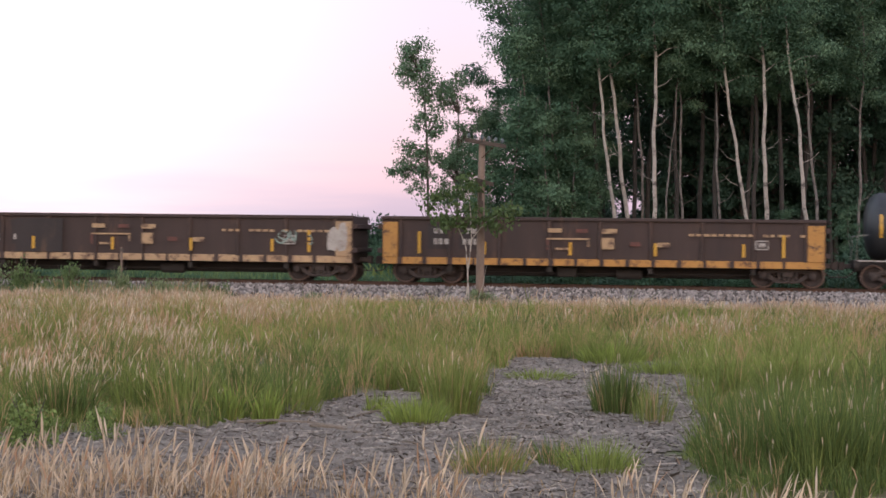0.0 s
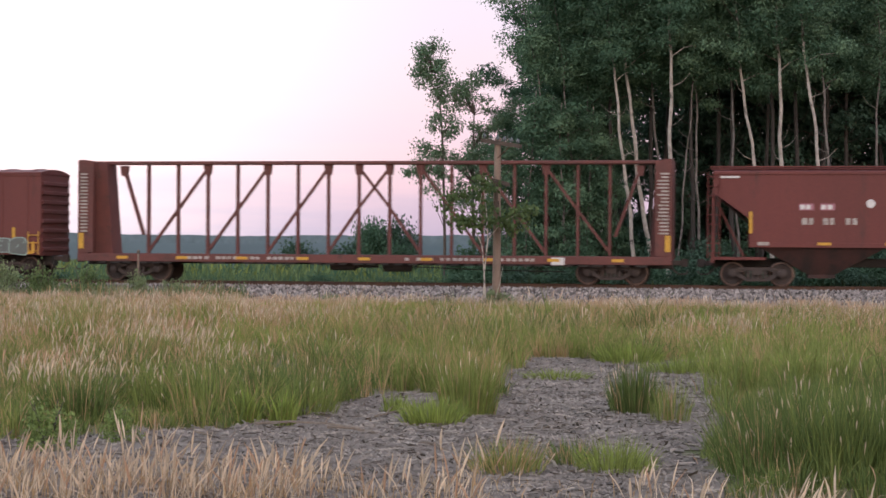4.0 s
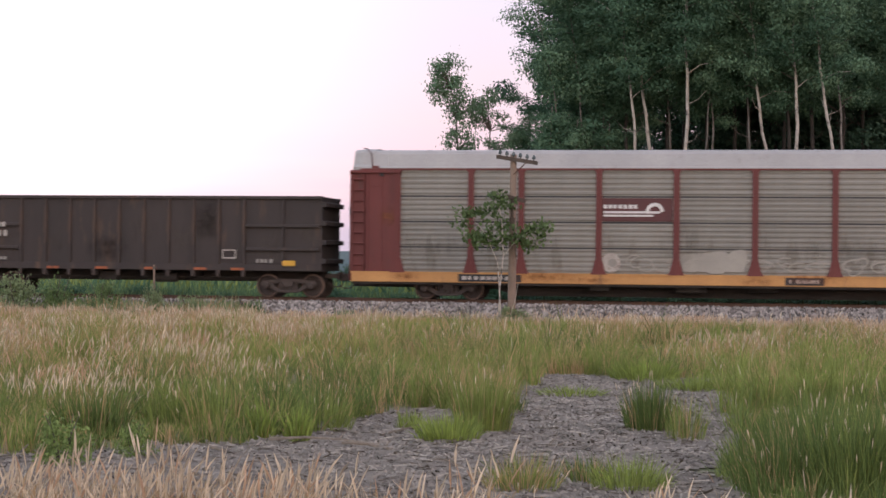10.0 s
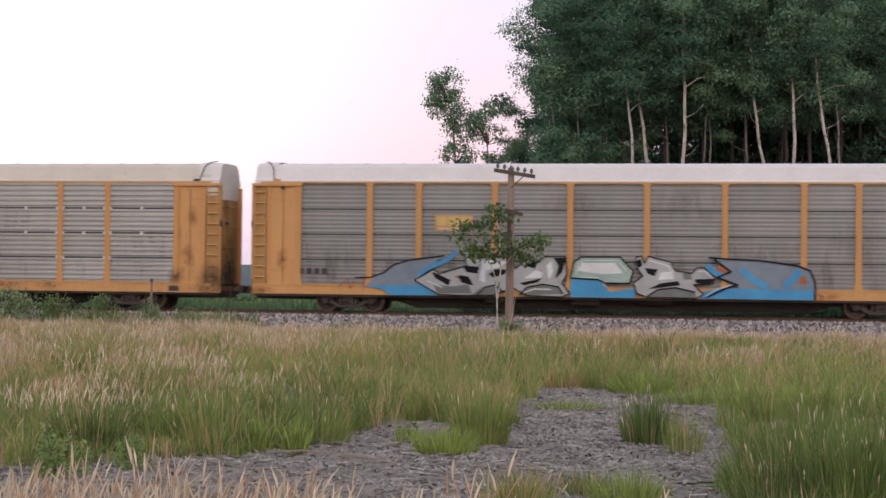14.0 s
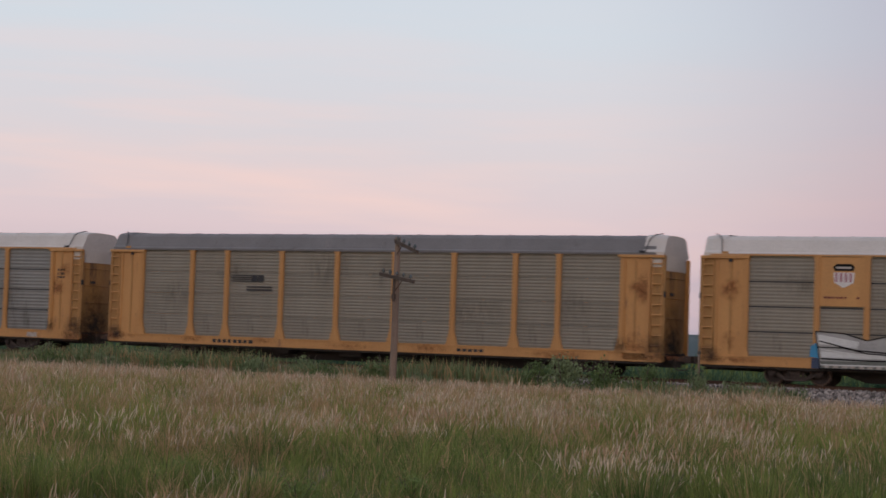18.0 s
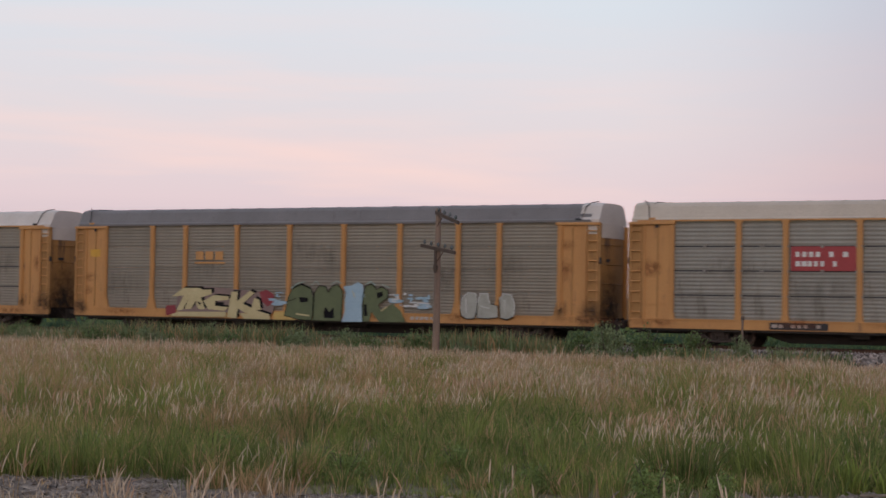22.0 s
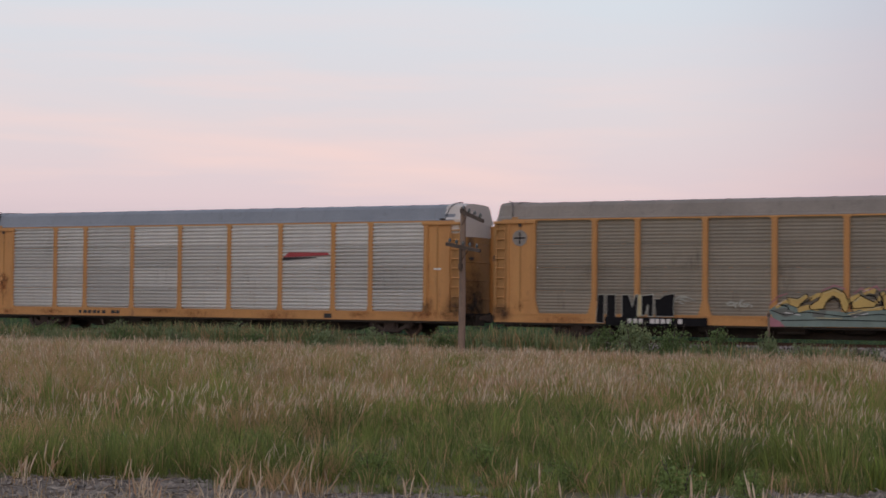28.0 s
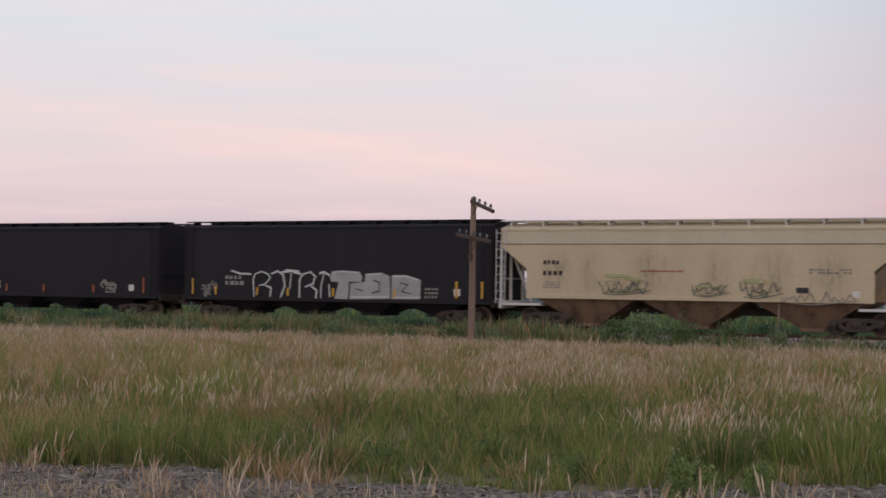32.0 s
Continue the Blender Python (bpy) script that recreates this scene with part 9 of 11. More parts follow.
def gondola(left, right, label, floor, top, body, lower, ribs, rib_w, tall, kind="B"):
    car, place, L = wagon("gondola", label, "gondola wagon", left, right)
    e = L / 2
    for s in (-1, 1):
        y = s * 1.44
        side = Form()
        side.box(-e + 0.05, e - 0.05, min(y, y - s * 0.05), max(y, y - s * 0.05), floor + 0.02, top - 0.05)
        side_ob = part("side", side, body, car)
        chord = Form()
        chord.box(-e - 0.02, e + 0.02, min(y - s * 0.10, y + s * 0.09), max(y - s * 0.10, y + s * 0.09), top - 0.13, top, 0.02)
        part("top_chord", chord, body, car)
        sill = Form()
        sill.box(-e + 0.05, e - 0.05, min(y - s * 0.04, y + s * 0.075), max(y - s * 0.04, y + s * 0.075), floor, floor + 0.26, 0.012)
        part("side_sill", sill, lower, car)
        rm = Form()
        h = top - 0.13 - floor - 0.24
        rm.prism([(-rib_w / 2 - 0.03, 0), (rib_w / 2 + 0.03, 0), (rib_w / 2, 0.03 * 3), (-rib_w / 2, 0.03 * 3)], 0, h, "z")
        mesh = rm.mesh("rib", body)
        for x in ribs:
            r = part("rib", mesh, None, car, loc=(x, y, floor + 0.24))
            r.rotation_euler = (0, 0, math.pi if s < 0 else 0)
    part("floor", Form().box(-e + 0.1, e - 0.1, -1.4, 1.4, floor + 0.02, floor + 0.10), M_DARK, car)
    for s in (-1, 1):
        en = Form()
        en.box(min(s * e, s * (e - 0.06)), max(s * e, s * (e - 0.06)), -1.46, 1.46, floor, top - 0.02)
        n = 4 if tall else 2
        for k in range(n):
            z = floor + (top - floor) * (k + 0.55) / n
            a, b = s * e, s * (e + 0.16)
            en.box(min(a, b), max(a, b), -1.50, 1.50, z - 0.09, z + 0.09, 0.02)
        part("end_wall", en, body, car)
    part("centre_sill", Form().box(-e + 0.2, e - 0.2, -0.35, 0.35, floor - 0.42, floor + 0.02, 0.03), M_DARK, car)
    part("air_reservoir", Form().lathe([(0.0, 0.18), (0.04, 0.2), (0.9, 0.2), (0.94, 0.18)], "x", 12, (0.6, -0.8, floor - 0.28)), M_DARK, car, smooth=True)
    part("brake_valve", Form().box(-1.6, -0.9, -1.0, -0.5, floor - 0.42, floor - 0.05, 0.04), M_DARK, car)
    part("brake_rod", Form().tube([(-e + 2.5, -0.9, floor - 0.25), (-1.2, -0.9, floor - 0.3), (e - 2.5, -0.9, floor - 0.25)], 0.02, 5), M_DARK, car)
    for x in ribs[1:-1:2]:
        part("cross_bearer", Form().box(x - 0.08, x + 0.08, -1.4, 1.4, floor - 0.24, floor + 0.02), M_DARK, car)
    return car, place, L, -e


def short_gondola(left, right, label, pale):
    L = right - left
    ribs = [-L / 2 + 0.72 + k * (L - 1.44) / 8 for k in range(9)]
    yel = M_GON_PALE if pale else M_GON_YELLOW
    car, place, L, x0 = gondola(left, right, label, 0.72, 2.52, M_GON, yel, ribs, 0.10, False)
    bogie(car, x0 + 1.68, "B", place, L)
    bogie(car, -x0 - 1.35, "B", place, L)
    couplers(car, L, 0.85, 0.5)
    for a, b in ((0.05, 0.62), (L - 0.66, L - 0.05)):
        part("end_panel", Form().box(x0 + a, x0 + b, -1.545, -1.44, 0.98, 2.30, 0.02), yel, car, "painted corner panel, chipped")
    reflectors(car, [(x0 + x - 0.055, x0 + x + 0.055, 1.12, 1.95 if x in (1.45, 14.93) else 1.60) for x in (1.45, 3.92, 7.14, 10.28, 13.49, 14.93)], M_REFLECT, -1.565)
    # ragged dark gaps along the sill paint
    g = np.random.default_rng(int(-left))
    for k in range(16):
        x = x0 + 0.6 + (L - 1.2) * k / 16
        part("bare_patch", Form().box(x, x + g.uniform(0.08, 0.20), -1.522, -1.51, 0.72, 0.98), M_GON, car)
    # weathered emblem bars and numbers
    for k, (a, b, z0, z1) in enumerate([(6.3, 6.82, 1.96, 2.12), (7.35, 7.78, 1.96, 2.10), (8.3, 8.86, 1.94, 2.12), (6.25, 7.85, 1.70, 1.76), (6.25, 6.33, 1.32, 1.68), (7.77, 7.85, 1.45, 1.68), (8.3, 8.76, 1.36, 1.78), (9.35, 9.72, 1.48, 1.64), (10.35, 10.80, 1.46, 1.63), (6.60, 7.10, 1.32, 1.40)]):
        part("emblem", Form().box(x0 + a, x0 + b, -1.546, -1.54, z0, z1), M_GON_RED if k % 3 == 1 else M_GON_PALE, car, "weathered emblem stroke")
    for a, b in ((1.75, 2.72), (2.95, 3.80)):
        plate(car, "patch", x0 + a, x0 + b, 1.30, 2.25, M_GON_DARK, -1.447)
    bars(car, "lettering", x0 + 2.0, 1.98, 0.45, 0.20, 2, M_OFFWHITE, -1.545)
    bars(car, "lettering", x0 + 3.2, 1.98, 0.45, 0.20, 2, M_OFFWHITE, -1.545)
    bars(car, "lettering", x0 + 2.0, 1.58, 0.6, 0.22, 3, M_OFFWHITE, -1.545)
    bars(car, "lettering", x0 + 3.1, 1.58, 0.6, 0.22, 3, M_OFFWHITE, -1.545)
    bars(car, "lettering", x0 + 11.5, 1.92, 4.3, 0.09, 16, M_GON_PALE, -1.545)
    f = Form()
    for a, b, c, d in ((0, 0.5, 0, 0.05), (0, 0.5, 0.30, 0.35), (0, 0.05, 0, 0.35), (0.45, 0.5, 0, 0.35), (0.12, 0.38, 0.1, 0.25)):
        f.box(x0 + 13.9 + a, x0 + 13.9 + b, -1.546, -1.54, 1.40 + c, 1.40 + d)
    part("data_box", f, M_OFFWHITE, car)
    return car, x0


car, x0 = short_gondola(-336.2, -319.58, "brown gondola wagon with faded yellow sill", True)
plate(car, "patch", x0 + 3.2, x0 + 5.1, 1.0, 2.3, M_GON_DARK, -1.548)
graffiti(car, x0 + 13.6, x0 + 15.2, 1.4, 2.0, [M_GMINT, M_GON], M_GGREY, 71, 3, "small grey-green tag", y=-1.55, style="scribble", pen=0.05, lines=4)
graffiti(car, x0 + 15.7, x0 + 16.4, 1.1, 2.3, [M_OFFWHITE], M_OFFWHITE, 72, 2, "peeling whitish paint", y=-1.56, thick=0.02)
short_gondola(-318.46, -302.01, "brown gondola wagon with bright yellow sill and corners", False)


def tall_gondola(left, right, label):
    L = right - left
    ribs = [-L / 2 + 2.78 + 1.01 * k for k in range(int((L - 5.2) / 1.01) + 1)]
    car, place, L, x0 = gondola(left, right, label, 1.02, 3.90, M_GON_DARK, M_GON_DARK, ribs, 0.12, True)
    bogie(car, x0 + 1.27, "B", place, L)
    bogie(car, -x0 - 1.40, "B", place, L)
    couplers(car, L, 0.85, 0.55)
    foot = Form().prism([(-0.08, 0.0), (0.08, 0.0), (0.06, -0.24), (-0.06, -0.24)], -1.53, -1.44, "y").mesh("stake_foot", M_GON_DARK)
    for x in ribs:
        part("stake_foot", foot, None, car, loc=(x, 0, 1.03))
    for a, b in ((0.1, 2.7), (L - 3.0, L - 0.1)):
        f = Form()
        for z in (1.85, 2.75):
            f.box(x0 + a, x0 + b, -1.56, -1.44, z - 0.06, z + 0.06, 0.015)
        f.box(x0 + (a + b) / 2 - 0.05, x0 + (a + b) / 2 + 0.05, -1.55, -1.44, 1.1, 3.75)
        part("side_stiffener", f, M_GON_DARK, car)
    # soot and pale dust between the stakes
    g = np.random.default_rng(int(-left))
    for k in range(9):
        blot(car, "grime_stain", x0 + L * (k + g.uniform(0.1, 0.9)) / 9, g.uniform(1.5, 3.4), g.uniform(0.8, 2.0), g.uniform(0.8, 2.0), M_SOOT if k % 3 == 0 else M_GRIME, -1.506 - 0.0006 * k)
    return car, x0, L


car, x0, L = tall_gondola(-201.24, -186.18, "dark brown high-sided gondola with an orange end and graffiti")
f = Form()
f.box(x0 + 0.02, x0 + 2.70, -1.525, -1.50, 1.05, 3.78)
for z in (1.85, 2.75):
    f.box(x0 + 0.02, x0 + 2.72, -1.575, -1.52, z - 0.06, z + 0.06, 0.015)
f.box(x0 + 1.20, x0 + 1.30, -1.565, -1.52, 1.06, 3.76)
part("orange_end", f, M_ORANGE, car, "rust-orange painted end panel")
bars(car, "lettering", x0 + 1.4, 2.42, 0.9, 0.22, 4, M_OFFWHITE, -1.58)
plate(car, "reflector", x0 + 0.95, x0 + 1.07, 1.2, 1.95, M_REFLECT, -1.585)
plate(car, "reflector", x0 + 13.46, x0 + 13.58, 1.2, 2.1, M_REFLECT, -1.585)
for a, b, top, seed in ((2.85, 6.75, 2.42, 81), (7.4, 11.6, 2.75, 83)):
    piece(car, x0 + a, x0 + b, 1.08, top, 5, M_GMINT, M_GCHALK, M_GBLACK, M_GGREY, "pale blue-green and chalky graffiti letters", seed, halo=M_GWHITE, shine=M_GWHITE, y=-1.60, pen=0.06, rim=0.03, drop=0.35, rough=0.05, eyes=False, busy=7)
for x in (3.6, 5.6, 7.6, 9.6):
    plate(car, "reflector", x0 + x, x0 + x + 0.11, 1.2, 1.6, M_REFLECT, -1.668)
graffiti(car, x0 + 13.5, x0 + 14.1, 3.15, 3.85, [M_OFFWHITE], M_OFFWHITE, 85, 1, "splash of pink-white paint", y=-1.56, thick=0.02)
bars(car, "stencil", x0 + 12.2, 1.35, 1.0, 0.14, 4, M_SIGNGREY, -1.56)

car, x0, L = tall_gondola(-185.01, -170.04, "dark brown high-sided gondola with a worn white end")
f = Form()
f.box(x0 + 0.02, x0 + 0.92, -1.525, -1.50, 1.05, 3.85)
for z in (1.5, 2.2, 2.9, 3.5):
    f.box(x0 - 0.1, x0 + 0.94, -1.575, -1.52, z - 0.07, z + 0.07, 0.015)
part("white_end", f, M_PEELWHITE, car, "peeling white painted end panel")
bars(car, "lettering", x0 + 1.45, 2.75, 0.75, 0.18, 4, M_OFFWHITE, -1.58)
bars(car, "lettering", x0 + 1.35, 2.40, 1.0, 0.24, 4, M_OFFWHITE, -1.58, seed=2)
bars(car, "stencil", x0 + 1.4, 1.42, 0.9, 0.11, 5, M_SIGNGREY, -1.58)
for x in (3.9, 5.9, 7.9, 9.9, 11.4):
    plate(car, "reflector", x0 + x, x0 + x + 0.5, 1.03, 1.13, M_ORANGE, -1.53)
plate(car, "reflector", x0 + 13.45, x0 + 13.95, 1.22, 1.42, M_REFLECT, -1.575)
f = Form()
for a, b, c, d in ((0, 0.55, 0, 0.05), (0, 0.55, 0.30, 0.35), (0, 0.05, 0, 0.35), (0.5, 0.55, 0, 0.35)):
    f.box(x0 + 11.05 + a, x0 + 11.05 + b, -1.565, -1.558, 1.48 + c, 1.48 + d)
part("data_box", f, M_OFFWHITE, car)
bars(car, "stencil", x0 + 12.4, 1.40, 0.7, 0.14, 4, M_SIGNGREY, -1.58)

# ---- tank wagons ----


def tank_wagon(left, right, label, dia, axis_z, body, dome_at, dome_w, truck):
    car, place, L = wagon("tank_wagon", label, "tank wagon", left, right)
    e, r = L / 2, dia / 2
    t = Form()
    prof = [(-e, 0.02), (-e + 0.02, r * 0.35), (-e + 0.08, r * 0.62), (-e + 0.20, r * 0.84), (-e + 0.38, r * 0.96), (-e + 0.55, r)]
    n = 6
    body_prof = [(-e + 0.55 + (L - 1.1) * k / n, r) for k in range(1, n)]
    prof = prof + body_prof + [(-a, q) for a, q in prof[::-1]]
    t.lathe(prof, "x", 56, (0, 0, axis_z))
    part("tank", t, body, car, smooth=True)
    for x in (-e + 0.56, dome_at - 1.0, dome_at + 1.0, e - 0.56):
        part("weld_band", Form().lathe([(x - 0.03, r + 0.002), (x - 0.03, r + 0.008), (x + 0.03, r + 0.008), (x + 0.03, r + 0.002)], "x", 56, (0, 0, axis_z), cap=False), body, car, smooth=True)
    top = axis_z + r
    dm = Form()
    dm.lathe([(top - 0.06, dome_w), (top + 0.14, dome_w), (top + 0.16, dome_w + 0.05), (top + 0.24, dome_w + 0.05), (top + 0.34, dome_w * 0.75), (top + 0.38, 0.08)], "z", 20, (dome_at, 0, 0))
    dm.lathe([(top + 0.3, 0.08), (top + 0.46, 0.08), (top + 0.48, 0.03)], "z", 10, (dome_at + dome_w * 0.4, 0, 0))
    if body is M_BLACK and dome_w > 0.5:
        dm = Form()
        dm.prism([(dome_at - dome_w - 0.08, top - 0.06), (dome_at + dome_w + 0.08, top - 0.06), (dome_at + dome_w + 0.08, top + 0.30), (dome_at + dome_w * 0.5, top + 0.44), (dome_at - dome_w, top + 0.44), (dome_at - dome_w - 0.08, top + 0.36)], -0.55, 0.55, "y")
    part("dome", dm, body, car, "manway housing on the tank top", smooth=dome_w <= 0.5 or body is not M_BLACK)
    pl = Form()
    pl.box(dome_at - 1.2, dome_at + 1.2, -0.95, -0.42, top - 0.10, top - 0.05)
    pl.box(dome_at - 1.2, dome_at + 1.2, 0.42, 0.95, top - 0.10, top - 0.05)
    part("platform", pl, M_DARK, car)
    rail_paint = M_SIGNGREY if body is M_BLACK_DUST else M_DARK
    for y in (-0.95, 0.95):
        for a, b in ((-1.18, -0.30), (0.30, 1.18)):
            part("railing_post", Form().tube([(dome_at + a, y, top - 0.08), (dome_at + a, y, top + 0.62)], 0.014, 5), rail_paint, car)
            part("railing_post", Form().tube([(dome_at + b, y, top - 0.08), (dome_at + b, y, top + 0.62)], 0.014, 5), rail_paint, car)
            part("railing", Form().tube([(dome_at + a - 0.04, y, top + 0.62), (dome_at + b + 0.04, y, top + 0.60)], 0.015, 5), rail_paint, car)
    for a in (-1.18, 1.18):
        part("railing", Form().tube([(dome_at + a, -0.95, top + 0.62), (dome_at + a, 0.95, top + 0.62)], 0.014, 5), rail_paint, car)
    lad = Form()
    for s in (-0.2, 0.2):
        lad.tube([(dome_at + s, -r - 0.10, axis_z - r + 0.1), (dome_at + s, -r - 0.10, axis_z), (dome_at + s, -r * 0.83, axis_z + r * 0.62), (dome_at + s, -0.8, top - 0.05)], 0.02, 5)
    for k in range(8):
        z = axis_z - r + 0.25 + k * 0.30
        y = -r - 0.10 if z < axis_z else -math.sqrt(max(0.3, (r + 0.08) ** 2 - (z - axis_z) ** 2))
        lad.tube([(dome_at - 0.2, y, z), (dome_at + 0.2, y, z)], 0.015, 5)
    part("ladder", lad, M_DARK, car)
    for s in (-1, 1):
        st = Form()
        st.box(min(s * (e - 2.6), s * (e + 0.35)), max(s * (e - 2.6), s * (e + 0.35)), -0.33, 0.33, 0.62, axis_z - r + 0.06, 0.03)
        st.box(min(s * (e + 0.25), s * (e + 0.40)), max(s * (e + 0.25), s * (e + 0.40)), -1.45, 1.45, 0.80, 1.06, 0.02)
        st.box(min(s * (e - 1.9), s * (e + 0.30)), max(s * (e - 1.9), s * (e + 0.30)), -1.45, -0.95, 1.02, 1.07)
        st.box(min(s * (e - 1.9), s * (e + 0.30)), max(s * (e - 1.9), s * (e + 0.30)), 0.95, 1.45, 1.02, 1.07)
        part("end_sill", st, M_DARK, car)
        part("walkway_edge", Form().box(min(s * (e - 0.9), s * (e + 0.30)), max(s * (e - 0.9), s * (e + 0.30)), -1.462, -1.45, 1.03, 1.075), M_OFFWHITE, car, "pale worn edge of the end walkway")
        sd = Form()
        sd.prism([(-1.15, axis_z - r * 0.62), (-0.75, 0.85), (0.75, 0.85), (1.15, axis_z - r * 0.62), (0.7, axis_z - r * 0.9), (0, axis_z - r * 0.98), (-0.7, axis_z - r * 0.9)], s * (e - 1.35) - 0.25, s * (e - 1.35) + 0.25, "x")
        part("saddle", sd, body, car)
        gr = Form()
        gr.tube([(s * (e + 0.32), -1.40, 1.05), (s * (e + 0.32), -1.40, 1.95), (s * (e - 0.05), -1.40, 2.0)], 0.018, 5)
        gr.tube([(s * (e + 0.32), -1.40, 1.95), (s * (e + 0.32), 1.40, 1.95)], 0.018, 5)
        gr.tube([(s * (e + 0.32), 1.40, 1.05), (s * (e + 0.32), 1.40, 1.95)], 0.018, 5)
        part("hand_rail", gr, M_SIGNGREY, car)
        bogie(car, s * truck, "B", place, L)
    ot = Form()
    ot.lathe([(axis_z - r - 0.32, 0.16), (axis_z - r - 0.28, 0.22), (axis_z - r + 0.05, 0.22)], "z", 12, (dome_at, 0, 0))
    ot.tube([(-e + 2.2, -0.6, 0.62), (0, -0.6, 0.58), (e - 2.2, -0.6, 0.62)], 0.035, 6)
    ot.tube([(-e + 2.2, -1.1, 0.80), (0, -1.1, 0.80), (e - 2.2, -1.1, 0.80)], 0.02, 5)
    part("outlet", ot, M_DARK, car)
    couplers(car, L + 0.8, 0.85, 0.5)
    return car, -e, r


def on_tank(axis_z, r, z):
    """Depth of the tank's near skin at height z, a little proud."""
    return -math.sqrt(max(0.05, r * r - (z - axis_z) ** 2)) - 0.012


def tank_patch(car, name, xa, xb, za, zb, axis_z, r, mat, label="", steps=4):
    f = Form()
    zs = [za + (zb - za) * k / steps for k in range(steps + 1)]
    for a, b in zip(zs, zs[1:]):
        ya, yb = on_tank(axis_z, r, a), on_tank(axis_z, r, b)
        f.add([(xa, ya, a), (xb, ya, a), (xb, yb, b), (xa, yb, b)], [(0, 1, 2, 3)])
    return part(name, f, mat, car, label)


def tank_bars(car, name, x, z, width, height, count, axis_z, r, mat, seed=0):
    g = np.random.default_rng(seed)
    f = Form()
    step = width / count
    for k in range(count):
        if g.random() < 0.1 and count > 5:
            continue
        w = step * g.uniform(0.6, 0.85)
        ya, yb = on_tank(axis_z, r, z - height / 2), on_tank(axis_z, r, z + height / 2)
        f.add([(x + k * step, ya, z - height / 2), (x + k * step + w, ya, z - height / 2), (x + k * step + w, yb, z + height / 2), (x + k * step, yb, z + height / 2)], [(0, 1, 2, 3)])
    return tagged(part(name, f, mat, car), kind="stuff")


def tank_box(car, x, z, w, h, axis_z, r):
    """A stencilled data panel: a thin painted frame round two short lines."""
    for xa, xb, za, zb in ((x, x + w, z, z + 0.035), (x, x + w, z + h - 0.035, z + h), (x, x + 0.035, z, z + h), (x + w - 0.035, x + w, z, z + h), (x + 0.09, x + w - 0.09, z + 0.09, z + 0.13), (x + 0.09, x + w - 0.15, z + 0.17, z + 0.21)):
        tank_patch(car, "data_box", xa, xb, za, zb, axis_z, r, M_OFFWHITE, "", 2)


def tank_disc(car, name, x, z, rad, axis_z, r, mat, label=""):
    """A painted disc that follows the tank's curve."""
    f = Form()
    n = 16
    for k in range(n):
        ta, tb = -math.pi / 2 + math.pi * k / n, -math.pi / 2 + math.pi * (k + 1) / n
        rows = []
        for t in (ta, tb):
            zz, w = z + rad * math.sin(t), rad * math.cos(t)
            rows.append((w, on_tank(axis_z, r, zz) - 0.002, zz))
        (wa, ya, za), (wb, yb, zb) = rows
        f.add([(x - wa, ya, za), (x + wa, ya, za), (x + wb, yb, zb), (x - wb, yb, zb)], [(0, 1, 2, 3)])
    return part(name, f, mat, car, label)


# small black tank
az, r = 2.30, 1.27
car, x0, r = tank_wagon(-300.59, -289.29, "black tank wagon with yellow reflectors", 2 * r, az, M_BLACK, 0.06, 0.30, 4.45)
for x, z0, z1 in ((0.55, 1.90, 2.75), (2.15, 2.10, 2.52), (4.05, 2.10, 2.52), (6.35, 2.10, 2.52), (8.6, 2.10, 2.52), (10.1, 1.90, 2.75)):
    tank_patch(car, "reflector", x0 + x - 0.06, x0 + x + 0.06, z0, z1, az, r, M_REFLECT)
tank_patch(car, "label_board", x0 + 7.75, x0 + 8.5, 2.20, 2.45, az, r, M_REFLECT)
tank_patch(car, "stencil_board", x0 + 8.9, x0 + 10.0, 2.05, 2.55, az, r, M_SIGNGREY, "grey stencilled data board")
tank_bars(car, "lettering", x0 + 1.2, 2.28, 1.9, 0.22, 8, az, r, M_WHITE)
tank_bars(car, "stencil", x0 + 1.2, 1.90, 2.0, 0.07, 14, az, r, M_OFFWHITE, 1)
tank_bars(car, "stencil", x0 + 1.3, 1.74, 1.8, 0.07, 12, az, r, M_OFFWHITE, 2)
tank_bars(car, "stencil", x0 + 6.4, 1.98, 0.9, 0.08, 5, az, r, M_OFFWHITE, 3)
tank_bars(car, "stencil", x0 + 6.4, 1.82, 0.7, 0.08, 4, az, r, M_OFFWHITE, 4)
tank_box(car, x0 + 8.7, 1.72, 0.55, 0.28, az, r)
tank_disc(car, "emblem", x0 + 1.3, 2.68, 0.10, az, r, M_WHITE)
f = Form()
f.prism([(x0 + 9.70, 1.30), (x0 + 9.85, 1.15), (x0 + 10.0, 1.30), (x0 + 9.85, 1.45)], -1.47, -1.46, "y")
part("placard", f, M_WHITE, car, "white diamond placard on a bracket")
part("placard_bracket", Form().box(x0 + 9.83, x0 + 9.87, -1.455, -0.8, 1.05, 1.42), M_DARK, car)

# brown-black dusty tank with white disc
az, r = 2.58, 1.53
car, x0, r = tank_wagon(-227.65, -216.05, "dusty black tank wagon with a white disc emblem", 2 * r, az, M_BLACK_DUST, 0.62, 0.62, 4.45)
tank_disc(car, "emblem", x0 + 4.42, 3.22, 0.46, az, r, M_FADECREAM, "large cream disc emblem with dark stripes")
for z, w in ((3.06, 0.43), (2.97, 0.38), (2.88, 0.30)):
    tank_patch(car, "emblem_stripe", x0 + 4.42 - w, x0 + 4.42 + w, z, z + 0.03, az, r + 0.012, M_BLACK_DUST)
tank_bars(car, "lettering", x0 + 6.72, 3.42, 3.6, 0.30, 12, az, r, M_WHITE, 5)
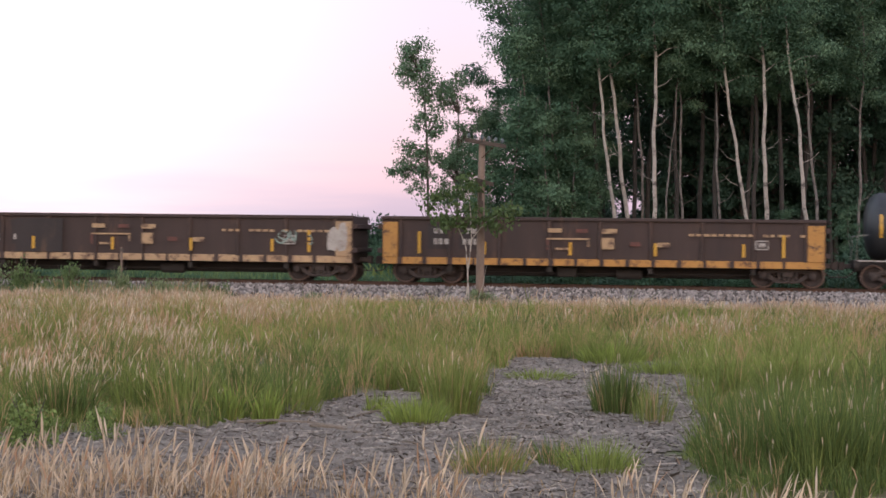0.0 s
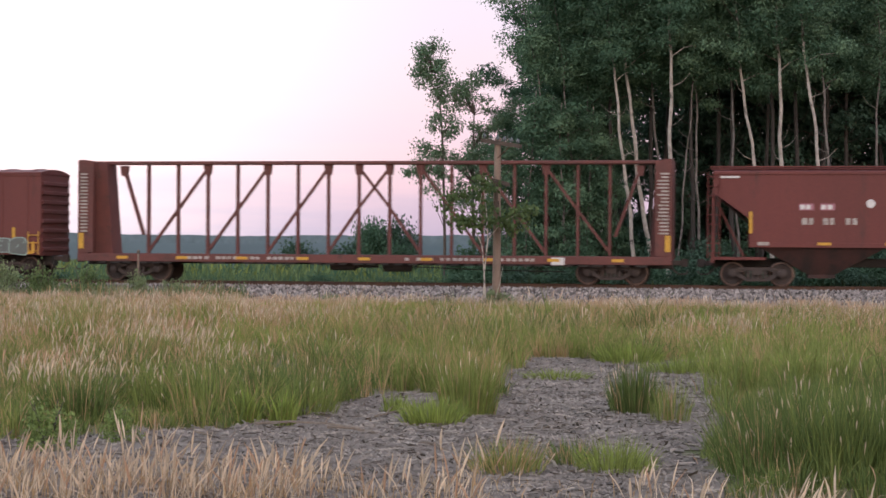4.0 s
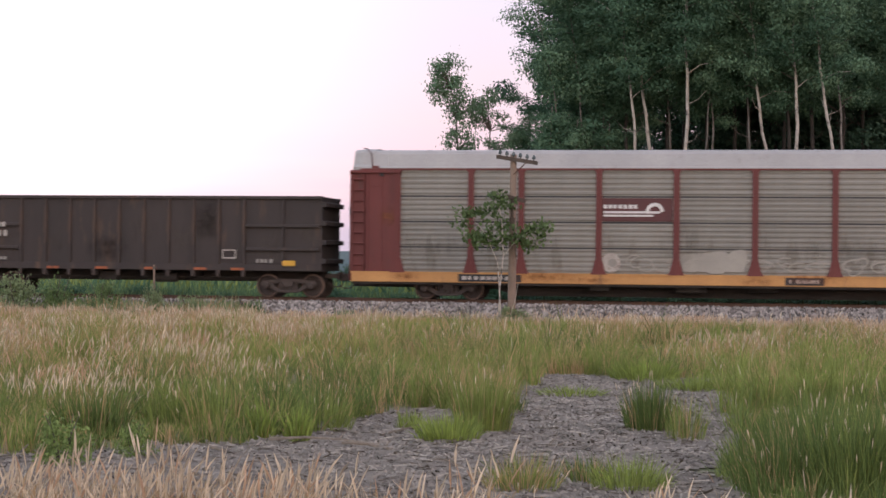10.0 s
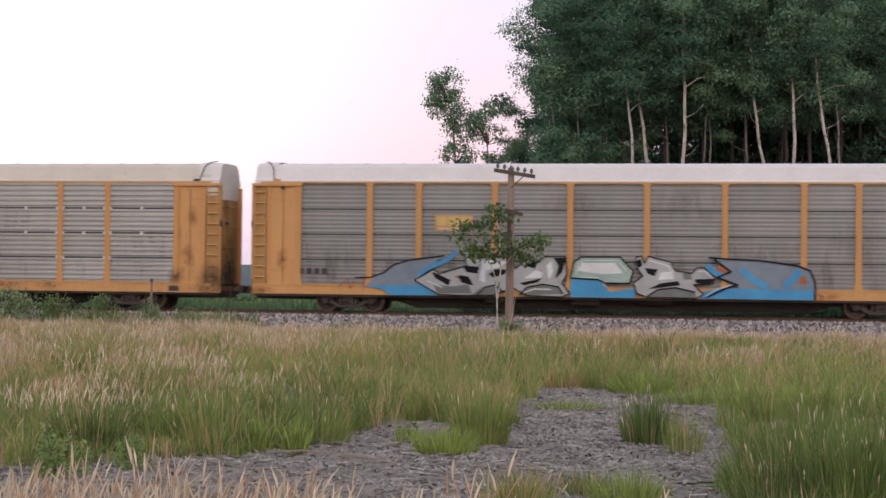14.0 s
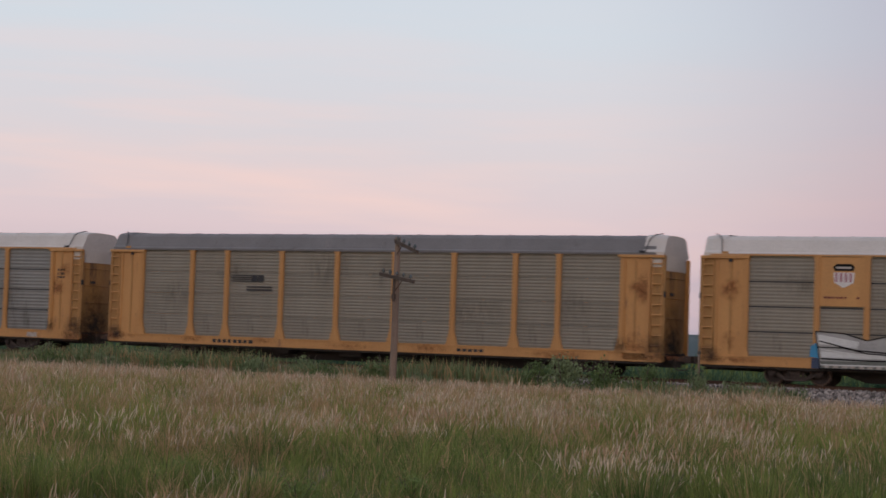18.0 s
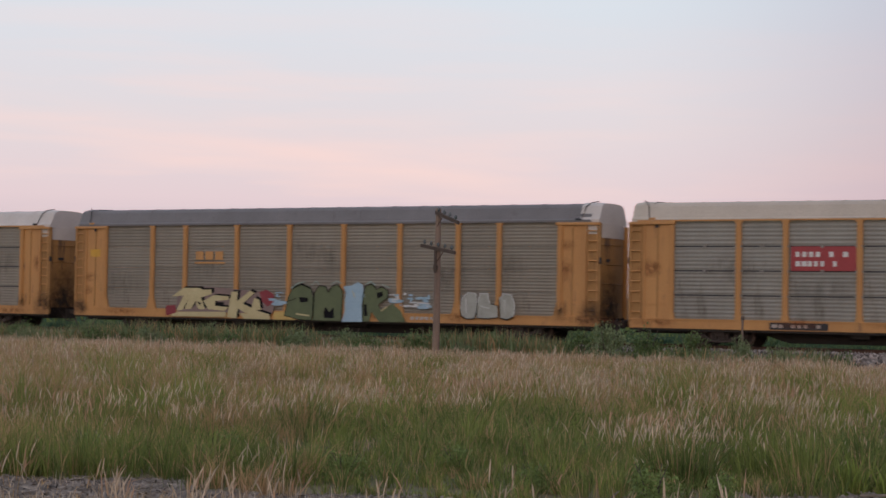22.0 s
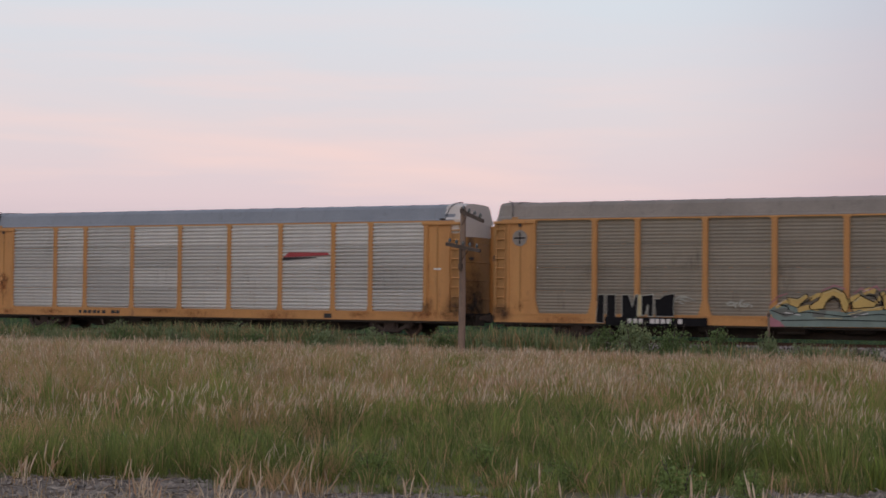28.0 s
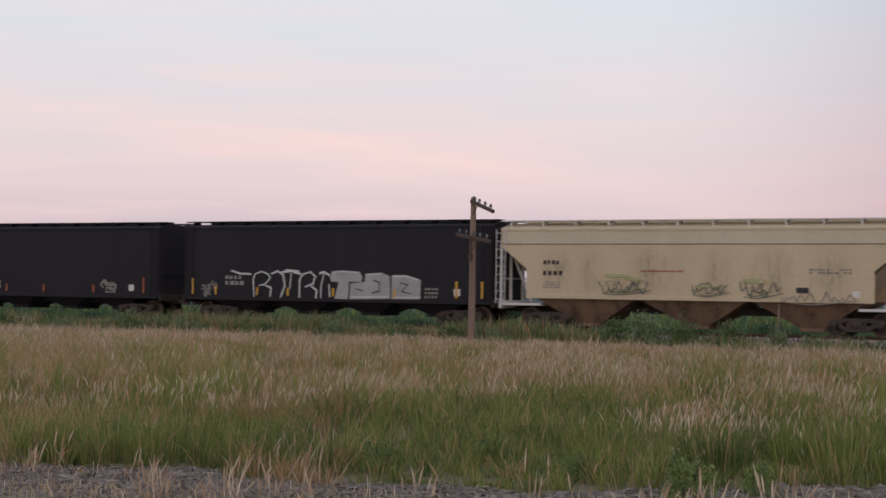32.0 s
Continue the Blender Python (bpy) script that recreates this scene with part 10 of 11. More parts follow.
tank_bars(car, "lettering", x0 + 6.62, 3.08, 3.7, 0.15, 13, az, r, M_OFFWHITE, 6)
tank_bars(car, "lettering", x0 + 1.15, 2.05, 2.25, 0.24, 9, az, r, M_OFFWHITE, 7)
tank_bars(car, "stencil", x0 + 1.2, 1.80, 2.0, 0.07, 10, az, r, M_SIGNGREY, 8)
tank_bars(car, "stencil", x0 + 1.2, 1.66, 1.7, 0.07, 8, az, r, M_SIGNGREY, 9)
for x, z0, z1 in ((0.12, 1.95, 2.85), (2.40, 2.20, 2.65), (4.28, 2.20, 2.55), (6.75, 2.20, 2.55), (10.55, 2.0, 2.85)):
    tank_patch(car, "reflector", x0 + max(x, 0.42) - 0.07, x0 + max(x, 0.42) + 0.07, z0, z1, az, r, M_REFLECT)
tank_patch(car, "stencil_board", x0 + 9.25, x0 + 10.4, 2.15, 2.65, az, r, M_OFFWHITE, "grey stencilled data board")
tank_box(car, x0 + 8.2, 1.75, 0.6, 0.28, az, r)
tank_patch(car, "blue_patch", x0 + 0.62, x0 + 1.9, 3.0, 3.85, az, r, M_BLACK, "darker repainted patch")
tank_patch(car, "seam_strip", x0 + 5.6, x0 + 6.2, 1.4, 3.9, az, r, M_BLACK, "dark spill below the manway", 10)

# black tank with white disc
az, r = 2.52, 1.45
car, x0, r = tank_wagon(-214.51, -202.83, "black tank wagon with a white disc emblem", 2 * r, az, M_BLACK, 0.9, 0.56, 4.65)
tank_disc(car, "emblem", x0 + 4.95, 2.95, 0.45, az, r, M_WHITE, "large white disc emblem")
tank_patch(car, "emblem_stripe", x0 + 4.82, x0 + 5.12, 2.88, 2.93, az, r + 0.012, M_SIGNGREY)
tank_bars(car, "lettering", x0 + 6.75, 2.93, 3.75, 0.30, 12, az, r, M_WHITE, 11)
tank_bars(car, "lettering", x0 + 1.35, 2.02, 2.5, 0.22, 9, az, r, M_OFFWHITE, 12)
tank_bars(car, "stencil", x0 + 1.4, 1.75, 2.6, 0.07, 12, az, r, M_SIGNGREY, 13)
for x, z0, z1 in ((0.5, 1.9, 2.75), (4.1, 2.05, 2.5), (7.6, 2.05, 2.5), (9.5, 2.05, 2.5), (11.2, 1.9, 2.75)):
    tank_patch(car, "reflector", x0 + x - 0.06, x0 + x + 0.06, z0, z1, az, r, M_REFLECT)
tank_patch(car, "stencil_board", x0 + 9.6, x0 + 10.7, 2.20, 2.58, az, r, M_OFFWHITE, "grey stencilled data board")
tank_box(car, x0 + 7.7, 1.70, 0.6, 0.28, az, r)

# ---- boxcar ----
car, place, L = wagon("boxcar", "brown-red boxcar with a sliding door and graffiti", "boxcar", -287.68, -271.83)
e = L / 2
x0 = -e
for s in (-1, 1):
    sd = Form()
    y0, y1 = (-1.47, -1.42) if s < 0 else (1.42, 1.47)
    sd.prism([(-e, 0.98), (-e + 2.6, 0.98), (-e + 3.4, 0.72), (e - 3.4, 0.72), (e - 2.6, 0.98), (e, 0.98), (e, 4.14), (-e, 4.14)], y0, y1, "y")
    part("side", sd, M_BOXRED, car)
    rb = Form().box(-0.035, 0.035, -0.03, 0.0, 1.05, 4.06, 0.01).mesh("rib", M_BOXRED)
    for k in range(15):
        x = -e + 0.55 + k * (L - 1.1) / 14
        if 6.0 < x - x0 < 9.6:
            continue
        p = part("rib", rb, None, car, loc=(x, s * 1.47, 0))
        p.rotation_euler = (0, 0, 0 if s < 0 else math.pi)
    sk = Form()
    sk.box(-e, e, min(s * 1.40, s * 1.50), max(s * 1.40, s * 1.50), 4.06, 4.18, 0.02)
    part("top_chord", sk, M_BOXRED, car)
    sl = Form()
    sl.box(-e + 3.0, e - 3.0, min(s * 1.47, s * 1.51), max(s * 1.47, s * 1.51), 0.72, 0.94)
    part("side_sill", sl, M_BOXRED, car)
door = Form()
door.box(x0 + 6.36, x0 + 9.33, -1.545, -1.48, 0.95, 4.02, 0.015)
dob = part("sliding_door", door, M_BOXRED, car, "ribbed sliding door")
rib = Form().box(x0 + 6.42, x0 + 9.27, -1.575, -1.543, -0.05, 0.05, 0.012).mesh("rib", M_BOXRED)
for k in range(9):
    part("rib", rib, None, dob, loc=(0, 0, 1.15 + k * 0.335))
lk = Form()
lk.tube([(x0 + 9.15, -1.60, 1.1), (x0 + 9.15, -1.60, 3.95)], 0.022, 6)
lk.tube([(x0 + 6.55, -1.60, 1.1), (x0 + 6.55, -1.60, 3.95)], 0.022, 6)
part("lock_bar", lk, M_BOXRED, dob)
tr = Form()
tr.box(x0 + 5.9, x0 + 12.6, -1.56, -1.47, 4.02, 4.10)
tr.box(x0 + 5.9, x0 + 12.6, -1.56, -1.47, 0.86, 0.94)
part("door_track", tr, M_BOXRED, car)
rf = Form()
rf.prism([(-1.52, 4.16), (-1.52, 4.22), (-0.75, 4.34), (0, 4.38), (0.75, 4.34), (1.52, 4.22), (1.52, 4.16)], -e - 0.02, e + 0.02, "x")
for k in range(14):
    x = -e + 0.5 + k * (L - 1.0) / 13
    rf.prism([(-1.50, 4.22), (-0.75, 4.375), (0, 4.41), (0.75, 4.375), (1.50, 4.22)], x - 0.04, x + 0.04, "x")
part("roof", rf, M_OXIDE, car)
for s in (-1, 1):
    en = Form()
    en.box(min(s * e, s * (e - 0.06)), max(s * e, s * (e - 0.06)), -1.46, 1.46, 0.95, 4.16)
    for k in range(8):
        z = 1.2 + k * 0.37
        en.box(min(s * e, s * (e + 0.06)), max(s * e, s * (e + 0.06)), -1.40, 1.40, z - 0.08, z + 0.08, 0.02)
    part("end_wall", en, M_BOXRED, car)
    ladder(car, s * (e - 0.28), -1.56, 1.0, 1.9, 0.42, M_REFLECT, 3)
    bogie(car, s * (e - 1.62), "B", place, L)
part("floor", Form().box(-e + 0.05, e - 0.05, -1.42, 1.42, 0.98, 1.08), M_DARK, car)
part("centre_sill", Form().box(-e, e, -0.33, 0.33, 0.55, 0.98, 0.03), M_DARK, car)
part("brake_valve", Form().box(-1.2, -0.4, -1.1, -0.5, 0.45, 0.80, 0.04), M_DARK, car)
part("air_reservoir", Form().lathe([(0.4, 0.17), (0.44, 0.2), (1.4, 0.2), (1.44, 0.17)], "x", 12, (0, -0.8, 0.62)), M_DARK, car, smooth=True)
couplers(car, L, 0.85, 0.6)
# emblem strokes: two rounded forms
f = Form()
for a, b, c, d in ((11.80, 12.64, 3.20, 3.41), (11.80, 12.64, 2.78, 2.99), (12.78, 13.66, 3.20, 3.41), (12.78, 13.66, 2.78, 2.99)):
    f.box(x0 + a, x0 + b, -1.516, -1.508, c, d)
part("emblem", f, M_WHITE, car, "plain white blocks of a large emblem")
bars(car, "lettering", x0 + 11.65, 2.52, 2.1, 0.13, 9, M_OFFWHITE, -1.512)
bars(car, "lettering", x0 + 0.95, 2.42, 0.5, 0.20, 3, M_OFFWHITE, -1.512)
bars(car, "lettering", x0 + 0.95, 2.05, 2.2, 0.22, 6, M_OFFWHITE, -1.512, seed=4)
reflectors(car, [(x0 + x - 0.06, x0 + x + 0.06, z0, z1) for x, z0, z1 in ((1.0, 1.2, 2.05), (14.75, 1.2, 2.05), (15.55, 1.05, 1.5), (0.35, 1.1, 1.6))], M_REFLECT, -1.545)
reflectors(car, [(x0 + x - 0.22, x0 + x + 0.22, 0.76 if 3 < x < 13 else 1.02, 0.86 if 3 < x < 13 else 1.12) for x in (0.45, 5.2, 7.5, 9.9, 12.1, 15.3)], M_REFLECT, -1.54)
graffiti(car, x0 + 1.2, x0 + 5.6, 0.80, 1.30, [M_GGREY, M_BOXRED, M_GGREY], M_GGREY, 191, 4, "mottled grey-green spray paint", y=-1.535, style="smear", pen=0.13, lines=9)
piece(car, x0 + 2.9, x0 + 4.5, 0.84, 1.95, 2, M_GGREY, M_GGREY, M_GKHAKI, M_BOXRED, "grey-green graffiti on the boxcar side", 91, y=-1.545, pen=0.09, rim=0.03, drop=0.5)
graffiti(car, x0 + 1.2, x0 + 5.6, 0.80, 1.75, [M_GKHAKI, M_GGREY], M_GGREY, 91, 4, "grey-green spray lines on the boxcar side", y=-1.565, style="scribble", pen=0.05, lines=5)
graffiti(car, x0 + 5.9, x0 + 9.5, 0.95, 1.45, [M_GGREY, M_BOXRED, M_GGREY], M_GGREY, 192, 3, "mottled grey-green spray paint", y=-1.59, style="smear", pen=0.13, lines=9)
graffiti(car, x0 + 5.9, x0 + 9.5, 0.95, 1.95, [M_GKHAKI, M_GGREY], M_GGREY, 92, 3, "scribbled grey graffiti over the door", y=-1.60, style="scribble", pen=0.055, lines=8)
piece(car, x0 + 9.7, x0 + 13.3, 0.82, 2.05, 5, M_GKHAKI, M_GGREY, M_GGREY, M_GGREY, "khaki graffiti letters on the boxcar side", 93, y=-1.545, pen=0.06, rim=0.03, shine=M_GMINT, drop=0.15, busy=6)
graffiti(car, x0 + 14.0, x0 + 15.3, 0.95, 1.7, [M_GGREY], M_GMINT, 94, 2, "grey-green graffiti forms", y=-1.545, thick=0.04)
f = Form()
for x in (5.45, 8.15):
    f.box(x0 + x, x0 + x + 0.35, -1.63, -1.61, 1.22, 1.42)
for a, b, c, d in ((0, 0.6, 0, 0.05), (0, 0.6, 0.26, 0.31), (0, 0.05, 0, 0.31), (0.55, 0.6, 0, 0.31)):
    f.box(x0 + 13.35 + a, x0 + 13.35 + b, -1.56, -1.552, 1.15 + c, 1.15 + d)
part("placard", f, M_OFFWHITE, car)

# ---- centre-beam flat ----
car, place, L = wagon("centre_beam_flat", "empty red-brown centre-beam flat wagon with trussed spine", "flat wagon", -270.31, -247.30)
e = L / 2
x0 = -e
deck = Form()
deck.box(-e, e, -1.42, 1.42, 0.92, 1.04)
part("deck", deck, M_BEAM, car)
for s in (-1, 1):
    f = Form()
    f.box(-e, e, min(s * 1.42, s * 1.50), max(s * 1.42, s * 1.50), 0.76, 1.06, 0.015)
    part("side_sill", f, M_BEAM, car)
part("centre_sill", Form().prism([(-e, 0.95), (e, 0.95), (e, 0.62), (e - 3.0, 0.62), (e - 3.6, 0.68), (-e + 3.6, 0.68), (-e + 3.0, 0.62), (-e, 0.62)], -0.3, 0.3, "y"), M_DARK, car)
part("brake_cylinder", Form().lathe([(x0 + 9.9, 0.10), (x0 + 9.95, 0.16), (x0 + 10.9, 0.16), (x0 + 11.0, 0.05), (x0 + 11.8, 0.05)], "x", 12, (0, -0.6, 0.62)), M_DARK, car, smooth=True)
part("air_reservoir", Form().lathe([(x0 + 12.0, 0.10), (x0 + 12.05, 0.19), (x0 + 13.1, 0.19), (x0 + 13.15, 0.10)], "x", 12, (0, -0.7, 0.62)), M_DARK, car, smooth=True)
part("brake_rod", Form().tube([(x0 + 13.2, -0.7, 0.62), (x0 + 16.0, -0.7, 0.52), (x0 + 19.0, -0.7, 0.48)], 0.02, 5), M_DARK, car)
part("top_beam", Form().box(-e + 0.2, e - 0.2, -0.24, 0.24, 4.56, 4.70, 0.03), M_BEAM, car)
post = Form()
post.box(-0.05, 0.05, -0.12, 0.12, 1.02, 4.58, 0.01)
pm = post.mesh("post", M_BEAM)
xs = [x0 + 2.385 + 1.2155 * k for k in range(16)]
for x in xs:
    part("post", pm, None, car, loc=(x, 0, 0))


def brace(rows, w=0.06):
    f = Form()
    for (xa, za), (xb, zb) in zip(rows, rows[1:]):
        f.prism([(xa - w, za), (xa + w, za), (xb + w, zb), (xb - w, zb)], -0.09, 0.09, "y")
    xa, za = rows[0]
    f.prism([(xa - 0.17, za + 0.12), (xa + 0.17, za + 0.12), (xa + 0.11, za - 0.28), (xa - 0.11, za - 0.28)], -0.10, 0.10, "y")
    part("brace", f, M_BEAM, car)


# braces lean outwards from the crossed middle bay, each over two bays
for k in (9, 11, 13):
    brace([(xs[k], 4.45), (xs[k + 1], 2.80), (xs[k + 2] if k < 13 else xs[15], 1.15 if k < 13 else 2.6)][: 3 if k < 13 else 2] + ([(xs[15], 1.2)] if k == 13 else []))
for k in (6, 4, 2):
    brace([(xs[k], 4.45), (xs[k - 1], 2.80), (xs[k - 2], 1.15)])
brace([(xs[7], 4.45), (xs[8], 2.90), (xs[9], 1.15)])
brace([(xs[8], 4.45), (xs[7], 2.90), (xs[6], 1.15)])
brace([(xs[15] + 1.15, 4.40), (xs[15] + 0.2, 1.8)])
brace([(xs[0] - 1.0, 4.40), (xs[0] - 0.2, 1.8)])
for s in (-1, 1):
    bh = Form()
    w = 1.10 if s < 0 else 0.85
    a, b = (-e, -e + 0.28) if s < 0 else (e - 0.28, e)
    bh.box(a, b, -1.45, 1.45, 1.02, 4.70, 0.03)
    bh.prism([(s * e, 1.02), (s * (e - w), 1.02), (s * (e - w * 0.75), 4.64), (s * e, 4.64)], -0.55, 0.55, "y")
    for y in (-1.42, -0.7, 0.7, 1.42):
        bh.box(min(s * e, s * (e - 0.42)), max(s * e, s * (e - 0.42)), y - 0.05, y + 0.05, 1.02, 4.66)
    bob = part("bulkhead", bh, M_BEAM, car)
    sg = Form()
    g = np.random.default_rng(5 + s)
    for k in range(18):
        sg.box(min(s * (e - 0.12), s * (e - 0.12 - g.uniform(0.28, 0.45))), max(s * (e - 0.12), s * (e - 0.4)), -1.53, -1.50, 1.9 + k * 0.13, 1.96 + k * 0.13)
    part("lettering_plate", Form().box(min(s * (e - 0.06), s * (e - 0.62)), max(s * (e - 0.06), s * (e - 0.62)), -1.495, -1.455, 1.1, 4.62), M_BEAM, bob)
    part("lettering", sg, M_OFFWHITE, bob)
    part("reflector", Form().box(min(s * (e - 0.05), s * (e - 0.25)), max(s * (e - 0.05), s * (e - 0.25)), -1.54, -1.50, 1.25, 1.85), M_REFLECT, bob)
    bogie(car, s * (e - 2.25), "B", place, L)
reflectors(car, [(x0 + 1.6 + k * 2.4, x0 + 2.05 + k * 2.4, 0.86, 0.97) for k in range(9)], M_REFLECT, -1.52)
bars(car, "stencil", x0 + 4.0, 0.92, 5.0, 0.11, 22, M_OFFWHITE, -1.512)
bars(car, "stencil", x0 + 13.0, 0.92, 5.0, 0.11, 22, M_OFFWHITE, -1.512, seed=2)
plate(car, "placard", x0 + 18.55, x0 + 19.05, 0.74, 1.02, M_WHITE, -1.515)
bars(car, "rope_hook", x0 + 0.8, 0.72, L - 1.6, 0.07, 40, M_DARK, -1.48)
couplers(car, L, 0.85, 0.55)

# ---- covered hoppers ----


def covered_hopper(left, right, label, body, bay_mat, eave, roof_z, floor, slope, bays, bay_z, rail_mat, ends_open=True, flat=True, truck=1.6):
    car, place, L = wagon("covered_hopper", label, "hopper wagon", left, right)
    e = L / 2
    for s in (-1, 1):
        f = Form()
        y0, y1 = (-1.50, -1.45) if s < 0 else (1.45, 1.50)
        if ends_open:
            zk = 3.45
            pts = [(-e, eave), (-e, zk), (-e + slope, 2.5), (-e + slope, floor), (e - slope, floor), (e - slope, 2.5), (e, zk), (e, eave)]
        else:
            pts = [(-e, eave), (-e + 0.10, floor), (e - 0.10, floor), (e, eave)]
        f.prism(pts, y0, y1, "y")
        part("side", f, body, car)
        sl = Form()
        sl.box(-e + (slope if ends_open else 0), e - (slope if ends_open else 0), min(s * 1.45, s * 1.53), max(s * 1.45, s * 1.53), floor - 0.08, floor + 0.10, 0.012)
        part("side_sill", sl, body, car)
        ch = Form()
        ch.box(-e, e, min(s * 1.45, s * 1.53), max(s * 1.45, s * 1.53), eave - 0.10, eave + 0.02, 0.012)
        part("top_chord", ch, body, car)
        if not flat:
            rm = Form().box(-0.045, 0.045, -0.05, 0, floor + 0.1, eave - 0.1, 0.012).mesh("rib", body)
            for k in range(1, 14):
                p = part("rib", rm, None, car, loc=(-e + L * k / 14, s * 1.50, 0))
                p.rotation_euler = (0, 0, 0 if s < 0 else math.pi)
    rf = Form()
    rf.prism([(-1.52, eave), (-1.40, eave + 0.05), (-0.7, roof_z - 0.10), (0, roof_z - 0.08), (0.7, roof_z - 0.10), (1.40, eave + 0.05), (1.52, eave)], -e, e, "x")
    part("roof", rf, body, car)
    n = 5
    for k in range(n):
        a, b = -e + 0.6 + (L - 1.2) * k / n, -e + 0.6 + (L - 1.2) * (k + 1) / n
        part("hatch_cover", Form().box(a + 0.06, b - 0.06, -0.42, 0.42, roof_z - 0.09, roof_z + 0.03, 0.03), body, car)
    for y in (-0.95, 0.95):
        rb = Form()
        rb.box(-e - 0.12, e + 0.12, y - 0.28, y + 0.28, roof_z - 0.02, roof_z + 0.03)
        for k in range(12):
            x = -e + 0.3 + (L - 0.6) * k / 11
            rb.box(x - 0.03, x + 0.03, y - 0.25, y + 0.25, eave + 0.02, roof_z)
        part("running_board", rb, rail_mat, car)
    for s in (-1, 1):
        # sloping end sheet
        f = Form()
        if ends_open:
            f.add([(s * e, -1.45, eave), (s * e, 1.45, eave), (s * e, 1.45, 3.45), (s * e, -1.45, 3.45), (s * (e - slope - 0.9), -1.45, 1.55), (s * (e - slope - 0.9), 1.45, 1.55)], [(0, 1, 2, 3), (3, 2, 5, 4)])
            f.add([(s * (e - 0.05), -1.45, eave), (s * (e - 0.05), 1.45, eave), (s * (e - 0.05), 1.45, 3.45), (s * (e - 0.05), -1.45, 3.45), (s * (e - slope - 0.95), -1.45, 1.55), (s * (e - slope - 0.95), 1.45, 1.55)], [(0, 1, 2, 3), (3, 2, 5, 4)])
        else:
            f.box(min(s * e, s * (e - 0.12)), max(s * e, s * (e - 0.12)), -1.46, 1.46, floor, eave)
        part("end_sheet", f, body, car)
        pm_ = rail_mat if ends_open else M_DARK
        part("end_platform", Form().box(min(s * (e - slope - 0.6), s * (e + 0.05)), max(s * (e - slope - 0.6), s * (e + 0.05)), -1.45, 1.45, 0.98, 1.08), pm_, car)
        part("end_beam", Form().box(min(s * (e - 0.05), s * (e + 0.08)), max(s * (e - 0.05), s * (e + 0.08)), -1.50, 1.50, 0.85, 1.18, 0.02), pm_, car)
        if ends_open:
            for y in (-1.42, -0.55, 0.55, 1.42):
                part("end_post", Form().box(min(s * (e - 0.03), s * (e + 0.05)), max(s * (e - 0.03), s * (e + 0.05)), y - 0.05, y + 0.05, 1.08, 3.6), pm_, car)
            for y in (-0.6, 0.6):
                part("end_strut", Form().prism([(s * (e - 0.02), 3.4), (s * (e - slope * 0.9), 1.1), (s * (e - slope * 0.9 + 0.1), 1.1), (s * (e + 0.06), 3.4)], y - 0.05, y + 0.05, "y"), pm_, car)
        ladder(car, s * (e - 0.02 if ends_open else e - 0.3), -1.56, 1.05, eave, 0.42, rail_mat, 9)
        bogie(car, s * (e - truck), "B", place, L)
        gr = Form()
        gr.tube([(s * (e + 0.05), -1.35, 1.1), (s * (e + 0.05), -1.35, 2.1), (s * (e + 0.05), 1.35, 2.1), (s * (e + 0.05), 1.35, 1.1)], 0.02, 5)
        part("hand_rail", gr, rail_mat, car)
    inner = L - 2 * slope
    for k in range(bays):
        a = -e + slope + 0.25 + (inner - 0.5) * k / bays
        b = -e + slope + 0.25 + (inner - 0.5) * (k + 1) / bays
        c = (a + b) / 2
        f = Form()
        f.add([(a, -1.42, floor), (b, -1.42, floor), (b, 1.42, floor), (a, 1.42, floor), (c - 0.42, -0.75, bay_z), (c + 0.42, -0.75, bay_z), (c + 0.42, 0.75, bay_z), (c - 0.42, 0.75, bay_z)], [(0, 1, 5, 4), (1, 2, 6, 5), (2, 3, 7, 6), (3, 0, 4, 7), (4, 5, 6, 7), (3, 2, 1, 0)])
        f.box(c - 0.5, c + 0.5, -0.82, 0.82, bay_z - 0.10, bay_z + 0.03, 0.02)
        part("hopper_bay", f, bay_mat, car)
    part("centre_sill", Form().box(-e, e, -0.3, 0.3, 0.72, 1.05, 0.02), M_DARK, car)
    couplers(car, L, 0.85, 0.6)
    return car, -e, L


car, x0, L = covered_hopper(-245.80, -228.40, "red-brown covered hopper wagon", M_OXIDE, M_OXIDE_GRIME, 4.20, 4.40, 1.52, 1.30, 3, 0.42, M_OXIDE)
disc(car, "marking_disc", x0 + 5.64, 3.05, 0.16, M_WHITE, -1.512)
disc(car, "marking_disc", x0 + 11.96, 3.05, 0.16, M_WHITE, -1.512)
for a in (3.1, 3.85):
    plate(car, "lettering_patch", x0 + a, x0 + a + 0.52, 2.80, 3.05, M_GPINK, -1.508)
    bars(car, "lettering", x0 + a + 0.03, 2.92, 0.46, 0.16, 2, M_WHITE, -1.515)
for a in (3.2, 3.95, 4.75):
    bars(car, "lettering", x0 + a, 2.40, 0.5, 0.24, 2, M_OFFWHITE, -1.512)
reflectors(car, [(x0 + 1.30, x0 + 1.42, 1.95, 2.75), (x0 + L - 1.42, x0 + L - 1.30, 1.75, 2.60)] + [(x0 + x - 0.24, x0 + x + 0.24, 1.53, 1.63) for x in (4.0, 6.4, 10.3, 12.9)], M_REFLECT, -1.55)
for x in (1.6, 7.4, 8.2, 15.2):
    plate(car, "placard", x0 + x, x0 + x + 0.42, 1.52, 1.64, M_OFFWHITE, -1.545)
f = Form()
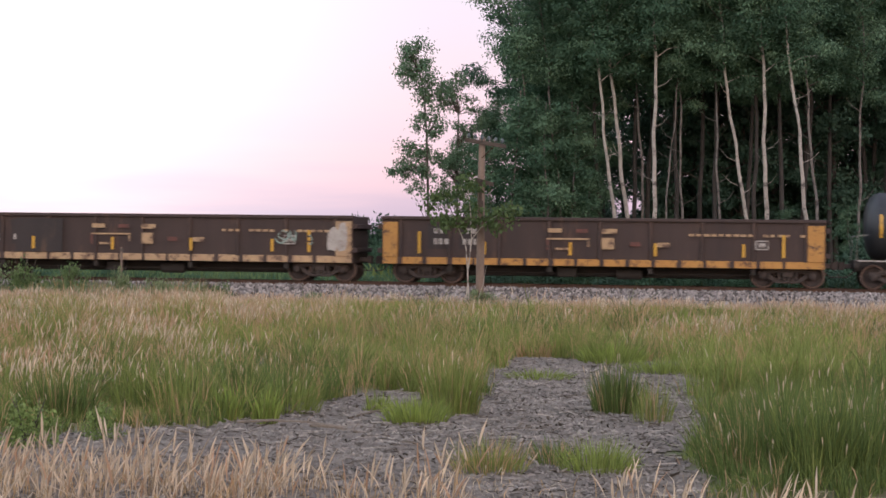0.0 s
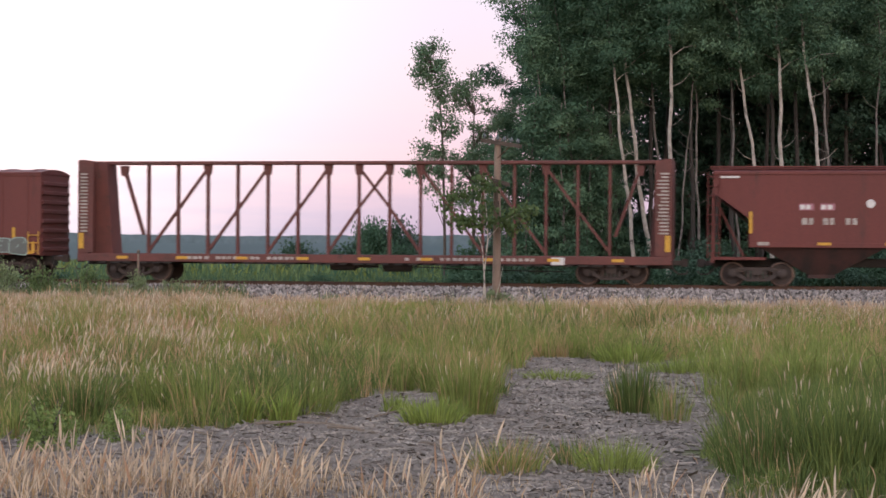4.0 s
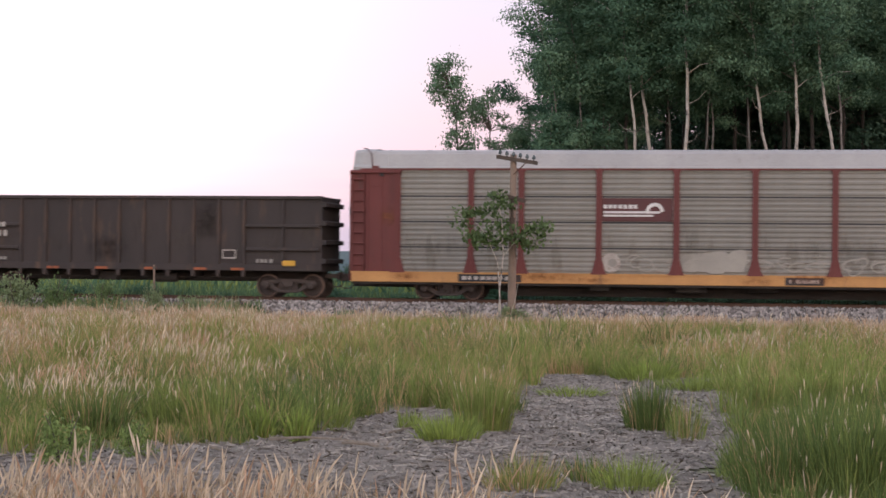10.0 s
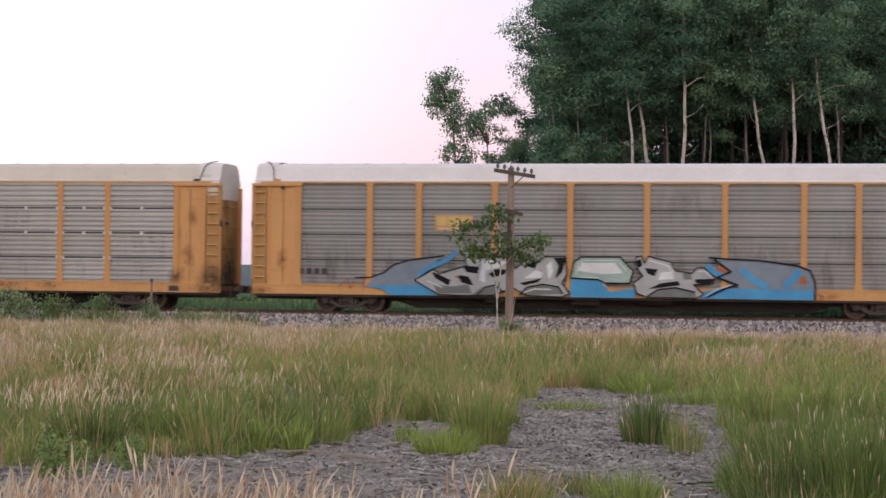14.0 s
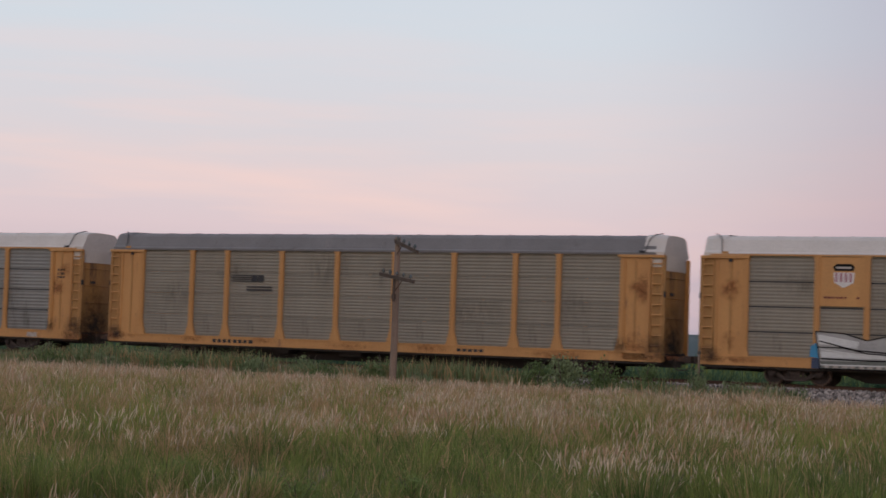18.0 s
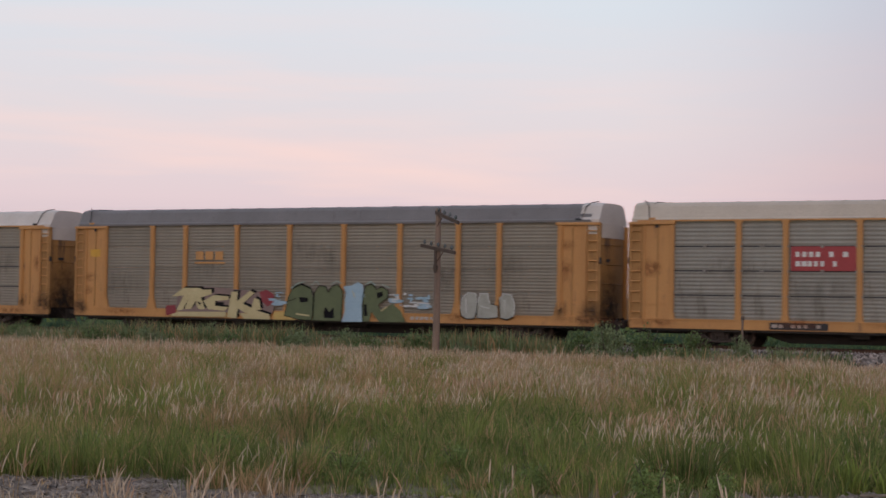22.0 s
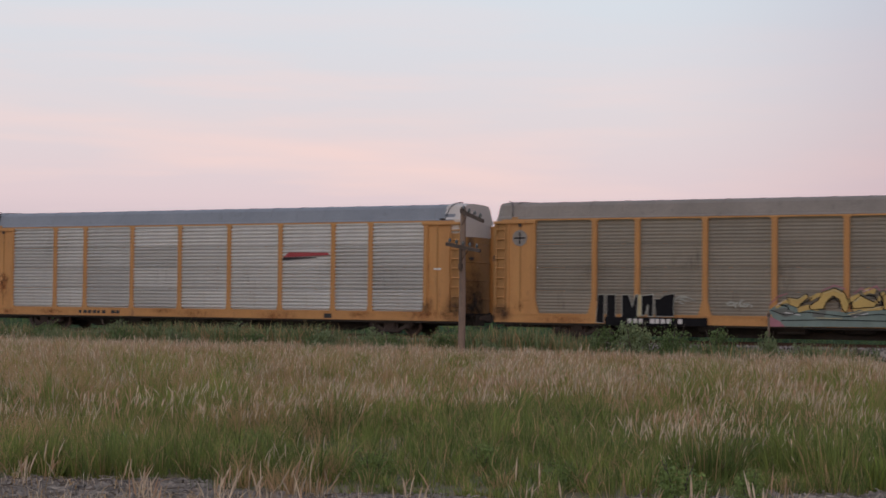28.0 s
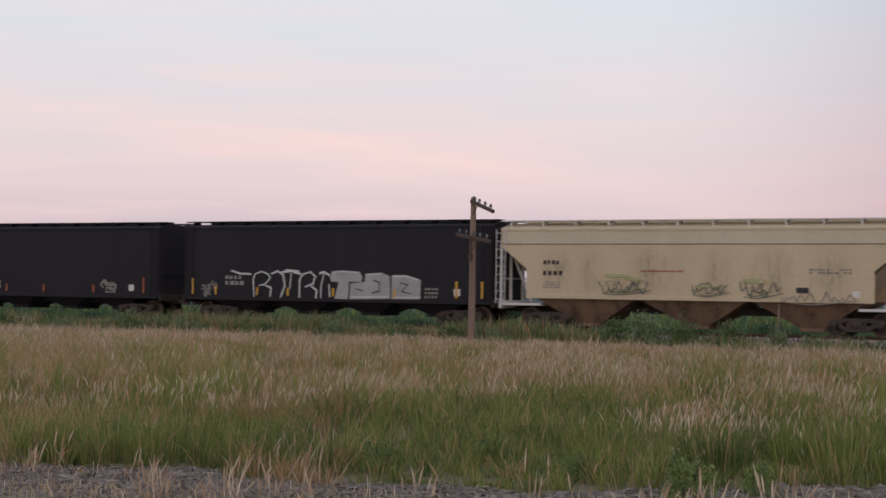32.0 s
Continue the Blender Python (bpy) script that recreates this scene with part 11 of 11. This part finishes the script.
for a, b, c, d in ((0, 0.6, 0, 0.05), (0, 0.6, 0.28, 0.33), (0, 0.05, 0, 0.33), (0.55, 0.6, 0, 0.33), (0.12, 0.48, 0.1, 0.22)):
    f.box(x0 + 13.3 + a, x0 + 13.3 + b, -1.512, -1.505, 1.74 + c, 1.74 + d)
part("data_box", f, M_SIGNGREY, car)
plate(car, "placard", x0 + 0.25, x0 + 0.95, 3.98, 4.05, M_WHITE, -1.54)

for left, right, marks in ((118.87, 134.48, False), (135.95, 152.35, True)):
    car, x0, L = covered_hopper(left, right, "black covered hopper wagon" + (" with white graffiti" if marks else " with small pale markings"), M_HOPPER_BLACK, M_HOPPER_BLACK, 4.34, 4.58, 1.05, 1.1, 4, 0.50, M_HOPPER_BLACK, False, True, 1.75)
    reflectors(car, [(x0 + x - 0.05, x0 + x + 0.05, 1.22, 1.95 if x in (0.55, 14.7, L - 0.45) else 1.58) for x in (0.55, 1.9, 4.25, 5.95, 8.4, 11.6, 14.7) + ((L - 0.45,) if marks else ())], M_REFLECT if marks else M_ORANGE, -1.575)
    bars(car, "lettering", x0 + (2.0 if not marks else 2.4), 2.02, 1.0, 0.15, 4, M_SIGNGREY, -1.512)
    bars(car, "lettering", x0 + (2.0 if not marks else 2.4), 1.76, 1.1, 0.18, 4, M_SIGNGREY, -1.512, seed=2)
    plate(car, "placard", x0 + L - 1.85, x0 + L - 1.55, 1.32, 1.62, M_WHITE, -1.515)
    bars(car, "stencil", x0 + L - 3.3, 1.6, 0.7, 0.10, 4, M_SIGNGREY, -1.512, rows=3)
    if marks:
        painted(car, x0, M_GWHITE, -1.535, "white outlined graffiti letters", lines=[[(4.06, 1.14), (4.0, 1.96), (4.13, 2.19), (4.48, 2.3), (4.84, 2.19), (4.95, 2.0), (4.69, 1.72), (4.32, 1.65)], [(4.69, 1.67), (5.01, 1.56), (4.95, 1.14)], [(5.0, 2.19), (5.37, 2.33), (5.68, 2.14), (5.77, 1.67), (5.54, 1.13)], [(5.58, 2.28), (6.1, 2.33), (6.63, 2.2)], [(6.1, 2.24), (6.05, 1.52)], [(6.57, 1.14), (6.57, 1.94), (6.73, 2.18), (7.15, 2.3), (7.42, 2.1), (7.31, 1.77), (6.89, 1.62)], [(7.2, 1.67), (7.5, 1.48), (7.47, 1.11)], [(7.62, 2.22), (7.89, 2.31), (8.2, 2.14)], [(7.89, 2.24), (7.73, 1.67), (7.73, 1.14)], [(8.15, 1.77), (8.22, 1.18)], [(2.75, 2.33), (3.27, 2.19), (3.9, 2.18)]], pen=0.075)
        painted(car, x0, M_GWHITE, -1.535, "white outlined graffiti letters", lines=[[(5.79, 2.39), (6.57, 2.33)]], pen=0.075)
        painted(car, x0, M_GSILVER, -1.537, "whitish filled graffiti letters", fills=[[(8.2, 2.1), (8.3, 2.33), (8.83, 2.38), (9.77, 2.33), (9.92, 2.1), (9.87, 1.88), (9.24, 1.88), (9.16, 1.1), (8.46, 1.12), (8.67, 1.86), (8.25, 1.88)], [(9.3, 1.81), (10.03, 1.88), (10.08, 2.24), (10.91, 2.3), (11.33, 2.14), (11.38, 1.15), (9.24, 1.1)], [(11.43, 2.19), (12.17, 2.2), (12.9, 2.0), (12.9, 1.15), (11.43, 1.14)]])
        painted(car, x0, M_HOPPER_BLACK, -1.541, "dark folds between the filled letters", lines=[[(9.24, 1.84), (9.2, 1.11)], [(10.03, 2.24), (9.97, 1.88)], [(10.5, 1.96), (10.81, 1.86), (10.81, 1.48), (10.44, 1.39)], [(11.39, 2.16), (11.41, 1.13)], [(11.85, 1.86), (12.27, 1.77), (11.96, 1.48), (12.43, 1.39)], [(9.56, 1.58), (9.97, 1.48)]], pen=0.05)
        painted(car, x0, M_GWHITE, -1.545, "white highlights of the filled letters", lines=[[(8.33, 2.28), (8.83, 2.33), (9.74, 2.28)], [(10.13, 2.18), (10.91, 2.24)], [(11.49, 2.13), (12.17, 2.14), (12.79, 1.98)], [(9.35, 1.2), (11.33, 1.24)], [(11.54, 1.22), (12.84, 1.24)]], pen=0.045)
        graffiti(car, x0 + 0.9, x0 + 2.0, 1.15, 1.95, [M_SIGNGREY], M_SIGNGREY, 103, 2, "small grey tag", style="scribble", pen=0.05, lines=4, y=-1.53)
    else:
        plate(car, "placard", x0 + 5.2, x0 + 5.45, 1.35, 1.75, M_WHITE, -1.515)
        graffiti(car, x0 + 0.95, x0 + 1.7, 1.2, 2.0, [M_SIGNGREY], M_SIGNGREY, 104, 2, "small grey tag", style="scribble", pen=0.05, lines=4, y=-1.53)
        graffiti(car, x0 + 12.0, x0 + 13.0, 1.3, 1.9, [M_SIGNGREY], M_SIGNGREY, 105, 2, "small grey tag", style="scribble", pen=0.05, lines=4, y=-1.53)

car, x0, L = covered_hopper(152.75, 169.9, "tan covered hopper wagon with brown hopper bays", M_TANPAINT, M_TANGRIME, 4.18, 4.52, 1.36, 1.22, 3, 0.26, M_WHITE, True, True, 2.0)
plate(car, "side_sheet", x0 + 0.02, x0 + L - 0.02, 3.56, 4.08, M_TANTOP, -1.507, label="paler upper side sheet")
plate(car, "weld_seam", x0 + 0.02, x0 + L - 0.02, 3.52, 3.555, M_TANGRIME, -1.508)
for q in (0.25, 0.5, 0.75):
    plate(car, "weld_seam", x0 + L * q - 0.012, x0 + L * q + 0.012, 1.46, 3.52, M_TANTOP, -1.508)
bars(car, "lettering", x0 + 2.0, 2.78, 0.8, 0.16, 4, M_SIGNBLACK, -1.512)
bars(car, "lettering", x0 + 2.0, 2.34, 1.2, 0.18, 5, M_SIGNBLACK, -1.512, seed=2)
bars(car, "stencil", x0 + 2.0, 1.95, 0.8, 0.06, 6, M_SIGNGREY, -1.512, rows=3)
bars(car, "stencil", x0 + 6.4, 2.45, 1.9, 0.06, 12, M_SIGNRED, -1.512)
bars(car, "stencil", x0 + 13.4, 2.55, 1.7, 0.07, 10, M_SIGNGREY, -1.512, rows=2)
for a, b, z0, z1, seed in ((4.8, 6.7, 1.75, 2.35, 211), (10.6, 11.7, 1.80, 2.30, 213), (8.8, 9.8, 1.7, 2.0, 215)):
    graffiti(car, x0 + a, x0 + b, z0, z1, [M_GLIME, M_TANPAINT], M_GLIME, seed, 2, "haze of lime spray paint", style="smear", pen=0.09, lines=9, y=-1.535)
for a, b, z0, z1, n, mat, seed in ((4.56, 6.7, 1.48, 2.05, 15, M_GGREY, 221), (4.9, 6.4, 1.55, 2.1, 9, M_GGREEN, 222), (8.6, 10.1, 1.45, 2.0, 12, M_GGREY, 223), (8.8, 9.9, 1.5, 2.05, 7, M_GGREEN, 224), (10.6, 12.3, 1.42, 2.08, 13, M_GGREY, 225), (10.8, 11.8, 1.5, 2.1, 7, M_GGREEN, 226), (12.3, 15.2, 1.22, 1.70, 23, M_SIGNGREY, 227)):
    script(car, x0 + a, x0 + b, z0, z1, n, mat, seed, "quick grey-green sprayed signature", -1.56)
for k, (x, w) in enumerate(((2.6, 1.6), (4.2, 1.2), (6.9, 2.2), (9.6, 1.4), (11.9, 2.0), (14.2, 1.6))):
    blot(car, "grime_stain", x0 + x, 2.4, w, 2.2, M_GRIME, -1.5105 - 0.0008 * k)
plate(car, "placard", x0 + 15.1, x0 + 15.4, 1.5, 1.75, M_WHITE, -1.515)
plate(car, "placard", x0 + 12.9, x0 + 13.4, 1.66, 1.86, M_SIGNBLACK, -1.56)


# ---- what moves ----
def motions():
    times = [2 * k for k in range(17)]
    for car, place in WAGONS:
        walk(car, [(t, pose(place + run(t), TRACK_Y, RAIL_Z)) for t in times])
    # wheels roll while their wagon passes before the camera
    for w, x, r, place, length in WHEELSETS:
        rows = []
        for k in range(0, 32 * FPS + 1):
            t = k / FPS
            at = place + run(t)
            lo, hi = (-34, 10) if t < 14.6 else (-60, 8) if t < 16.2 else (-68, -14)
            if lo - 3 < at + x < hi + 3:
                rows.append((t, pose(x, 0, r, 0, math.degrees(at / r), 0)))
        if not rows:
            continue
        if rows[0][0] > 0:
            rows.insert(0, (0.0, rows[0][1]))
        if rows[-1][0] < 32:
            rows.append((32.0, rows[-1][1]))
        walk(w, rows)


motions()
